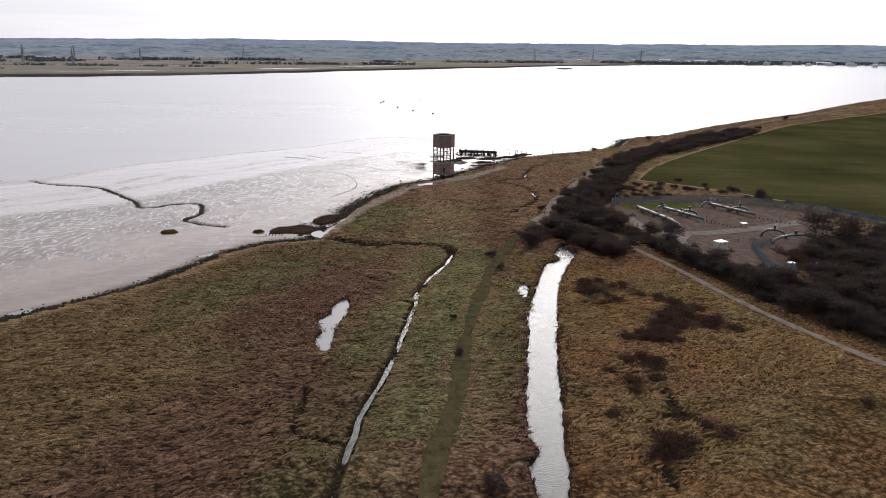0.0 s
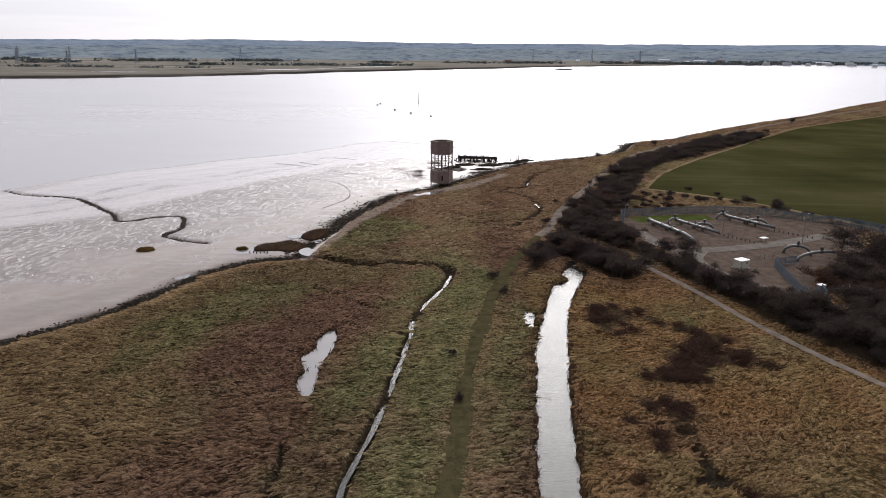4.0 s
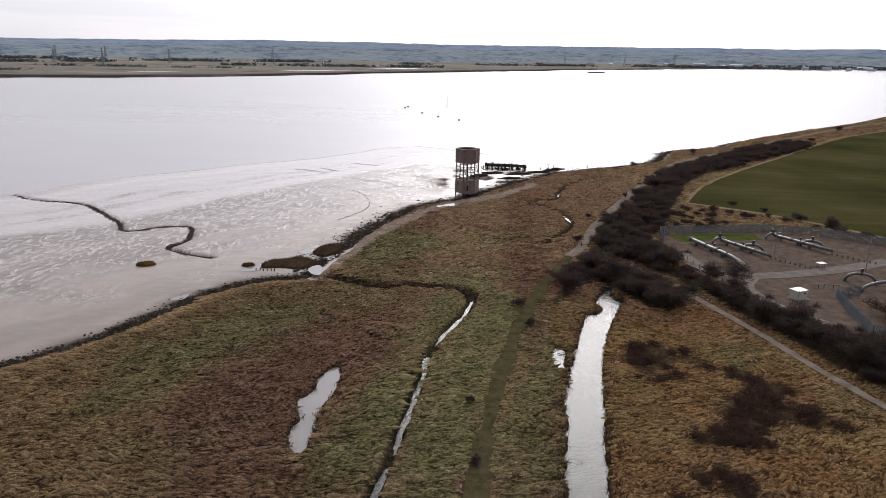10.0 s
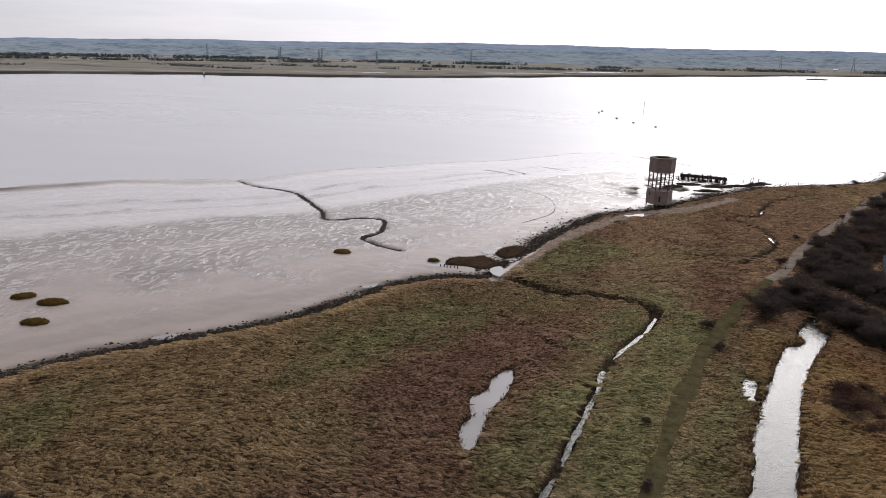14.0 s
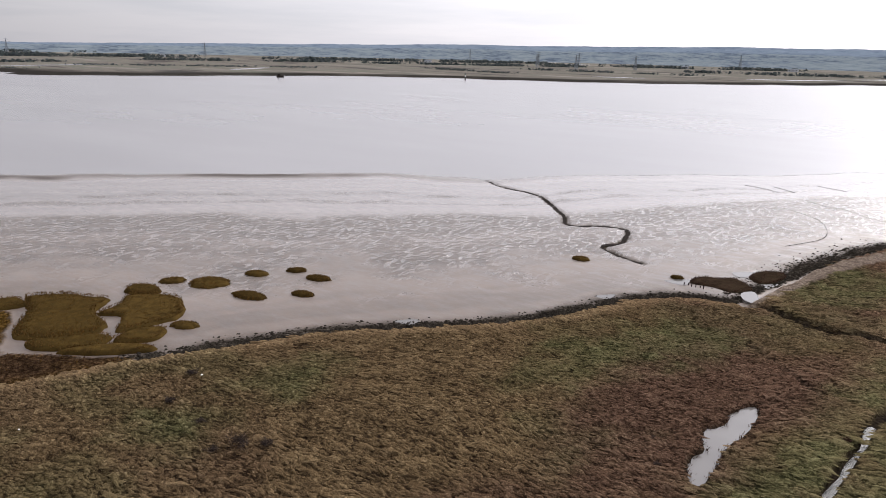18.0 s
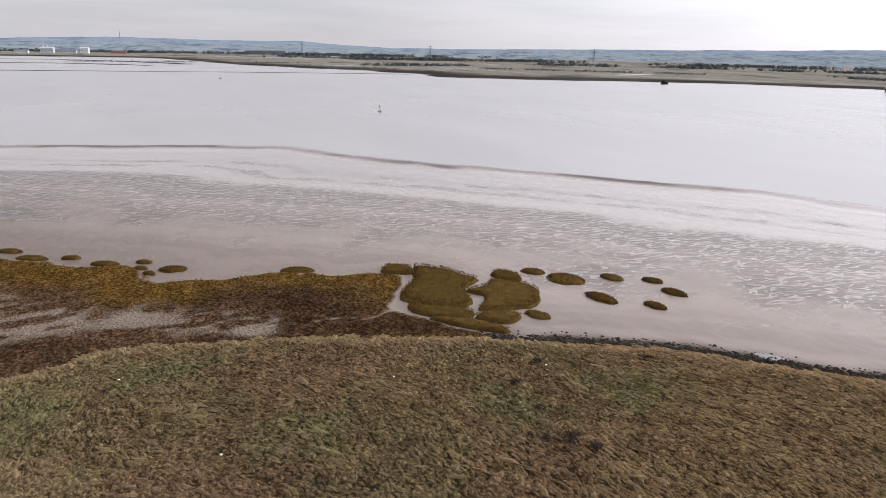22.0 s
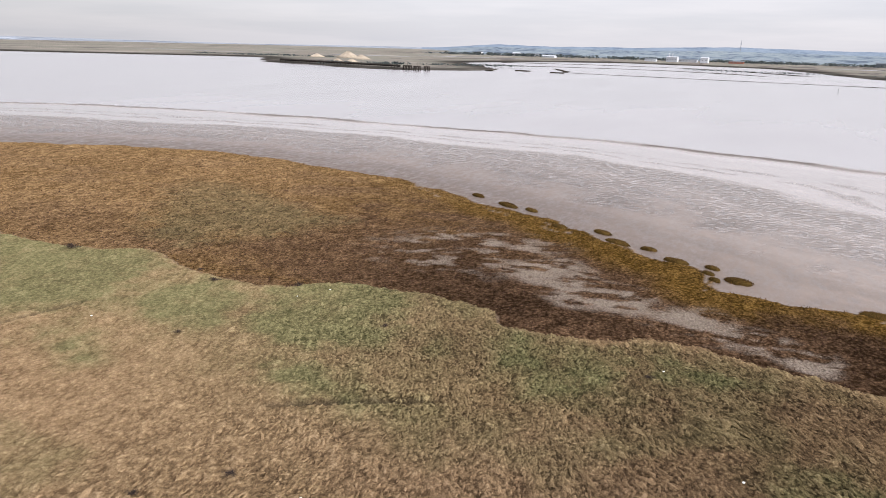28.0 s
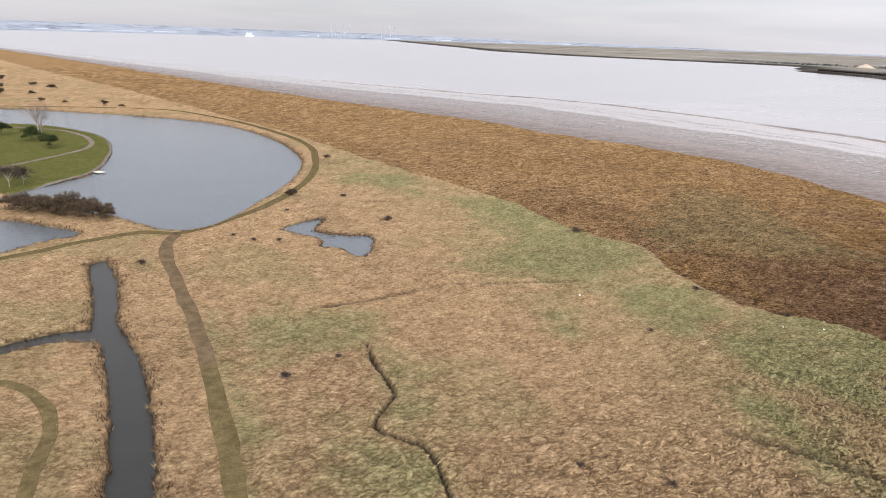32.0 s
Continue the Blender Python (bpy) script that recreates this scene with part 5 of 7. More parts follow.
# ---- stones of the shore ----
def rock_mesh(seed, mat=ROCK):
    g = random.Random(seed)
    bm = bmesh.new()
    bmesh.ops.create_icosphere(bm, subdivisions=1, radius=0.5)
    for v in bm.verts:
        v.co *= g.uniform(0.7, 1.15)
        v.co.z *= 0.6
    me = bpy.data.meshes.new("boulder")
    bm.to_mesh(me)
    bm.free()
    me.materials.append(mat)
    return me


def build_stones():
    """Loose weed-covered stones on the foreshore, below the edge of the turf."""
    g = np.random.default_rng(9)
    line = smooth_line(EAST_SHORE[4:] + BANK, 12)
    t = np.gradient(line, axis=0)
    nrm = np.stack([-t[:, 1], t[:, 0]], 1) / np.linalg.norm(t, axis=1)[:, None]
    V, F = [], []
    base = [(1, 0, 0), (0, 1, 0), (-1, 0, 0), (0, -1, 0), (0, 0, 0.8), (0.6, 0.6, 0.45)]
    k = g.integers(0, len(line), 16000)
    off = 0.5 + np.abs(g.normal(0, 1, len(k))) * np.where(line[k, 1] > 150, 4.2, 1.8)
    side = 1 if np.mean((nrm[:, 0])) < 0 else -1
    x, y = line[k, 0] + side * nrm[k, 0] * off + g.normal(0, 0.6, len(k)), line[k, 1] + side * nrm[k, 1] * off + g.normal(0, 0.6, len(k))
    z, cov = sample(x, y)
    ok = (cov["land"] < 0.6) & (cov["sand"] < 0.5) & (z > -2.0) & (cov["stone"] + g.uniform(0, 0.5, len(k)) > 0.3)
    for px, py, pz in zip(x[ok], y[ok], z[ok]):
        s, a = g.uniform(0.1, 0.36) * (1.8 if g.uniform() < 0.06 else 1), g.uniform(0, 6.28)
        ca, sa = math.cos(a) * s, math.sin(a) * s
        b = len(V)
        V += [(px + ca * u * 1.3 - sa * v, py + sa * u * 1.3 + ca * v, pz - 0.05 + w * s) for u, v, w in base]
        F += [(b, b + 5, b + 4), (b + 5, b + 1, b + 4), (b, b + 1, b + 5), (b + 1, b + 2, b + 4), (b + 2, b + 3, b + 4), (b + 3, b, b + 4)]
    tagged(mesh_object("shore_stones", V, F, ROCK), "band of dark weed-covered stones on the foreshore", "stones", kind="stuff")


build_stones()


def puddle(pts):
    line = smooth_line(pts, 4, True)
    flat_sheet("puddle_water", line, max(height(*p) for p in pts) * 0.5 + 0.5 * float(np.mean([height(*p) for p in line])) + 0.05, SHALLOW, "shallow bright puddle left by the tide", "water")


for pts in ([(-47, 170), (-42, 174), (-43, 169), (-45, 167)], [(-39, 165), (-36, 168), (-37, 163)], [(-15, 225), (-4, 233), (-11, 223)], [(-40, 153), (-38, 156), (-35, 149), (-38, 149)],
            [(-57, 152), (-53, 157), (-52, 152)], [(-86, 91), (-83, 95), (-82, 92)], [(27.5, 211), (28.0, 210.6), (27.2, 217), (26.6, 219), (26.5, 217.6)], [(27.2, 249), (27.8, 249), (28.9, 254), (28.4, 254)], [(-64, 131), (-61, 135), (-61, 131)]):
    puddle(pts)


# ---- saltmarsh islets on the mud ----
def lobe(outline, h, seed, name="marsh_islet", label="broad domed island of golden cordgrass cut by mud channels", category="islet", group="islets on the mud", coat=CORDGRASS, soil=None, grow=1.14):
    """A broad island of the saltmarsh with an irregular outline, dome-edged, with a coat of cordgrass."""
    g, gg = random.Random(seed), np.random.default_rng(seed)
    p = smooth_line(outline, 5, True)
    c = p.mean(0)
    q = (p - c) * [[grow + g.uniform(-0.03, 0.03)] for _ in p]
    bm = bmesh.new()
    top, prev, n = bm.verts.new((0, 0, h)), None, len(q)
    for f in (0.3, 0.6, 0.8, 0.92, 0.98, 1.02):
        z = h * (1 - max(f, 0.0) ** 9) - (0.35 if f > 1 else 0)
        cur = [bm.verts.new((u * f, v * f, z + g.uniform(-0.06, 0.06))) for u, v in q]
        for k in range(n):
            if prev:
                bm.faces.new((prev[k], cur[k], cur[(k + 1) % n], prev[(k + 1) % n]))
            else:
                bm.faces.new((top, cur[k], cur[(k + 1) % n]))
        prev = cur
    bmesh.ops.recalc_face_normals(bm, faces=bm.faces[:])
    ob = thing(name, c[0], c[1], height(*c) - 0.05, label, category, group)
    part("mound", bm, soil or ISLET_SOIL, ob, "dark muddy turf", True)
    lo, hi = q.min(0), q.max(0)
    m = int(9 * (hi[0] - lo[0]) * (hi[1] - lo[1]))
    px, py = gg.uniform(lo[0], hi[0], m), gg.uniform(lo[1], hi[1], m)
    ok = inside(px, py, q * 0.97)
    cover(ob, px[ok], py[ok], np.full(int(ok.sum()), h - 0.08), gg, coat)


def cover(ob, px, py, pz, gg, coat=CORDGRASS):
    """The cordgrass on an islet."""
    gr = tufts("cordgrass", px, py, pz, gg.uniform(0.22, 0.45, len(px)), 4, coat, gg, "", "", (), 0.1, 0.3)
    gr.parent = ob
    for key in ("label", "category", "kind"):
        if key in gr:
            del gr[key]


def islet(x, y, rx, ry, turn, h=0.55, seed=0):
    g = random.Random(seed)
    bm = bmesh.new()
    rings, sides = 6, 26
    wob = [1 + 0.10 * math.sin(2 * 2 * math.pi * k / sides + g.uniform(0, 6)) + g.uniform(-0.05, 0.05) for k in range(sides)]
    prev = [bm.verts.new((0, 0, h))]
    for i in range(1, rings + 1):
        f = i / rings
        z = h * (1 - f ** 5) - (0.25 if i == rings else 0)
        cur = [bm.verts.new((math.cos(2 * math.pi * k / sides) * rx * f * wob[k], math.sin(2 * math.pi * k / sides) * ry * f * wob[k], z + g.uniform(-0.07, 0.07))) for k in range(sides)]
        for k in range(sides):
            if i == 1:
                bm.faces.new((prev[0], cur[k], cur[(k + 1) % sides]))
            else:
                bm.faces.new((prev[k], cur[k], cur[(k + 1) % sides], prev[(k + 1) % sides]))
        prev = cur
    z0 = height(x, y)
    ob = thing("marsh_islet", x, y, z0 - 0.02, "low rounded island of brown cordgrass on bare mud", "islet", "islets on the mud", turn)
    part("mound", bm, ISLET_SOIL, ob, "dark muddy turf", True)
    n = int(55 * rx * ry)
    gg = np.random.default_rng(seed + 5)
    a, r = gg.uniform(0, 6.28, n), np.sqrt(gg.uniform(0, 0.96, n))
    px, py = np.cos(a) * r * rx, np.sin(a) * r * ry
    cover(ob, px, py, h * (1 - r ** 5) - 0.05, gg)


WEED_SOIL = plain("weedy_peat", (0.014, 0.010, 0.007), (0.05, 0.034, 0.021), 0.8, 0.9, 0, 0.6, 5.0, 0.2)
ISLET_SOIL = plain("islet_turf", (0.026, 0.017, 0.006), (0.075, 0.047, 0.014), 0.8, 0.9, 0, 0.6, 5.0, 0.25)
ISLETS = [(-80, 154, 2.2, 1.5, 15), (-55.5, 156, 1.5, 0.9, 10), (-129.3, 90.5, 2.6, 1.6, 30), (-124.5, 98.4, 2.3, 1.4, 40), (-116.3, 98, 2.9, 1.6, 20),
          (-110.6, 88.8, 2.5, 1.4, 20), (-118.1, 80.6, 3.9, 2.0, 15), (-131.4, 79.6, 4.2, 3.4, 30), (-138.5, 74.8, 2.7, 1.8, 60), (-113.2, 62.9, 2.6, 1.5, 35),
          (-163.6, -5, 3.0, 1.9, 80), (-189.5, -42.5, 3.0, 1.3, 60),
          (-204.5, -69, 2.6, 1.1, 60), (-179.5, -28, 2.0, 1.1, 80), (-161.5, -10, 1.3, 0.8, 60), (-166, -12, 1.6, 0.8, 70), (-215, -92, 3, 1.2, 60),
          (-207, -78, 4.2, 1.6, 60), (-189, -55, 2.6, 1.4, 60), (-181.5, -36.5, 3.8, 1.7, 60), (-172, -20, 3.2, 1.5, 65), (-154.5, 22, 3.6, 1.9, 75), (-171, -11.5, 1.8, 1.0, 70)]
for k, (x, y, rx, ry, turn) in enumerate(ISLETS):
    islet(x, y, rx * 1.12, ry * 1.15, turn, 0.7, 100 + k)
for k, outline in enumerate(([(-147.1, 40.7), (-151.7, 43), (-149.8, 47.3), (-145, 46.6)],
                             [(-144.4, 47.6), (-148.5, 49.8), (-144.1, 55.3), (-140.9, 56.7), (-137.1, 59.1), (-134.6, 57.4), (-131.8, 54.1), (-126, 53.4), (-123.4, 51.6), (-122.4, 48.6), (-124.6, 44.6), (-129.1, 40.8), (-134, 42), (-139.5, 46)],
                             [(-138.7, 64.4), (-140.7, 67.1), (-137.5, 69.9), (-133.8, 69), (-134.4, 66)],
                             [(-130, 55), (-132, 60.2), (-135.2, 63.4), (-131.5, 67.6), (-126.5, 69), (-118.8, 64.8), (-118.3, 59.4), (-119.6, 53.6), (-122.6, 55.4), (-126.2, 57.4)],
                             [(-115.4, 51), (-117, 54.4), (-115, 58.9), (-112.2, 58), (-111.2, 54.8)],
                             [(-122.6, 40), (-125.4, 40.8), (-123.6, 43.6), (-119.8, 49.6), (-117.4, 50.4), (-115.9, 46.6), (-118.9, 42.4)],
                             [(-115.8, 42.8), (-117, 43.6), (-113.3, 49.7), (-108.8, 53.4), (-107.4, 52.4), (-110.4, 48)])):
    lobe(outline, 0.95, 200 + k)
for k, outline in enumerate(([(-53, 154), (-52.5, 161), (-48, 163), (-45, 166), (-39.5, 162), (-38.5, 158), (-42, 153.5), (-47, 154.5)], [(-43.5, 169), (-42, 176), (-38, 179), (-35.5, 175), (-36.5, 168), (-38.5, 164.5), (-41.5, 165.5)])):
    lobe(outline, 0.5, 230 + k, "weed_bed", "low dark brown bed of weed and rushes at the creek mouth", "weed bed", "weed beds on the shore", BRAMBLE, WEED_SOIL, 0.88)


# ---- thicket and trees ----
def twig_crown(seed, clumps, twigs, radius, z0, z1, long=0.8, wide=0.05):
    """Many thin pointed twigs that fan out of several uneven clumps."""
    g = np.random.default_rng(seed)
    c = g.normal(0, 0.42, (clumps, 3)) * [radius, radius, (z1 - z0) * 0.42]
    c[:, 2] = np.clip(c[:, 2] + (z0 + z1) / 2, z0, z1)
    size = g.uniform(0.3, 0.55, clumps) * radius
    k = g.integers(0, clumps, twigs)
    d = g.normal(0, 1, (twigs, 3))
    d /= np.linalg.norm(d, axis=1)[:, None]
    d[:, 2] = np.abs(d[:, 2]) * 0.8 + 0.05 - 0.35 * (g.uniform(0, 1, twigs) < 0.25)
    b = c[k] + d * size[k][:, None] * g.uniform(0.1, 0.95, twigs)[:, None]
    b[:, 2] = np.maximum(b[:, 2], 0.1)
    tip = b + (d + g.normal(0, 0.35, (twigs, 3))) * long * g.uniform(0.5, 1.1, twigs)[:, None]
    s = np.cross(d, g.normal(0, 1, (twigs, 3)))
    s = s / (np.linalg.norm(s, axis=1)[:, None] + 1e-6) * wide * g.uniform(0.6, 1.4, twigs)[:, None]
    V = np.stack([b - s, b + s, tip], 1).reshape(-1, 3)
    return V, np.arange(twigs * 3).reshape(-1, 3)


def stem(seed, tall, radius, spread, limbs=5):
    g = random.Random(seed)
    bms = [tube([(0, 0, -0.2), (g.uniform(-.1, .1), g.uniform(-.1, .1), tall * 0.3), (g.uniform(-.2, .2), g.uniform(-.2, .2), tall * 0.75)], [radius, radius * 0.8, radius * 0.3], 7)]
    for k in range(limbs):
        a, z = 6.28 * k / limbs + g.uniform(-.4, .4), tall * g.uniform(0.18, 0.5)
        r = spread * g.uniform(0.6, 1)
        bms.append(tube([(0, 0, z), (math.cos(a) * r * 0.45, math.sin(a) * r * 0.45, z + tall * 0.2), (math.cos(a) * r, math.sin(a) * r, z + tall * g.uniform(0.3, 0.5))],
                        [radius * 0.55, radius * 0.38, radius * 0.12], 5))
    return join(*bms)


def bush(name, seed, label, category, group, radius, tall, twigs, mat, bark=BARK, long=0.8, wide=0.05, low=0.3):
    ob = thing(name, 0, 0, 0, label, category, group)
    part("trunk", stem(seed, tall, 0.05 + tall * 0.018, radius * 0.7), bark, ob)
    V, F = twig_crown(seed, 22, twigs, radius, low, tall, long, wide)
    mesh_object("crown", V, F, mat, ob)
    return ob


BRUSH = "bare dark thorn bush in a dense thicket"
KINDS = [bush("thorn_bush", 11, BRUSH, "bush", "thicket", 2.6, 3.0, 4800, TWIGS, wide=0.042, long=0.42, low=0.1),
         bush("thorn_bush", 12, BRUSH, "bush", "thicket", 3.0, 3.6, 5200, TWIGS, wide=0.042, long=0.42, low=0.1),
         bush("thorn_bush", 13, "tall leafless thorn bush with grey-brown twigs", "bush", "thicket", 2.8, 4.6, 4800, TWIGS, wide=0.036, long=0.5, low=0.1),
         bush("thorn_bush", 14, "low tangle of dark red-brown bramble", "bush", "thicket", 2.5, 1.9, 3000, BRAMBLE, wide=0.05, long=0.4, low=0.1)]
placed = []


def plant_at(kind, x, y, scale, turn, z=None):
    """The first planting moves the kind itself, later ones copy it."""
    m = pose(x, y, (height(x, y) if z is None else z) - 0.05, 0, 0, turn)
    if kind not in placed:
        placed.append(kind)
        kind.matrix_world = m
        kind.scale = (scale,) * 3
        return kind
    ob = copy_thing(kind, m)
    ob.scale = (scale * random.uniform(0.92, 1.08), scale * random.uniform(0.92, 1.08), scale * random.uniform(0.8, 1.15))
    return ob


THICKETS = [([(14, 133), (18.5, 147), (22.5, 159), (27.5, 171), (34, 161), (41.5, 150), (45, 143), (40, 132.5), (35, 137), (31.5, 145), (27, 152.5), (22, 147), (17.5, 134)], 3.1, 1.0, (0, 1, 2, 3)),
            ([(30, 180), (38, 168), (46.5, 156.5), (51, 143.5), (57, 125.5), (61.5, 110.5), (69, 94), (84, 72), (104, 80), (84, 113), (73, 118.5), (62, 132), (55, 147), (50, 165), (48, 186), (34, 194)], 3.9, 1.05, (0, 1, 2, 0)),
            ([(34, 197), (48, 187), (50, 198), (57, 210), (65, 234), (74, 266), (88, 294), (109, 320), (156, 376), (196, 421), (184, 430), (140, 387), (114, 354), (93, 327), (77, 304), (66, 279), (55, 250), (46, 228), (38, 207)], 4.7, 1.05, (0, 1, 1, 3)),
            ([(53, 200), (60, 212), (69, 238), (79, 231), (77, 214), (66, 206)], 5.0, 0.62, (0, 3, 3)),
            ([(80, 222), (93, 218), (107, 206), (120, 191), (130, 178), (133, 182), (122, 196), (108, 211), (94, 224), (82, 228)], 5.0, 0.6, (0, 3, 1)),
            ([(80, 128), (90, 147), (108, 155), (126, 170), (150, 150), (135, 105), (106, 82), (84, 113)], 5.6, 1.35, (2, 0, 3, 1))]


def build_thicket():
    g = random.Random(77)
    mass = []
    for outline, gap, scale, kinds in THICKETS:
        poly = np.array(outline, float)
        lo, hi = poly.min(0), poly.max(0)
        nx, ny = int((hi[0] - lo[0]) / gap) + 1, int((hi[1] - lo[1]) / gap) + 1
        for i in range(nx):
            for j in range(ny):
                x, y = lo[0] + (i + g.uniform(-0.4, 0.4) + 0.5 * (j % 2)) * gap, lo[1] + (j + g.uniform(-0.4, 0.4)) * gap
                if not inside(np.array([x]), np.array([y]), poly)[0]:
                    continue
                if y > 228 or x > 92:
                    mass.append((x, y, scale * g.uniform(0.7, 1.15), g.choice(kinds)))
                else:
                    plant_at(KINDS[g.choice(kinds)], x, y, scale * g.uniform(0.7, 1.15), g.uniform(0, 360))
    V = []
    for x, y, k, kind in mass:
        crown = twig_crown(300 + kind + 5 * g.randrange(4), 18, 2600, 2.9, 0.1, (3.0, 3.6, 4.6, 1.9)[kind], 0.45, 0.055)[0]
        V.append(crown * k + [x, y, height(x, y) - 0.1])
    V = np.vstack(V)
    tagged(mesh_object("scrub_belt", V, np.arange(len(V)).reshape(-1, 3), TWIGS), "dense belt of bare dark thorn scrub between field and marsh", "scrub", kind="stuff")


build_thicket()
# lone bushes
for x, y, s in ((8.5, 133, 0.5), (10.5, 123, 0.45), (27, 186, 0.5), (34, 215, 0.35), (52, 250, 0.4), (5, 39, 0.6), (88, 243, 0.6), (95, 233, 0.5), (101, 220, 0.8),
                (108, 213, 0.9), (60, 315, 0.5), (71, 330, 0.6), (110, 372, 0.7), (180, 420, 0.8), (205, 450, 0.9), (250, 512, 0.9), (-6.5, 110, 0.22), (-9.6, 100, 0.25), (0, 92, 0.3), (1, 76, 0.3)):
    plant_at(KINDS[(int(x) + int(y)) % 4], x, y, s, x * 37 % 360)
BRAMBLES = [bush("bramble_patch", 21, "low dark red-brown bramble patch in wet grass", "bramble", "brambles in the meadow", 2.6, 0.8, 1300, BRAMBLE, long=0.5, wide=0.05, low=0.05)]
for x, y, s in ((29, 115, 0.8), (30, 109, 0.9), (33, 104, 0.6), (41, 95, 1.1), (45, 97, 1.2), (49, 93, 1.1), (43, 91, 1.0), (37, 88, 0.8), (36, 84, 0.7), (32.5, 75, 0.7), (28, 67, 0.8),
                (27.5, 64, 0.6), (35, 55, 0.7), (37, 52.5, 0.8), (28.5, 49.5, 1.0), (31, 50, 0.8), (26, 47, 0.7), (23, 57, 0.5), (40, 84, 0.5), (61, 62, 0.6), (34, 87, 0.6), (52, 90, 0.8), (25, 71, 0.5)):
    plant_at(BRAMBLES[0], x, y, s, x * 53 % 360)
g = random.Random(91)
for poly in BRAMBLE_FLOOR:
    lo, hi = poly.min(0), poly.max(0)
    for k in range(int((hi[0] - lo[0]) * (hi[1] - lo[1]) / 11)):
        x, y = g.uniform(lo[0], hi[0]), g.uniform(lo[1], hi[1])
        if inside(np.array([x]), np.array([y]), poly)[0]:
            plant_at(BRAMBLES[0], x, y, g.uniform(0.4, 0.75), g.uniform(0, 360))
SHRUB = bush("marsh_shrub", 31, "small dark shrub standing in marsh grass", "shrub", "shrubs in the marsh", 1.3, 0.9, 500, TWIGS, long=0.4, wide=0.035, low=0.05)
for x, y, s in ((-93, 52, 0.9), (-87, 45, 0.8), (-79, 45, 0.7), (-69.5, 45, 1.2), (-67, 47, 0.9), (-71, 42, 0.8), (-103, -14, 0.6), (-40, -212, 1.5), (3, -156, 1.0), (-59, -174, 1.2), (-103, -149, 1.2),
                (-66, -273, 1.4), (-103, -104, 0.8), (-110, -87, 0.8), (-16, -94, 0.9), (-53, -53, 0.6), (-55, -206, 0.9), (-25, -98, 0.6), (-108, -113, 0.5), (-22, -166, 0.7), (-18, -172, 0.6),
                (-28, -165, 0.7), (-35, -193, 0.6), (-27, 77, 0.5), (-30, 83, 0.4), (-43, 152, 0.7), (-100, -60, 0.5), (-45, -60, 0.5), (-80, -90, 0.5), (-24, 140, 0.4)):
    plant_at(SHRUB, x, y, s, x * 71 % 360)


# ---- the tower on the shore ----
def prism(radius, z0, z1, sides=6, turn=0.0, at=(0, 0), top=True, bottom=True):
    bm = bmesh.new()
    lo = [bm.verts.new((at[0] + math.cos(radians(turn) + 2 * math.pi * k / sides) * radius, at[1] + math.sin(radians(turn) + 2 * math.pi * k / sides) * radius, z0)) for k in range(sides)]
    hi = [bm.verts.new((v.co.x, v.co.y, z1)) for v in lo]
    for k in range(sides):
        bm.faces.new((lo[k], lo[(k + 1) % sides], hi[(k + 1) % sides], hi[k]))
    if top:
        bm.faces.new(hi)
    if bottom:
        bm.faces.new(lo[::-1])
    return bm


def wall_ring(radius, z0, z1, thick, turn, sides=6):
    """An upright hollow drum with a real wall."""
    bm = bmesh.new()
    rings = []
    for r, z in ((radius, z0), (radius, z1), (radius - thick, z1), (radius - thick, z0)):
        rings.append([bm.verts.new((math.cos(radians(turn) + 2 * math.pi * k / sides) * r, math.sin(radians(turn) + 2 * math.pi * k / sides) * r, z)) for k in range(sides)])
    for a, b in ((0, 1), (1, 2), (2, 3), (3, 0)):
        for k in range(sides):
            bm.faces.new((rings[a][k], rings[a][(k + 1) % sides], rings[b][(k + 1) % sides], rings[b][k]))
    return bm


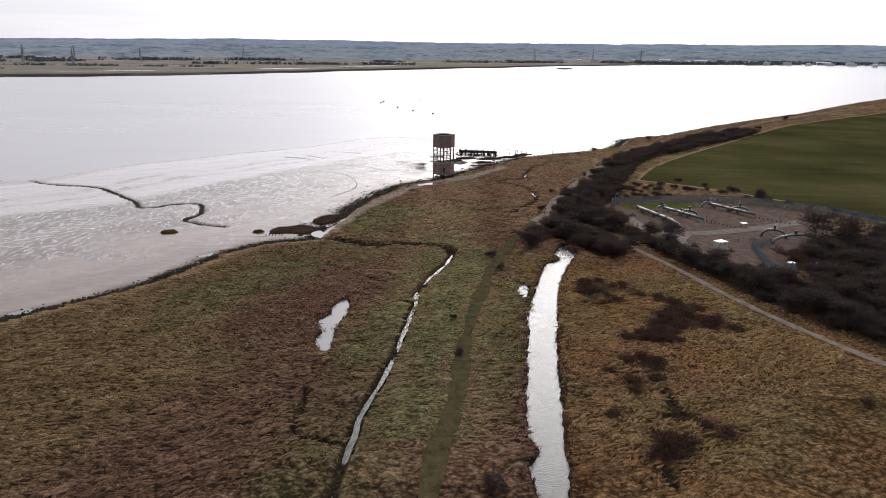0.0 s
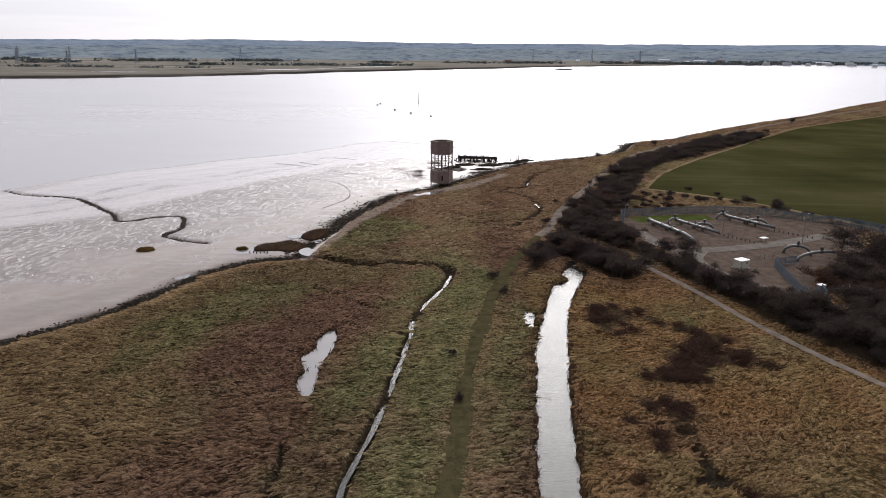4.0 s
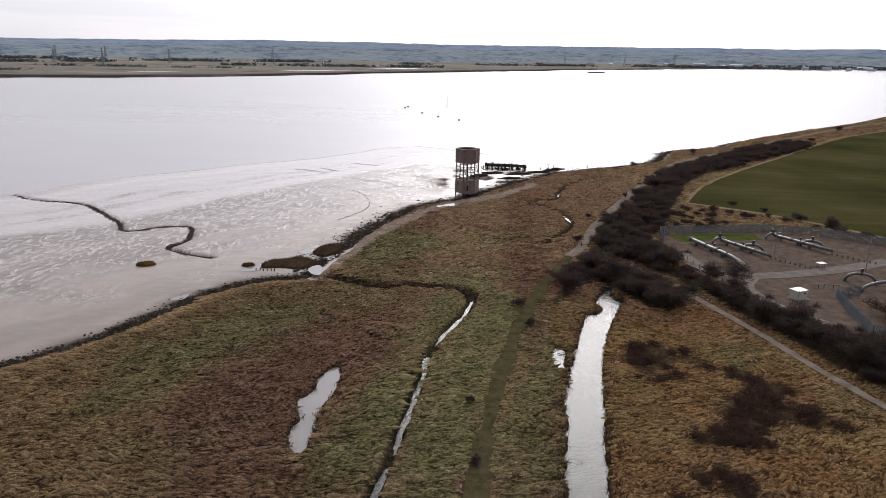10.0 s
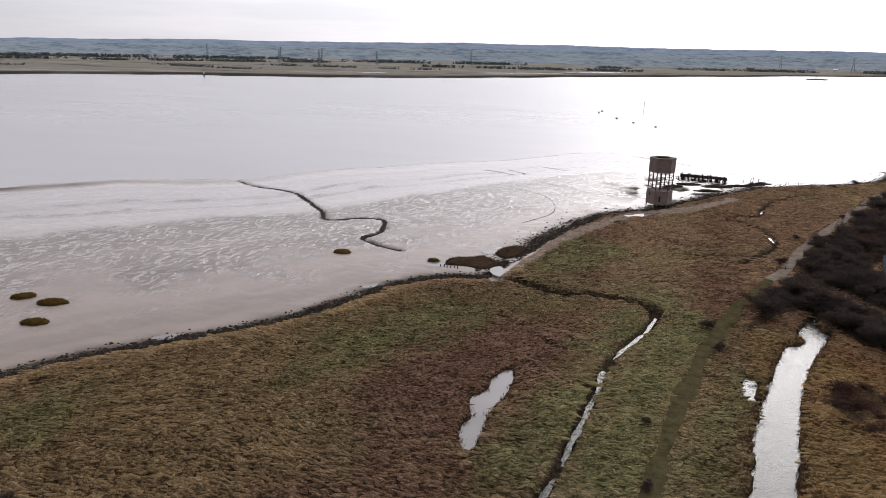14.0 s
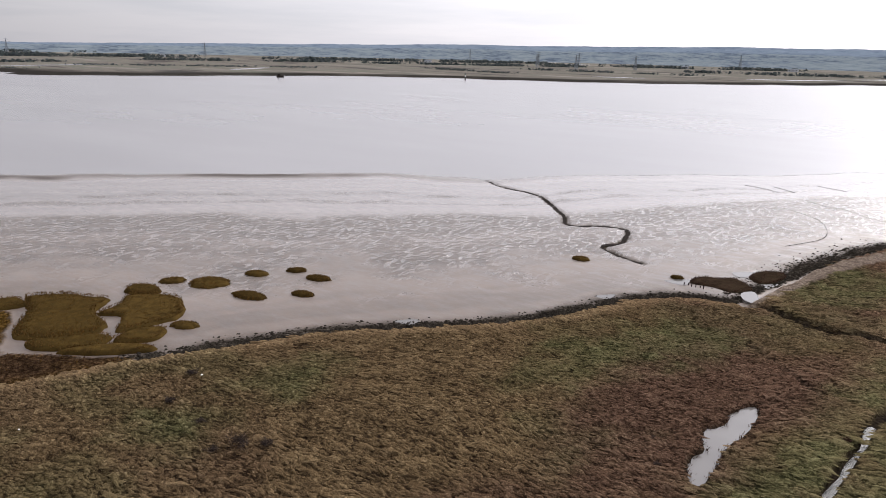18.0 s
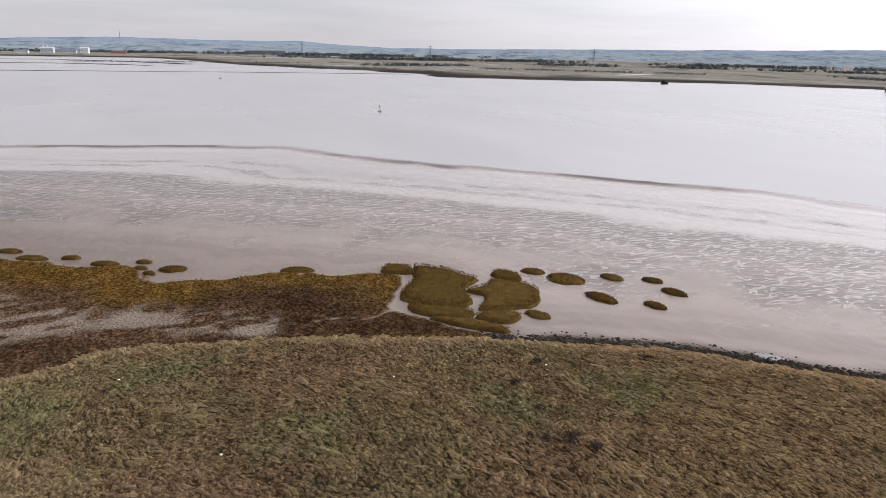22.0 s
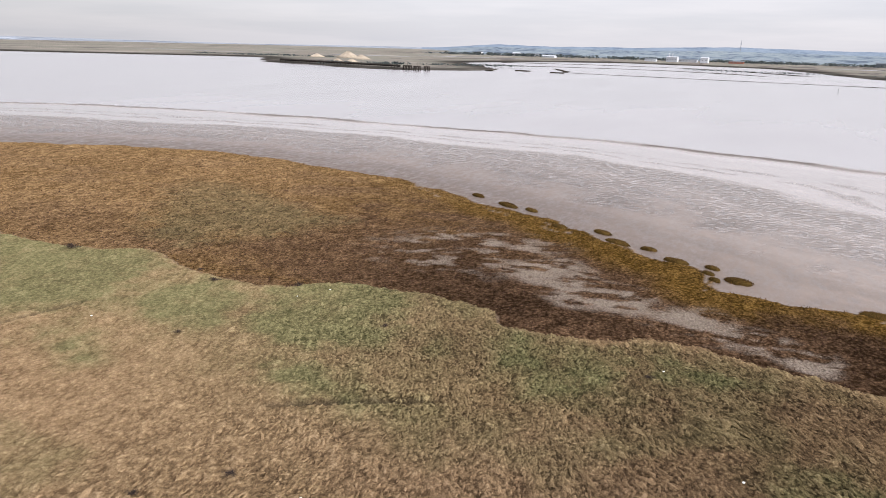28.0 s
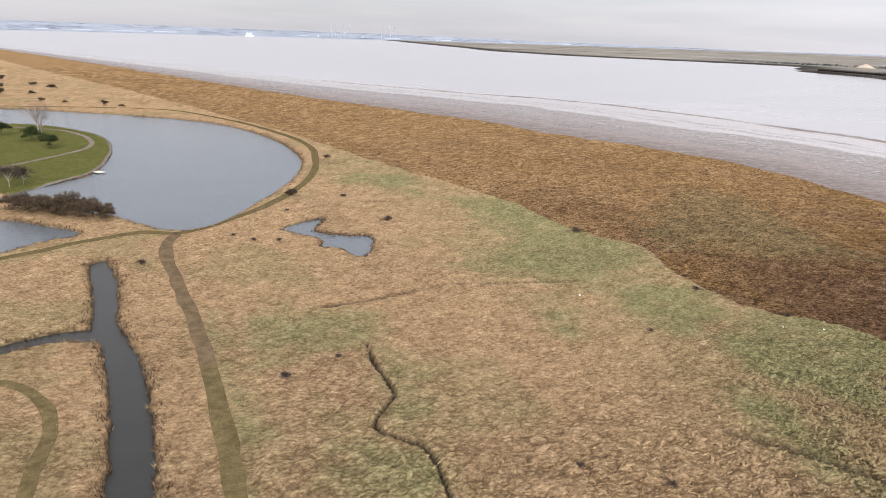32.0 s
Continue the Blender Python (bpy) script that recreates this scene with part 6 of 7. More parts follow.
def build_tower():
    R, turn = 4.45, 12
    ob = thing("radar_tower", -5.7, 250, height(-5.7, 250) - 0.3, "derelict brown hexagonal radar tower with open steel framing on the shore", "tower")
    corner = [(math.cos(radians(turn + 60 * k)) * (R - 0.35), math.sin(radians(turn + 60 * k)) * (R - 0.35)) for k in range(6)]
    part("upper_drum", wall_ring(R, 12.4, 17.2, 0.25, turn), RUSTY, ob, "brown panelled upper drum")
    part("upper_floor", prism(R - 0.3, 12.4, 12.6, 6, turn), RUSTY, ob)
    roof = wall_ring(R + 0.12, 17.15, 17.4, 1.6, turn)
    part("roof", roof, CONCRETE, ob, "pale roof slab with a hole in it")
    part("lower_drum", wall_ring(R, 1.5, 6.2, 0.25, turn), RUSTY, ob, "brown panelled lower drum")
    part("lower_floor", prism(R - 0.3, 1.4, 1.6, 6, turn), CONCRETE, ob)
    part("deck", prism(R - 0.28, 5.7, 5.85, 6, turn), CONCRETE, ob, "pale deck inside the lower drum")
    for k in range(6):
        x, y = corner[k]
        part("leg", tube([(x, y, -0.6), (x, y, 17.1)], 0.19, 6), STEEL, ob)
        x2, y2 = corner[(k + 1) % 6]
        for z0, z1 in ((6.2, 9.3), (9.3, 12.4)):
            part("brace", tube([(x, y, z0), (x2, y2, z1)], 0.05, 4), STEEL, ob)
            part("brace", tube([(x2, y2, z0), (x, y, z1)], 0.05, 4), STEEL, ob)
        for z in (7.3, 9.3, 11.0):
            part("rail", tube([(x, y, z), (x2, y2, z)], 0.1, 4), STEEL, ob)
    part("column", tube([(0, 0, -0.4), (0, 0, 12.5)], 0.3, 8), STEEL, ob)
    # dark panels set on the wall for the openings in the lower drum
    for ang, w, h, z in ((turn - 90 - 12, 1.2, 1.9, 2.5), (turn - 150 - 12, 0.8, 0.9, 4.3)):
        a = radians(ang)
        r = R * 0.866 + 0.02
        bm = box(w, 0.12, h, (0, 0, 0), 0, 0.02)
        bmesh.ops.transform(bm, matrix=pose(math.cos(a) * r, math.sin(a) * r, z, 0, 0, ang + 90), verts=bm.verts)
        part("window", bm, TIMBER, ob, "dark boarded opening")
    part("hoist_arm", join(tube([(R * 0.6, -R * 0.6, 9.4), (R * 0.95, -R * 0.35, 9.4)], 0.09, 5), tube([(R * 0.6, -R * 0.6, 8.2), (R * 0.6, -R * 0.6, 9.5)], 0.09, 5)), STEEL, ob)
    for x, y in corner:
        part("footing", box(1.1, 1.1, 1.0, (x, y, -0.8), 20, 0.06), CONCRETE, ob)


build_tower()


def build_wreck():
    """The stump of an old timber jetty with its piles."""
    g = random.Random(5)
    z0 = -1.6
    ob = thing("ruined_jetty", 10, 312, z0, "collapsed black timber jetty with leaning piles on the mud", "jetty")
    for k in range(7):
        x = -9 + k * 2.9
        part("pile", tube([(x, g.uniform(-2, 2), -0.6), (x + g.uniform(-.3, .3), g.uniform(-2, 2), g.uniform(2.2, 3.4))], 0.24, 7), TIMBER, ob)
        part("pile", tube([(x, 5 + g.uniform(-1, 1), -0.6), (x + g.uniform(-.3, .3), 5 + g.uniform(-1, 1), g.uniform(1.9, 2.6))], 0.24, 7), TIMBER, ob)
    for k in range(3):
        part("beam", tube([(-9.5, k * 2.4, 1.8 + 0.1 * k), (9.5, k * 2.4 + 0.5, 1.6)], 0.26, 5), TIMBER, ob)
    sag = [0.9 * math.sin(k * 0.35) + 0.5 * math.sin(k * 0.9 + 1) for k in range(40)]
    for k in range(34):
        if g.random() < 0.3:
            continue
        bm = box(0.5, 5.4 + g.uniform(-2.4, 1.4), 0.22, (0, 0, 0), 0, 0.02)
        bmesh.ops.transform(bm, matrix=pose(-9 + k * 0.55, 2.5 + g.uniform(-1, 1), 1.9 + 0.35 * sag[k] + g.uniform(-.3, .3) - 0.02 * k, g.uniform(-14, 14), g.uniform(-10, 10), g.uniform(-12, 12)), verts=bm.verts)
        part("plank", bm, TIMBER, ob)
    for k in range(40):
        if g.random() < 0.3:
            continue
        bm = box(0.46, 0.2, g.uniform(0.8, 2.4) + 0.3 * sag[k], (0, 0, 0), 0, 0.02)
        bmesh.ops.transform(bm, matrix=pose(-9.3 + 0.47 * k, -0.8 + g.uniform(-.6, .6), g.uniform(-0.4, 0.1), g.uniform(-16, 16), g.uniform(-12, 12), g.uniform(-8, 8)), verts=bm.verts)
        part("side_plank", bm, TIMBER, ob)
    for k in range(9):
        x, y = g.uniform(-10, 12), g.uniform(-5, 6)
        part("fallen_beam", tube([(x, y, g.uniform(-0.2, 0.6)), (x + g.uniform(-3.5, 3.5), y + g.uniform(-2, 2), g.uniform(0.2, 2.6))], 0.2, 5), TIMBER, ob)
    for k in range(5):
        part("boulder", box(2.2, 1.2, 0.8, (-6 + 3 * k, -3 - g.uniform(0, 2), -0.3), g.uniform(0, 90), 0.2), ROCK, ob)
    for x, y, rx, ry in ((4, 300, 4.5, 1.8), (16, 299, 6, 1.6), (24, 305, 5, 1.4), (30, 310, 4, 1.2), (-2, 292, 3.5, 1.4), (12, 287, 5, 1.2), (34, 316, 3, 1.0)):
        bm = bmesh.new()
        bmesh.ops.create_icosphere(bm, subdivisions=3, radius=1)
        for v in bm.verts:
            n = noise.noise(v.co * 1.9 + Vector((x, y, 0)))
            v.co = Vector((v.co.x * rx * (1 + 0.5 * n), v.co.y * ry * (1 + 0.5 * n), v.co.z * 0.75 * (1 + 0.9 * n)))
        m = tagged(part("weedy_mound", bm, ROCK), "low mound of dark weed and rubble on the mud", "mound", "mounds by the jetty")
        m.matrix_world = pose(x, y, height(x, y), 0, 0, 15)
    for x, y, h in ((0, 311, 2.2), (1.2, 313, 2.6), (2.0, 312, 1.8), (26, 315, 1.6), (29, 317, 2.6), (30, 319, 2.9), (32, 318, 2.3), (35, 321, 1.4), (41, 319, 1.2), (43, 320, 2.0),
                    (44, 320, 1.4), (48, 321, 2.4), (22, 296, 1.0), (24, 298, 1.3), (-15, 228, 1.2), (-18, 222, 0.9)):
        p = thing("mooring_post", x, y, height(x, y) - 0.3, "old dark timber post standing in the mud", "post", "posts by the jetty")
        part("shaft", tube([(0, 0, -0.3), (g.uniform(-.15, .15), g.uniform(-.15, .15), h)], [0.16, 0.12], 6), TIMBER, p)
    for k in range(6):
        x, y = -52.5 + k * 0.9, 152.6 + 0.3 * math.sin(k * 2)
        p = thing("mooring_post", x, y, height(x, y) - 0.2, "short dark timber post at the creek mouth", "post", "posts by the creek")
        part("shaft", tube([(0, 0, -0.3), (0.05, 0, g.uniform(0.6, 1.1))], [0.14, 0.11], 6), TIMBER, p)


build_wreck()


# ---- the pipeline compound ----
def pipe_run(x0, y0, x1, y1, radius, z, label, dip=True, mat=None):
    """A fat surface pipe on saddles whose far end bends down into the gravel."""
    mat = mat or PIPE
    length = math.hypot(x1 - x0, y1 - y0)
    ob = thing("pipeline", x0, y0, 0.1, label, "pipe", "pipes in the compound", math.degrees(math.atan2(y1 - y0, x1 - x0)))
    pts = [(0, 0, z), (length * 0.72, 0, z)]
    if dip:
        pts += [(length * 0.8, 0, z - 0.05), (length * 0.88, 0, z - 0.35), (length * 0.95, 0, z - 0.85), (length, 0, -0.3)]
    else:
        pts += [(length, 0, z)]
    part("barrel", tube(pts, radius, 14), mat, ob, soft=True)
    part("end_cap", tube([(-0.35, 0, z), (0.25, 0, z)], radius * 1.25, 14), PIPE_DARK, ob, "dark closure door")
    for f in (0.3, 0.52, 0.7):
        part("flange", tube([(length * f - 0.12, 0, z), (length * f + 0.12, 0, z)], radius * 1.3, 14), PIPE_DARK, ob)
    for f in (0.1, 0.4, 0.62):
        part("saddle", box(0.5, radius * 2.2, z - radius * 0.6, (length * f, 0, 0), 0, 0.04), CONCRETE, ob, "concrete saddle")
    part("valve", join(tube([(length * 0.45, 0, z), (length * 0.45, 0, z + radius + 0.7)], 0.12, 6), box(0.5, 0.5, 0.35, (length * 0.45, 0, z + radius + 0.5), 0, 0.05)), PIPE_DARK, ob, "dark valve actuator")
    return ob


def build_compound():
    pipe_run(58.5, 188, 65.5, 167.5, 0.52, 1.15, "long grey pig-launcher pipe on concrete saddles")
    pipe_run(60.2, 188, 67, 168, 0.2, 0.6, "thin grey bypass pipe beside the launcher")
    pipe_run(67, 188.5, 74.5, 174.5, 0.42, 1.1, "grey pipe with dark valves on saddles", False)
    pipe_run(84, 195.5, 93, 181, 0.42, 1.2, "grey pipe with dark valves on saddles", False)
    for x, y, a, r, hgt in ((66.5, 189.5, 20, 2.2, 1.5), (73, 182.5, -20, 2.6, 1.7), (83.5, 196.5, 20, 2.2, 1.6), (91, 188.5, -20, 2.8, 1.8), (88.5, 157.5, -20, 3.2, 2.3), (92, 152.5, 15, 7.0, 2.2)):
        ob = thing("pipe_bend", x, y, 0.1, "arched grey pipe bend that dips into the gravel", "pipe", "pipes in the compound", a)
        arc = [(-r, 0, -0.3)] + [(-r * math.cos(math.pi * k / 8), 0, hgt * math.sin(math.pi * k / 8) ** 0.8) for k in range(1, 8)] + [(r, 0, -0.3)]
        part("barrel", tube(arc, 0.36, 12), PIPE, ob, soft=True)
        part("flange", tube([(-0.15, 0, hgt), (0.15, 0, hgt)], 0.52, 12), PIPE_DARK, ob)
        part("valve", box(0.6, 0.6, 0.9, (0, 0, hgt + 0.3), 0, 0.06), PIPE_DARK, ob)
    # hut
    hut = thing("plant_hut", 69, 144.5, 0.1, "small cream steel hut with a white flat roof on a slab", "hut", "", 28)
    part("slab", box(5.0, 4.0, 0.18, (0.2, -0.1, 0), 0, 0.03), CONCRETE, hut)
    hut.scale = (0.78, 0.78, 0.78)
    part("wall", box(3.6, 2.8, 2.5, (0, 0, 0.18), 0, 0.03), CREAM, hut)
    part("roof", box(3.9, 3.1, 0.14, (0, 0, 2.68), 0, 0.03), WHITE, hut, "white flat roof")
    door = part("door", box(0.9, 0.06, 2.0, (-0.6, -1.42, 0.2), 0, 0.01), CREAM, hut)
    part("handle", box(0.12, 0.06, 0.05, (-0.28, -1.47, 1.2)), PIPE_DARK, door)
    part("vent", box(0.7, 0.05, 0.4, (0.8, -1.42, 1.7), 0, 0.01), PIPE_DARK, hut)
    part("stay", tube([(-1.9, -1.6, 0), (-1.9, -1.6, 3.2)], 0.05, 5), PIPE_DARK, hut)
    # lamps
    for x, y, h in ((76.5, 177, 6.5), (92, 162.5, 9.5), (51.5, 190.5, 5.0)):
        lamp_ob = thing("lamp_post", x, y, 0.1, "slim grey steel lamp column in the compound", "lamp", "lamps in the compound")
        part("pole", tube([(0, 0, -0.2), (0, 0, h)], [0.1, 0.06], 8), GREY_STEEL, lamp_ob)
        part("arm", tube([(0, 0, h - 0.05), (0.5, 0.1, h + 0.05)], 0.04, 5), GREY_STEEL, lamp_ob)
        part("head", box(0.5, 0.25, 0.14, (0.65, 0.12, h), 0, 0.03), GREY_STEEL, lamp_ob)
    # kerb of bollards
    g = random.Random(3)
    bol = thing("bollard", 0, 0, 0, "short grey concrete bollard on the gravel", "bollard", "bollards in the compound")
    part("post", box(0.28, 0.28, 0.75, (0, 0, -0.1), 0, 0.04), CONCRETE, bol)
    spots = [(75.2 + 0.78 * k, 175.5 - 1.05 * k) for k in range(9)] + [(93 + 0.9 * k, 181 - 0.95 * k) for k in range(9)]
    bol.matrix_world = pose(*spots[0], 0.1)
    for x, y in spots[1:]:
        copy_thing(bol, pose(x, y, 0.1, 0, 0, g.uniform(0, 20)))
    kit = thing("instrument_stand", 84.5, 168.5, 0.1, "steel instrument stand with a pale canopy", "stand")
    part("canopy", box(2.0, 1.5, 0.08, (0, 0, 1.3), 20, 0.02), WHITE, kit)
    for dx, dy in ((-0.7, -0.5), (0.7, -0.5), (0.7, 0.5), (-0.7, 0.5)):
        part("leg", tube([(dx, dy, -0.1), (dx, dy, 1.3)], 0.05, 5), PIPE_DARK, kit)
    for x, y in ((77.5, 152.5), (80.5, 152)):
        frame_ob = thing("pipe_stand", x, y, 0.1, "dark steel pipe stand on the gravel", "stand", "stands in the compound")
        for dx in (-0.6, 0.6):
            part("leg", tube([(dx, 0, -0.1), (dx, 0, 1.1)], 0.07, 5), PIPE_DARK, frame_ob)
        part("bar", tube([(-0.75, 0, 1.05), (0.75, 0, 1.05)], 0.09, 6), PIPE_DARK, frame_ob)
    cab = thing("equipment_cabinet", 79.5, 127.5, height(79.5, 127.5), "grey equipment cabinet with a pale top beside the fence", "cabinet")
    part("body", box(1.4, 1.0, 1.7, (0, 0, -0.1), 15, 0.03), GREY_STEEL, cab)
    part("top", box(1.6, 1.2, 0.1, (0, 0, 1.6), 15, 0.02), WHITE, cab)
    for x, y in ((83, 125.5), (85, 126.5), (77, 121)):
        mk = thing("marker_post", x, y, height(x, y), "thin white marker post in grass", "post", "marker posts")
        part("shaft", tube([(0, 0, -0.3), (0, 0, 2.2)], 0.07, 6), WHITE, mk)


def fence(points, tall, mat, label, gap=2.6, pale=0.26, railed=True):
    """A steel fence: posts, rails and pales."""
    x0, y0 = points[0]
    ob = thing("security_fence", x0, y0, 0.0, label, "fence", "fences of the compound")
    bar = None
    for (ax, ay), (bx, by) in zip(points[:-1], points[1:]):
        n = max(1, round(math.hypot(bx - ax, by - ay) / gap))
        dx, dy = (bx - ax) / n, (by - ay) / n
        turn = math.degrees(math.atan2(dy, dx))
        seg = math.hypot(dx, dy)
        for k in range(n + 1):
            if k < n or (bx, by) == points[-1]:
                part("post", box(0.12, 0.12, tall + 0.1, (ax - x0 + dx * k, ay - y0 + dy * k, -0.2), turn, 0.01), mat, ob)
        for k in range(n):
            cx, cy = ax - x0 + dx * (k + 0.5), ay - y0 + dy * (k + 0.5)
            if pale:
                for s in np.arange(-seg / 2 + pale / 2, seg / 2, pale):
                    if bar is None:
                        stick = part("pale", box(0.15, 0.03, tall - 0.1), mat, ob)
                        bar = stick.data
                    else:
                        stick = new("pale", bar)
                        stick.parent = ob
                    stick.matrix_local = pose(cx + math.cos(radians(turn)) * s, cy + math.sin(radians(turn)) * s, 0.05, 0, 0, turn)
            if railed:
                for z in (0.4, tall - 0.5):
                    part("rail", box(seg, 0.05, 0.07, (cx, cy, z), turn), mat, ob)


build_compound()
PALISADE = "blue-grey steel palisade security fence"
fence([(50.5, 187.5), (51.8, 196.5), (84, 203.7), (99, 201.2), (121, 186.5)], 2.7, FENCE_BLUE, PALISADE)
fence([(121, 186.5), (131, 172)], 2.7, FENCE_BLUE, PALISADE)
fence([(84, 148.5), (78, 146.5), (76, 136), (74.5, 125)], 2.4, FENCE_BLUE, PALISADE, 2.6, 0.3)
fence([(74.5, 125), (78.5, 123), (79.5, 127)], 2.4, FENCE_BLUE, PALISADE, 2.6, 0.3)
fence([(51.2, 176), (53.6, 163.5), (57, 151), (62, 138), (70, 124.5)], 1.5, PIPE_DARK, "low dark post and rail fence", 3.0, 0, True)
fence([(25.5, 180.5), (29.5, 181.5)], 1.1, TIMBER, "short weathered timber rail beside the track", 2.0, 0, True)


# ---- the moat and its lawn ----
def tree(x, y, tall, spread, label, category, bark, mat, seed, twigs=2600, wide=0.05, long=1.3):
    ob = thing("tree", x, y, height(x, y) - 0.1, label, category)
    part("trunk", stem(seed, tall, tall * 0.02, spread, 9), bark, ob)
    V, F = twig_crown(seed, 26, twigs, spread, tall * 0.3, tall, long, wide)
    mesh_object("crown", V, F, mat, ob)


tree(45, -364, 16, 7.5, "tall bare tree with pale trunk on the lawn", "tree", PALE_BARK, PALE_TWIGS, 51, 2200, 0.016, 1.2)
tree(42, -352, 13, 5.5, "slender bare tree with pale trunk on the lawn", "tree", PALE_BARK, PALE_TWIGS, 52, 1700, 0.016, 1.1)
tree(45, -342, 5.5, 4.0, "round dark evergreen tree on the lawn", "tree", BARK, EVERGREEN, 53, 4500, 0.2, 0.35)
tree(36.5, -321, 5.2, 3.8, "round dark evergreen tree on the lawn", "tree", BARK, EVERGREEN, 54, 4500, 0.2, 0.35)
tree(40, -245, 7, 3.2, "small bare birch with reddish twigs", "tree", PALE_BARK, TWIGS, 55, 1800, 0.05, 0.9)
tree(36.5, -248, 5.5, 2.4, "small bare birch with reddish twigs", "tree", PALE_BARK, TWIGS, 56, 1500, 0.05, 0.8)
tree(59, -362, 6, 3.5, "dark evergreen tree on the lawn", "tree", BARK, EVERGREEN, 57, 4200, 0.2, 0.35)
tree(99, 156, 9, 4.5, "bare grey tree beside the compound", "tree", BARK, TWIGS, 58, 2600, 0.045, 1.2)
tree(104, 150, 8, 4.5, "bare grey tree beside the compound", "tree", BARK, TWIGS, 59, 2600, 0.045, 1.2)
tree(58, 151, 5.5, 3.4, "bare spreading tree by the compound fence", "tree", BARK, TWIGS, 60, 2200, 0.04, 1.1)
HEDGE = bush("moat_hedge_bush", 61, "dense brown leafless bush on the moat bank", "bush", "bushes on the moat bank", 3.0, 3.8, 5200, HEDGE_TWIGS, long=0.32, wide=0.09, low=0.1)
for x, y, s in ((32, -212, 1.2), (28.5, -209, 1.3), (25, -206.5, 1.5), (21.5, -204, 1.45), (18, -201.5, 1.35), (14.5, -199.5, 1.2), (11.5, -197.5, 0.9), (35, -216, 0.9), (-40, -212, 0.5)):
    plant_at(HEDGE, x, y, s, x * 41 % 360)
for x, y, s in ((98, -622, 0.8), (78, -638, 1.0), (62, -606, 0.9), (59, -512, 0.7), (22, -486, 0.7), (12, -475, 0.6), (120, -650, 1.1), (110, -700, 1.2), (136, -760, 1.2), (90, -570, 0.9), (70, -560, 0.7), (100, -540, 0.8), (45, -500, 0.5)):
    plant_at(HEDGE, x, y, s, x * 29 % 360)


def build_moat_edge():
    g = random.Random(8)
    pier = thing("landing_stage", 16, -265, -0.45, "small pale concrete landing stage at the lawn's edge", "landing stage", "", 35)
    part("deck", box(2.4, 3.4, 0.25, (0, 0, 0.1), 0, 0.05), CREAM, pier)
    for dx, dy in ((-1.2, -1.7), (1.2, -1.7), (1.2, 1.7), (-1.2, 1.7)):
        part("pile", tube([(dx, dy, -1.2), (dx, dy, 0.15)], 0.14, 6), CONCRETE, pier)
    for name, line, label in (("moat_kerb", [(37, -238), (28, -250), (18, -266), (13.8, -300), (14.3, -325), (17, -344), (25, -366), (46, -395)], "pale stone edging round the lawn"),
                              ("moat_revetment", [(36, -231), (42, -228), (52, -224)], "pale stone revetment on the moat bank")):
        ribbon(name, line, 0.45 if name == "moat_kerb" else 2.2, CONCRETE, label, "kerb", 0.25, None, 5, 0.3)
    for x, y in ((8.5, -117.5), (9.3, -119.2)):
        st = thing("sluice_block", x, y, height(x, y), "small pale concrete sluice block by the channel", "block", "sluice blocks")
        part("block", box(1.0, 0.8, 1.2, (0, 0, -0.4), 20, 0.08), CONCRETE, st)
    for k in range(11):
        x, y = g.uniform(-112, -20), g.uniform(-130, 60)
        if height(x, y) < -0.3:
            continue
        st = new("stone", STONE_MESH)
        st.matrix_world = pose(x, y, height(x, y) + 0.25, 0, 0, g.uniform(0, 360)) @ Matrix.Scale(g.uniform(0.3, 0.5), 4)
        tagged(st, "small pale stone lying in marsh grass", "stone", "stones in the marsh")


STONE_MESH = rock_mesh(4, WHITE)
build_moat_edge()


def build_reeds():
    """Pale reeds along the channel and moat edges."""
    g = np.random.default_rng(33)
    xs, ys = [], []
    for poly, out, n in ((CANAL, 1.4, 9000), (MOAT, 2.2, 5000), (MOAT_ARM, 1.6, 1500), (POND, 0.5, 220), (MARSH_POOL, 0.7, 600)):
        p = np.vstack([poly, poly[:1]])
        seg = np.linalg.norm(np.diff(p, axis=0), axis=1)
        t = np.interp(g.uniform(0, seg.sum(), n), np.concatenate([[0], np.cumsum(seg)]), np.arange(len(p)))
        i = np.minimum(t.astype(int), len(p) - 2)
        q = p[i] + (p[i + 1] - p[i]) * (t - i)[:, None] + g.normal(0, out * 0.6, (n, 2))
        xs.append(q[:, 0])
        ys.append(q[:, 1])
    x, y = np.concatenate(xs), np.concatenate(ys)
    z, cov = sample(x, y)
    ok = (z > -0.75) & (cov["land"] > 0.5) & ~inside(x, y, ISLAND_LAWN) & (depth_in(x, y, CANAL, 6) < 0.25)
    for k, (sel, mat, nm, lb) in enumerate(((ok & (g.uniform(0, 1, len(x)) < 0.5) & (y < 0), REED, "reeds", "pale dry reeds fringing the water"), (ok & (g.uniform(0, 1, len(x)) < 0.7), BRAMBLE, "bank_plants", "dark dead plants along the water's edge"))):
        tufts(nm, x[sel], y[sel], z[sel], g.uniform(0.5, 1.0, int(sel.sum())), 5, mat, g, lb, "reeds", (), 0.25, 0.16)


build_reeds()


# ---- the far bank and the horizon ----
SKYLINE = [(-60, 14), (-30, 14), (-16, 12), (2, 10), (8, 11), (18, 11), (25, 8), (33, 6), (37, 6), (46, 2.5), (53, 0), (60, -2), (67, -5), (74, -6), (78, -2), (81.5, 2), (87, 1), (94, 3),
           (98, 0), (103, -2), (108, -4), (112, -2), (114, -5), (116, -8.5), (118, -10.5), (121, -10.5), (132, -12), (148, -9), (156, -6), (165, -5), (178, -3), (189, -2), (205, -1), (230, 0)]


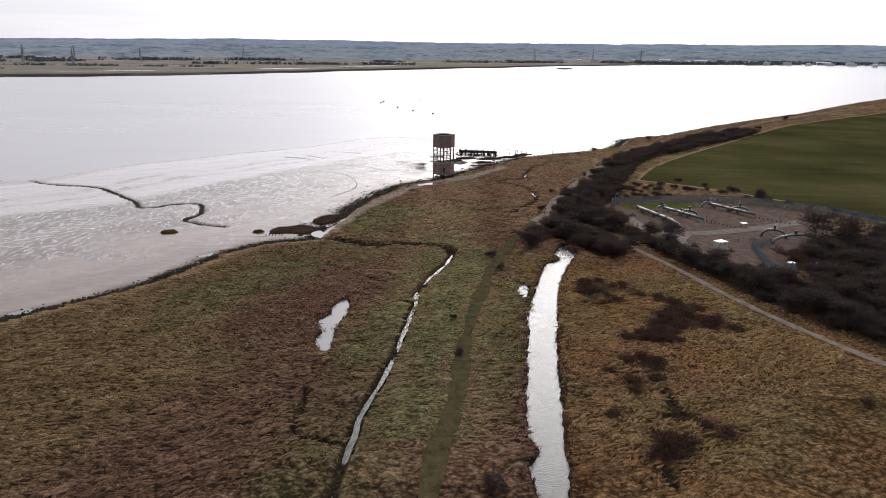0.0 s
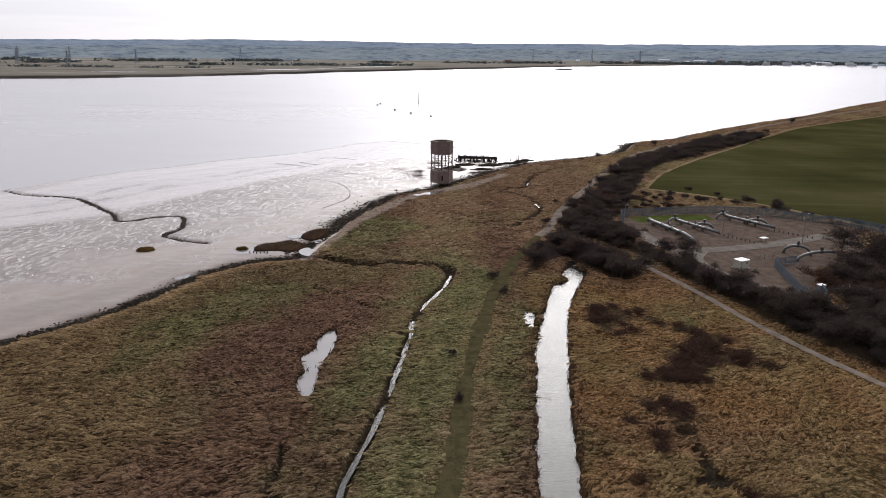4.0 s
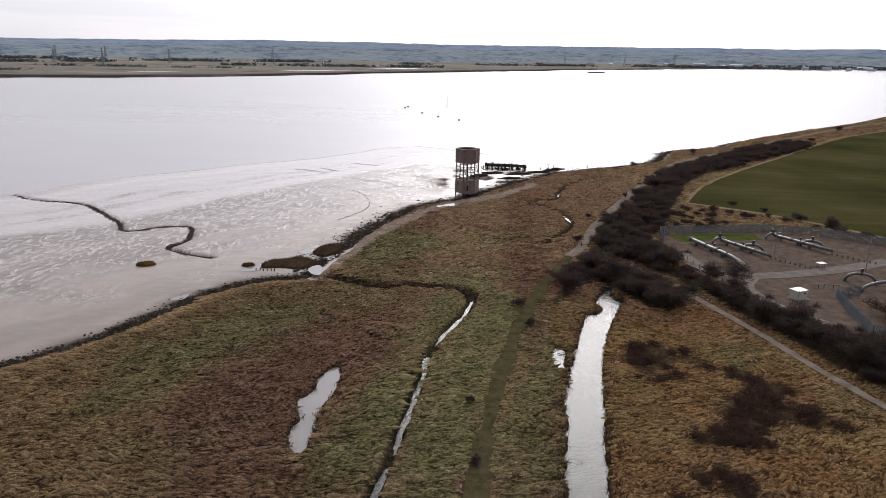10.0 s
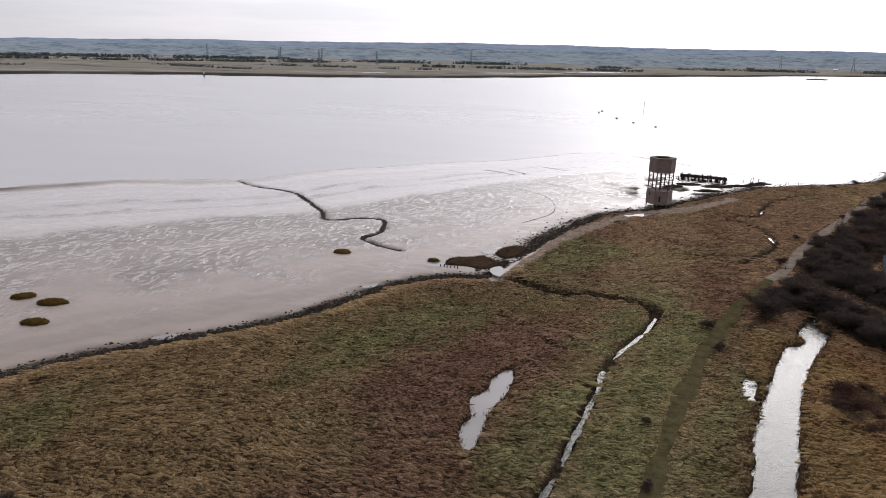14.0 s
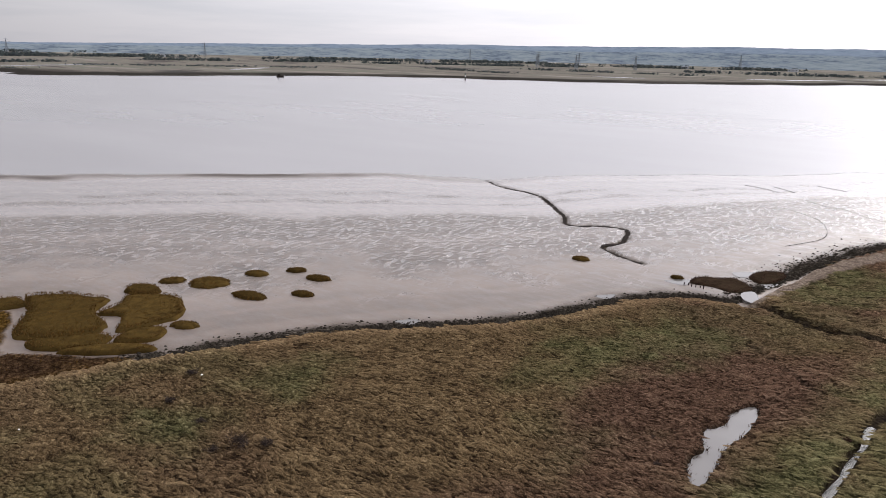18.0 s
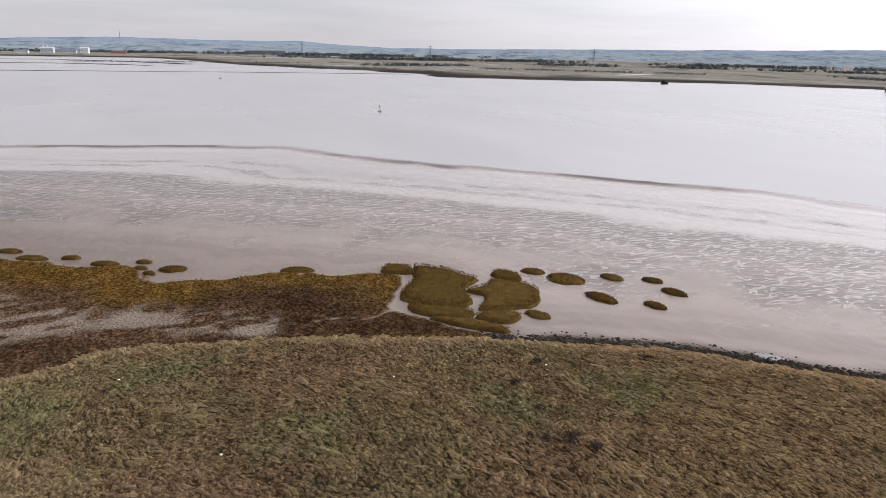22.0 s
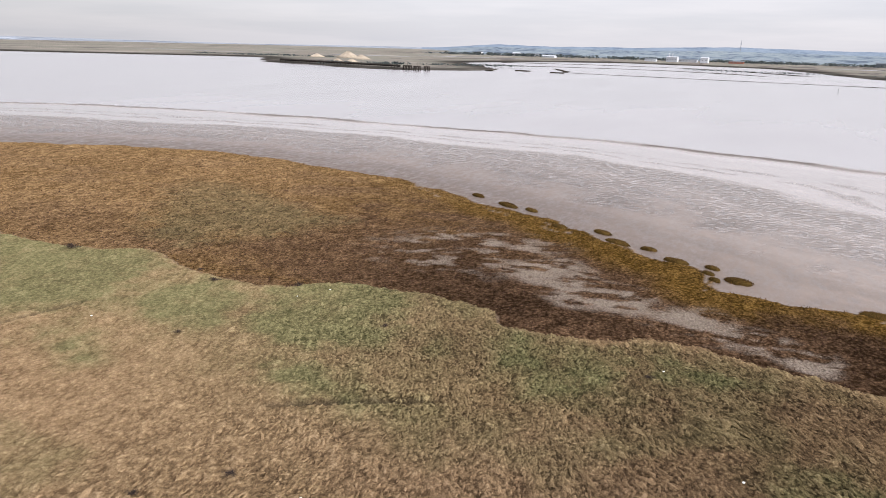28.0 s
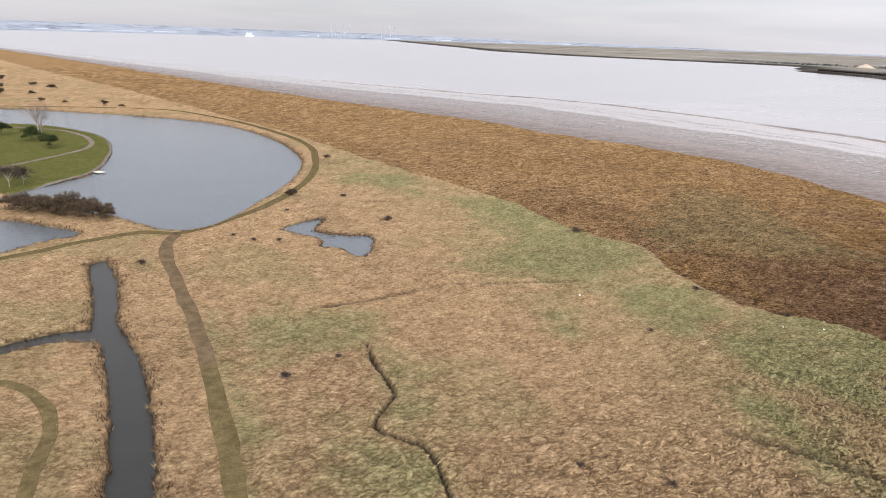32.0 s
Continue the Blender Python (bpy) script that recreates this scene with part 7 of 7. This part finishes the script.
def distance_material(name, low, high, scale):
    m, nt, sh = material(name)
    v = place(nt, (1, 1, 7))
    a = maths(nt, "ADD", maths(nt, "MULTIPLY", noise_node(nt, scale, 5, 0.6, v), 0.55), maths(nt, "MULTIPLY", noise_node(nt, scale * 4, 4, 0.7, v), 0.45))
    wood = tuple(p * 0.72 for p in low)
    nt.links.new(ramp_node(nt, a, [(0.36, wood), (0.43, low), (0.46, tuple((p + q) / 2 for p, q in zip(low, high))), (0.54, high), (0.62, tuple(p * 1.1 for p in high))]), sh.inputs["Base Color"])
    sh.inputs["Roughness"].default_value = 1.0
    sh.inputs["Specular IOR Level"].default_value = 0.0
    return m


# aerial haze is put into these base colours, palest on the far shore
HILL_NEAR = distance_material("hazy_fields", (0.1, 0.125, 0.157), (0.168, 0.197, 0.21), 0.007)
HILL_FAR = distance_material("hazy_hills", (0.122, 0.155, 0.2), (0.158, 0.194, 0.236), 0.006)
SHORE_FAR = distance_material("hazy_far_shore", (0.16, 0.18, 0.21), (0.21, 0.23, 0.255), 0.004)
# cranes, woods, walls and steel far off, with haze mixed into their colours
CRANE_HAZED = plain("hazy_crane", (0.22, 0.25, 0.29), (0.3, 0.32, 0.36), 0.1, 0.85, 0, 0, 1.0, 0.1)
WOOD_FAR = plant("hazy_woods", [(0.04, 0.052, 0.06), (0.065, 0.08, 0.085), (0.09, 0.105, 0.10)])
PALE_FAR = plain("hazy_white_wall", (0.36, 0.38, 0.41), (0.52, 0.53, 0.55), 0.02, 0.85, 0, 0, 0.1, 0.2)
STEEL_HAZED = plain("hazy_steel", (0.12, 0.14, 0.16), (0.2, 0.22, 0.24), 0.1, 0.8, 0, 0, 1.0, 0.1)


def compass(yaw, r):
    a = radians(yaw + 90)
    return r * math.cos(a), r * math.sin(a)


def build_hills():
    """Low hills on the horizon, in three folds one behind the other."""
    for first, last, folds in ((-60, 118.2, 3), (118, 232, 1)):
        fold_hills(np.arange(first, last, 0.35), folds)


def fold_hills(yaw, folds):
    sky = np.interp(yaw, [s[0] for s in SKYLINE], [s[1] for s in SKYLINE])
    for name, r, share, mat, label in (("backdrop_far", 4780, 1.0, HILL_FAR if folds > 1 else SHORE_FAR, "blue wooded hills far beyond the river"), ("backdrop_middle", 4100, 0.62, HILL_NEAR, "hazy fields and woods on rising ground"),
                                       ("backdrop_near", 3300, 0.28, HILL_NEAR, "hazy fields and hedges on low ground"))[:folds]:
        away = np.clip((5 - yaw) / 17, 0, 1)
        reach = r + away * {"backdrop_far": 0, "backdrop_middle": 450, "backdrop_near": 1050}[name]
        full = 50 + sky * reach / 1222
        top = full * share + (1 - share) * 6
        if name != "backdrop_far":
            top = np.where(yaw > 116, np.minimum(top, 1.0), top)
        n = len(yaw)
        bump_h = (fractal(yaw * 10, yaw * 0 + r, 30, 7, 4) - 0.5) * 9 + (vnoise(yaw * 10, yaw * 0 + r, 3.5, 8) - 0.5) * 4
        top = np.maximum(top + bump_h * np.clip(top / 40, 0.1, 1), 0.6)
        V, F = [], []
        rows = ((r - 500 * share - 150, 0.0), (r - 330 * share, 0.25), (r - 160 * share, 0.62), (r, 1.0), (r + 60, 0.9))
        for rr, f in rows:
            for k in range(n):
                x, y = compass(yaw[k], rr + reach[k] - r)
                V.append((x, y, -2.6 + (top[k] + 2.6) * f))
        for i in range(len(rows) - 1):
            for k in range(n - 1):
                F.append((i * n + k, (i + 1) * n + k, (i + 1) * n + k + 1, i * n + k + 1))
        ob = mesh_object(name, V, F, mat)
        for p in ob.data.polygons:
            p.use_smooth = True
        tagged(ob, label, "hills", kind="structure")


build_hills()


def build_woods():
    """Tree belts and hedges of the far bank: clumps of coarse leaf-like facets."""
    g = np.random.default_rng(71)
    V, F = [], []
    belts = [(-1000, 1560, -560, 1640, 5, 14), (-1150, 1330, -860, 1250, 4, 10), (-700, 1900, -150, 2150, 7, 20), (-300, 2500, 400, 2900, 8, 25), (-1500, 1500, -1100, 2000, 7, 20),
             (-1663, 422, -1700, 700, 6, 14), (-1500, 640, -1250, 1050, 3.5, 12), (-1900, 900, -1600, 1500, 8, 22), (-2300, 500, -2200, 1300, 9, 28), (-2700, -1360, -2900, -560, 10, 45), (-2930, -560, -3000, 300, 9, 35),
             (-2500, 300, -2450, 1000, 8, 24), (-2000, 1500, -1400, 2300, 9, 28), (-1250, 2100, -600, 2600, 9, 28), (-2900, 400, -2950, 1300, 10, 30), (600, 3000, 1500, 3300, 10, 30), (1300, 3350, 2500, 3900, 14, 60), (-1500, -1500, -1650, -1150, 4, 16),
             (-1210, -880, -1330, -760, 5, 18), (-1360, -720, -1500, -560, 4, 16), (-1750, -250, -1800, 250, 3, 18), (-1650, 250, -1320, 480, 2.5, 14)]
    for x0, y0, x1, y1, h, w in belts:
        n = int(math.hypot(x1 - x0, y1 - y0) / 1.1)
        t = g.uniform(0, 1, n)
        gap = vnoise(t * 60, t * 0 + x0, 4, 3)
        t = t[gap > 0.4]
        n = len(t)
        px, py = x0 + (x1 - x0) * t + g.normal(0, w, n), y0 + (y1 - y0) * t + g.normal(0, w, n)
        for x, y in zip(px, py):
            s = h * g.uniform(0.5, 1.1)
            for _ in range(4):
                c = np.array([x, y, s * 0.45]) + g.normal(0, s * 0.3, 3)
                c[2] = abs(c[2]) + 0.5
                tri = c + g.normal(0, s * 0.5, (3, 3))
                tri[:, 2] = np.clip(tri[:, 2], 0, s * 1.2)
                b = len(V)
                V += [tuple(p) for p in tri]
                F.append((b, b + 1, b + 2))
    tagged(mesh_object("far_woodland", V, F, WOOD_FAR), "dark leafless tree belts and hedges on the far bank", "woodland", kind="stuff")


build_woods()


def lagoon(x, y, long, wide, turn, z=0.62):
    n = 22
    g = random.Random(int(abs(x)))
    c, s = math.cos(radians(turn)), math.sin(radians(turn))
    pts = []
    for k in range(n):
        a = 2 * math.pi * k / n
        u, v = math.cos(a) * long * g.uniform(0.8, 1.1), math.sin(a) * wide * g.uniform(0.6, 1.2)
        pts.append((x + u * c - v * s, y + u * s + v * c))
    flat_sheet("lagoon_water", pts, z, RIVER, "shallow bright lagoon on the far marsh", "water")


for row in ((-640, 1330, 60, 16, 20), (-380, 1640, 130, 16, 52), (-250, 1940, 120, 16, 55), (-1320, 2370, 60, 30, 40), (-1560, 2600, 60, 26, 40), (-1230, 870, 90, 14, 120), (-1480, 600, 130, 16, 105),
            (-2420, 260, 200, 40, 75), (-1950, -1250, 180, 26, 110), (-2250, -1000, 200, 30, 110), (-1750, -1800, 250, 20, 100), (-1640, 330, 90, 18, 100)):
    lagoon(*row)


def pylon(x, y, tall):
    ob = thing("electricity_pylon", x, y, 0, "grey lattice electricity pylon on the far bank", "pylon", "pylons")
    w = tall * 0.09
    for sx, sy in ((-1, -1), (1, -1), (1, 1), (-1, 1)):
        part("leg", tube([(sx * w, sy * w, -1), (sx * w * 0.35, sy * w * 0.35, tall * 0.6), (0, 0, tall)], [0.75, 0.55, 0.3], 4), STEEL_HAZED, ob)
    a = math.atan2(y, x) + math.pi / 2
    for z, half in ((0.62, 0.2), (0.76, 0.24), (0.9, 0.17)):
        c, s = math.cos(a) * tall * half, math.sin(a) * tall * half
        part("cross_arm", tube([(-c, -s, tall * z), (0, 0, tall * (z + 0.03)), (c, s, tall * z)], [0.3, 0.6, 0.3], 4), STEEL_HAZED, ob)
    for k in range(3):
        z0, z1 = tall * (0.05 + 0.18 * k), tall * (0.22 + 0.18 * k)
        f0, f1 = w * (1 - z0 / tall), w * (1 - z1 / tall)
        part("brace", join(tube([(-f0, -f0, z0), (f1, f1, z1)], 0.3, 4), tube([(f0, -f0, z0), (-f1, f1, z1)], 0.3, 4)), STEEL_HAZED, ob)


for x, y, h in ((-1114, 1770, 40), (-975, 1751, 42), (-882, 1928, 42), (-800, 2604, 50), (330, 3150, 60), (560, 3000, 60), (780, 3080, 60), (-1279, 2042, 46), (-1183, 2144, 46), (-1734, 2260, 50), (-2900, 460, 55), (-2600, 900, 50), (-2400, 1500, 50)):
    pylon(x, y, h)


def building(x, y, long, wide, tall, turn, mat, roof, label, group, chimneys=0):
    ob = thing("far_building", x, y, 0.4, label, "building", group, turn)
    part("wall", box(long, wide, tall, (0, 0, -0.6), 0, 0), mat, ob)
    bm = bmesh.new()
    v = [bm.verts.new(p) for p in ((-long / 2 - .5, -wide / 2 - .5, tall - 0.6), (long / 2 + .5, -wide / 2 - .5, tall - 0.6), (long / 2 + .5, wide / 2 + .5, tall - 0.6), (-long / 2 - .5, wide / 2 + .5, tall - 0.6),
                                   (-long / 2 - .5, 0, tall + wide * 0.14), (long / 2 + .5, 0, tall + wide * 0.14))]
    for f in ((0, 1, 5, 4), (2, 3, 4, 5), (0, 4, 3), (1, 2, 5), (3, 2, 1, 0)):
        bm.faces.new([v[k] for k in f])
    roof_ob = part("roof", bm, roof, ob)
    for k in range(chimneys):
        part("chimney", tube([(-long * 0.3 + k * long * 0.3, 0, tall), (-long * 0.3 + k * long * 0.3, 0, tall + 12)], 1.4, 8), PALE_FAR, roof_ob)
    n = max(2, int(long / 9))
    for k in range(n):
        for s in (-1, 1):
            part("window", box(3.2, 0.3, 2.2, (-long / 2 + (k + 0.5) * long / n, s * (wide / 2 + 0.06), tall * 0.45)), DARK_SHED, ob)


g = random.Random(17)
TOWN = "buildings of the far town"
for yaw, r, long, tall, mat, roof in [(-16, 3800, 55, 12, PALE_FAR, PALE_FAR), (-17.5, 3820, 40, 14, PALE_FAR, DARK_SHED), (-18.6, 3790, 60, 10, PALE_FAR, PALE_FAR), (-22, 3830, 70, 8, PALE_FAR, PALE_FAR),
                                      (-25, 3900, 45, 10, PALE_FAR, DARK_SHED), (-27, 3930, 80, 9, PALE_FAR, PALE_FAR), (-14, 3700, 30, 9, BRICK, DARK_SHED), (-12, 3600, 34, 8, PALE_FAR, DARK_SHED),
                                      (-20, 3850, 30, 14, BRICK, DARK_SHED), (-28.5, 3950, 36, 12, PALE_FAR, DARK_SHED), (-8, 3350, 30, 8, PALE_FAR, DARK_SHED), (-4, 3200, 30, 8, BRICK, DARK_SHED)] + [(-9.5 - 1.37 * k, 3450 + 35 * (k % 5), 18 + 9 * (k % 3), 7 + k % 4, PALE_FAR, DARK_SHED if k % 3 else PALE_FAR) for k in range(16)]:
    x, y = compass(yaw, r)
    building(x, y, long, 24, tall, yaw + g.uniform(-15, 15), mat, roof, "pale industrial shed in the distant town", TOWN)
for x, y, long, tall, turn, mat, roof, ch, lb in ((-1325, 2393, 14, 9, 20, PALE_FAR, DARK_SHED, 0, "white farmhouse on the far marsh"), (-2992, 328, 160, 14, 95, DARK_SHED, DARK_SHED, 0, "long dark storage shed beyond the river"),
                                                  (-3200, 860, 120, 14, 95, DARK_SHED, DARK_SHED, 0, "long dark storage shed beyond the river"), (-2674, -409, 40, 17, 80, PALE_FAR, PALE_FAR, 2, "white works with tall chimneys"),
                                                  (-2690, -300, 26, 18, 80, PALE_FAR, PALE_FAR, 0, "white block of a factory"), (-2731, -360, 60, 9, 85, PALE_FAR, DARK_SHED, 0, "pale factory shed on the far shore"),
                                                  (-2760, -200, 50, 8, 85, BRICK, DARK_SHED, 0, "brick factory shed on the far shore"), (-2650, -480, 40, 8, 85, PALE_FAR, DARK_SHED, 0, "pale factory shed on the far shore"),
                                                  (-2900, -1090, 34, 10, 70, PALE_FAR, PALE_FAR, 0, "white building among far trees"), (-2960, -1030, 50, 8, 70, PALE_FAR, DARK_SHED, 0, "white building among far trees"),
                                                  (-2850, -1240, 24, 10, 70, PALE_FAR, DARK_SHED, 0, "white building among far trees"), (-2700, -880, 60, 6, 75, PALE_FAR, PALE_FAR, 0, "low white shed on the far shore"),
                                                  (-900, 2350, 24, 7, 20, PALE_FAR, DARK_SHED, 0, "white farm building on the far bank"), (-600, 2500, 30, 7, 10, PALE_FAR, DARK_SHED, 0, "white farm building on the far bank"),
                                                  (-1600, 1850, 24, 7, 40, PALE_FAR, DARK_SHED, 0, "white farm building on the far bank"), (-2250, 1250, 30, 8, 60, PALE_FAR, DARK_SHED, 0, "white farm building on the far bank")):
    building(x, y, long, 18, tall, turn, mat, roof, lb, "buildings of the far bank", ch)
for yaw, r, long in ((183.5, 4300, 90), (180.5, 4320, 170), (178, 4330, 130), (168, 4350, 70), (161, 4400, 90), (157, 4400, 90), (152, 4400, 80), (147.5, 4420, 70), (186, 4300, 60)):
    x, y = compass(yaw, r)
    building(x, y, long, 30, 5, yaw, CRANE_HAZED, CRANE_HAZED, "long pale warehouse across the estuary", "warehouses of the port")


def crane(x, y, tall, yaw):
    ob = thing("port_crane", x, y, 0, "tall grey container crane at the distant port", "crane", "cranes of the port", yaw)
    for dx in (-9, 9):
        for dy in (-8, 8):
            part("leg", tube([(dx, dy, -2), (dx * 0.8, dy * 0.8, tall * 0.62)], 1.3, 5), CRANE_HAZED, ob)
    part("boom", tube([(-6, -20, tall * 0.62), (-6, 26, tall * 0.66)], 1.4, 5), CRANE_HAZED, ob)
    part("mast", tube([(0, 0, tall * 0.6), (4, 0, tall)], 1.1, 5), CRANE_HAZED, ob)
    part("raised_jib", tube([(0, 4, tall * 0.64), (0, 14, tall * 1.08)], 1.0, 5), CRANE_HAZED, ob)
    part("sill_beam", tube([(-9, -8, tall * 0.3), (9, -8, tall * 0.3)], 1.1, 5), CRANE_HAZED, ob)


for yaw in (165.9, 165.4, 164.9, 164.4, 161.8, 161.3, 160.9):
    crane(*compass(yaw, 4420), 74, yaw)
for yaw, r, long, tall in ((172, 4000, 46, 20), (163, 4330, 90, 14), (166.5, 4330, 80, 12)):
    x, y = compass(yaw, r)
    ob = thing("ship", x, y, -2.1, "white ship lying in the far estuary" if tall > 15 else "dark cargo ship moored at the far port", "ship", "ships", yaw)
    white = tall > 15
    bm = box(long, 14, 8, (0, 0, 0), 0, 1.5)
    part("hull", bm, PALE_FAR if white else DARK_SHED, ob)
    part("superstructure", box(long * (0.6 if white else 0.18), 11, tall - 8, (-long * 0.05 if white else -long * 0.36, 0, 8), 0, 0.4), PALE_FAR, ob)
    part("funnel", box(4, 4, 6, (-long * 0.3, 0, tall), 0, 0.4), PALE_FAR, ob)


# ---- things on the far shore and in the river ----
def far_jetty():
    ob = thing("cargo_jetty", -1180, -850, -2.2, "long dark piled cargo jetty on the far shore", "jetty")
    line = [(-20, -130), (5, 40), (30, 190)]
    for (ax, ay), (bx, by) in zip(line[:-1], line[1:]):
        n = 22
        part("deck", tube([(ax, ay, 6.5), (bx, by, 6.5)], 1.6, 4), TIMBER, ob)
        part("rail", tube([(ax, ay, 8.6), (bx, by, 8.6)], 0.2, 4), TIMBER, ob)
        for k in range(n):
            x, y = ax + (bx - ax) * k / n, ay + (by - ay) * k / n
            part("pile", tube([(x, y, -2), (x, y, 6.6)], 0.6, 5), TIMBER, ob)
    for x, y, s in ((-1140, -639, 1.3), (-1129, -613, 1.0), (-1136, -597, 0.8)):
        d = thing("mooring_dolphin", x, y, -2.2, "dark piled mooring dolphin in the river", "dolphin", "mooring dolphins")
        for k in range(8):
            a = 2 * math.pi * k / 8
            part("pile", tube([(math.cos(a) * 7 * s, math.sin(a) * 7 * s, -2), (math.cos(a) * 5.5 * s, math.sin(a) * 5.5 * s, 7)], 0.7, 5), TIMBER, d)
        part("platform", prism(7 * s, 6.6, 8.2, 8), TIMBER, d)
        part("mast", tube([(0, 0, 8), (0, 0, 15)], 0.25, 5), TIMBER, d)
    gg = random.Random(2)
    for x, y, r, h in ((-1640, -1105, 34, 17), (-1560, -1010, 26, 11), (-1600, -1180, 24, 9), (-1350, -900, 14, 7), (-1380, -960, 12, 6)):
        bm = bmesh.new()
        bmesh.ops.create_cone(bm, cap_ends=True, segments=18, radius1=r, radius2=r * 0.12, depth=h)
        bmesh.ops.subdivide_edges(bm, edges=bm.edges[:], cuts=2, use_grid_fill=True)
        for v in bm.verts:
            v.co += Vector((gg.uniform(-.6, .6), gg.uniform(-.6, .6), gg.uniform(-.4, .4)))
        bmesh.ops.translate(bm, vec=(0, 0, h / 2 - 0.5), verts=bm.verts)
        ob = tagged(part("gravel_cone", bm, SAND_HEAP, None, "", True), "pale heap of sand or gravel at the wharf", "heap", "heaps at the wharf")
        ob.location = (x, y, 0.5)
    for x, y, l, w in ((-1316, -480, 34, 9), (-1297, -405, 30, 7), (-1265, -530, 20, 6)):
        bm = box(l, w, 3.0, (0, 0, 0), 0, 1.2)
        ob = tagged(part("mud_bank", bm, ROCK), "low dark weedy bank off the far shore", "bank", "banks off the far shore")
        ob.matrix_world = pose(x, y, -3.2, 0, 0, 70)


far_jetty()


def buoy(x, y, h, label, mat):
    ob = thing("navigation_buoy", x, y, -2.1, label, "buoy", "buoys")
    part("float", tube([(0, 0, -0.5), (0, 0, 0.35), (0, 0, 0.6)], [h * 0.3, h * 0.32, h * 0.2], 14), mat, ob)
    for k in range(3):
        a = 2.1 * k
        part("strut", tube([(math.cos(a) * h * 0.2, math.sin(a) * h * 0.2, 0.5), (0, 0, h * 0.8)], 0.09, 5), mat, ob)
    part("top_mark", tube([(0, 0, h * 0.72), (0, 0, h * 0.86), (0, 0, h)], [0.35, 0.45, 0.05], 8), mat, ob)


buoy(-545, 147, 5.5, "dark green conical navigation buoy in midstream", BUOY_DARK)
buoy(-1069, 52, 6.0, "dark navigation buoy near the far shore", BUOY_DARK)
for x, y in ((-76, 652), (-75, 668), (-55, 600), (-39, 570), (-21, 544), (47, 1047), (348, 1001)):
    p = thing("marker_float", x, y, -2.1, "small dark mooring float on bright water", "float", "floats in the river")
    part("ball", tube([(0, 0, -0.4), (0, 0, 0.1), (0, 0, 0.9), (0, 0, 1.2)], [0.4, 0.9, 0.9, 0.3], 10), BUOY_DARK, p)
beacon = thing("river_beacon", -743, 957, -2.2, "black and white beacon pole off the far shore", "beacon")
part("pile", tube([(0, 0, -1), (0, 0, 5)], 0.9, 8), TIMBER, beacon)
part("mast", tube([(0, 0, 5), (0, 0, 9)], 0.7, 8), WHITE, beacon)
part("lantern", tube([(0, 0, 9), (0, 0, 11)], 0.9, 8), BUOY_DARK, beacon)
mast_x = thing("channel_mast", -39, 690, -2.2, "thin steel mast marking the channel", "mast")
part("pole", tube([(0, 0, -1), (0, 0, 10)], 0.22, 6), STEEL_HAZED, mast_x)
part("base", tube([(0, 0, -1), (0, 0, 0.8)], 0.7, 8), BUOY_DARK, mast_x)
barge = thing("moored_barge", -941, 722, -2.2, "dark moored barge near the far shore", "barge", "", 60)
part("hull", box(11, 5, 3.2, (0, 0, 0), 0, 0.5), TIMBER, barge)
part("cabin", box(4, 3.4, 2.6, (-2, 0, 3.1), 0, 0.2), TIMBER, barge)
for x, y, l in ((300, 2015, 56), (1267, 3118, 50)):
    b = thing("moored_barge", x, y, -2.2, "long low dark barge lying in bright water", "barge", "", 30)
    part("hull", box(l, 9, 3.0, (0, 0, 0), 0, 0.6), DARK_SHED, b)
    part("hatch", box(l * 0.7, 6, 1.2, (0, 0, 2.9), 0, 0.3), DARK_SHED, b)
mast = thing("radio_mast", *compass(94.0, 4600), 0, "thin radio mast on a far wooded hill", "mast")
part("pole", tube([(0, 0, 30), (0, 0, 105)], [2.2, 0.8], 6), STEEL_HAZED, mast)
part("collar", tube([(0, 0, 78), (0, 0, 84)], 2.6, 6), STEEL_HAZED, mast)
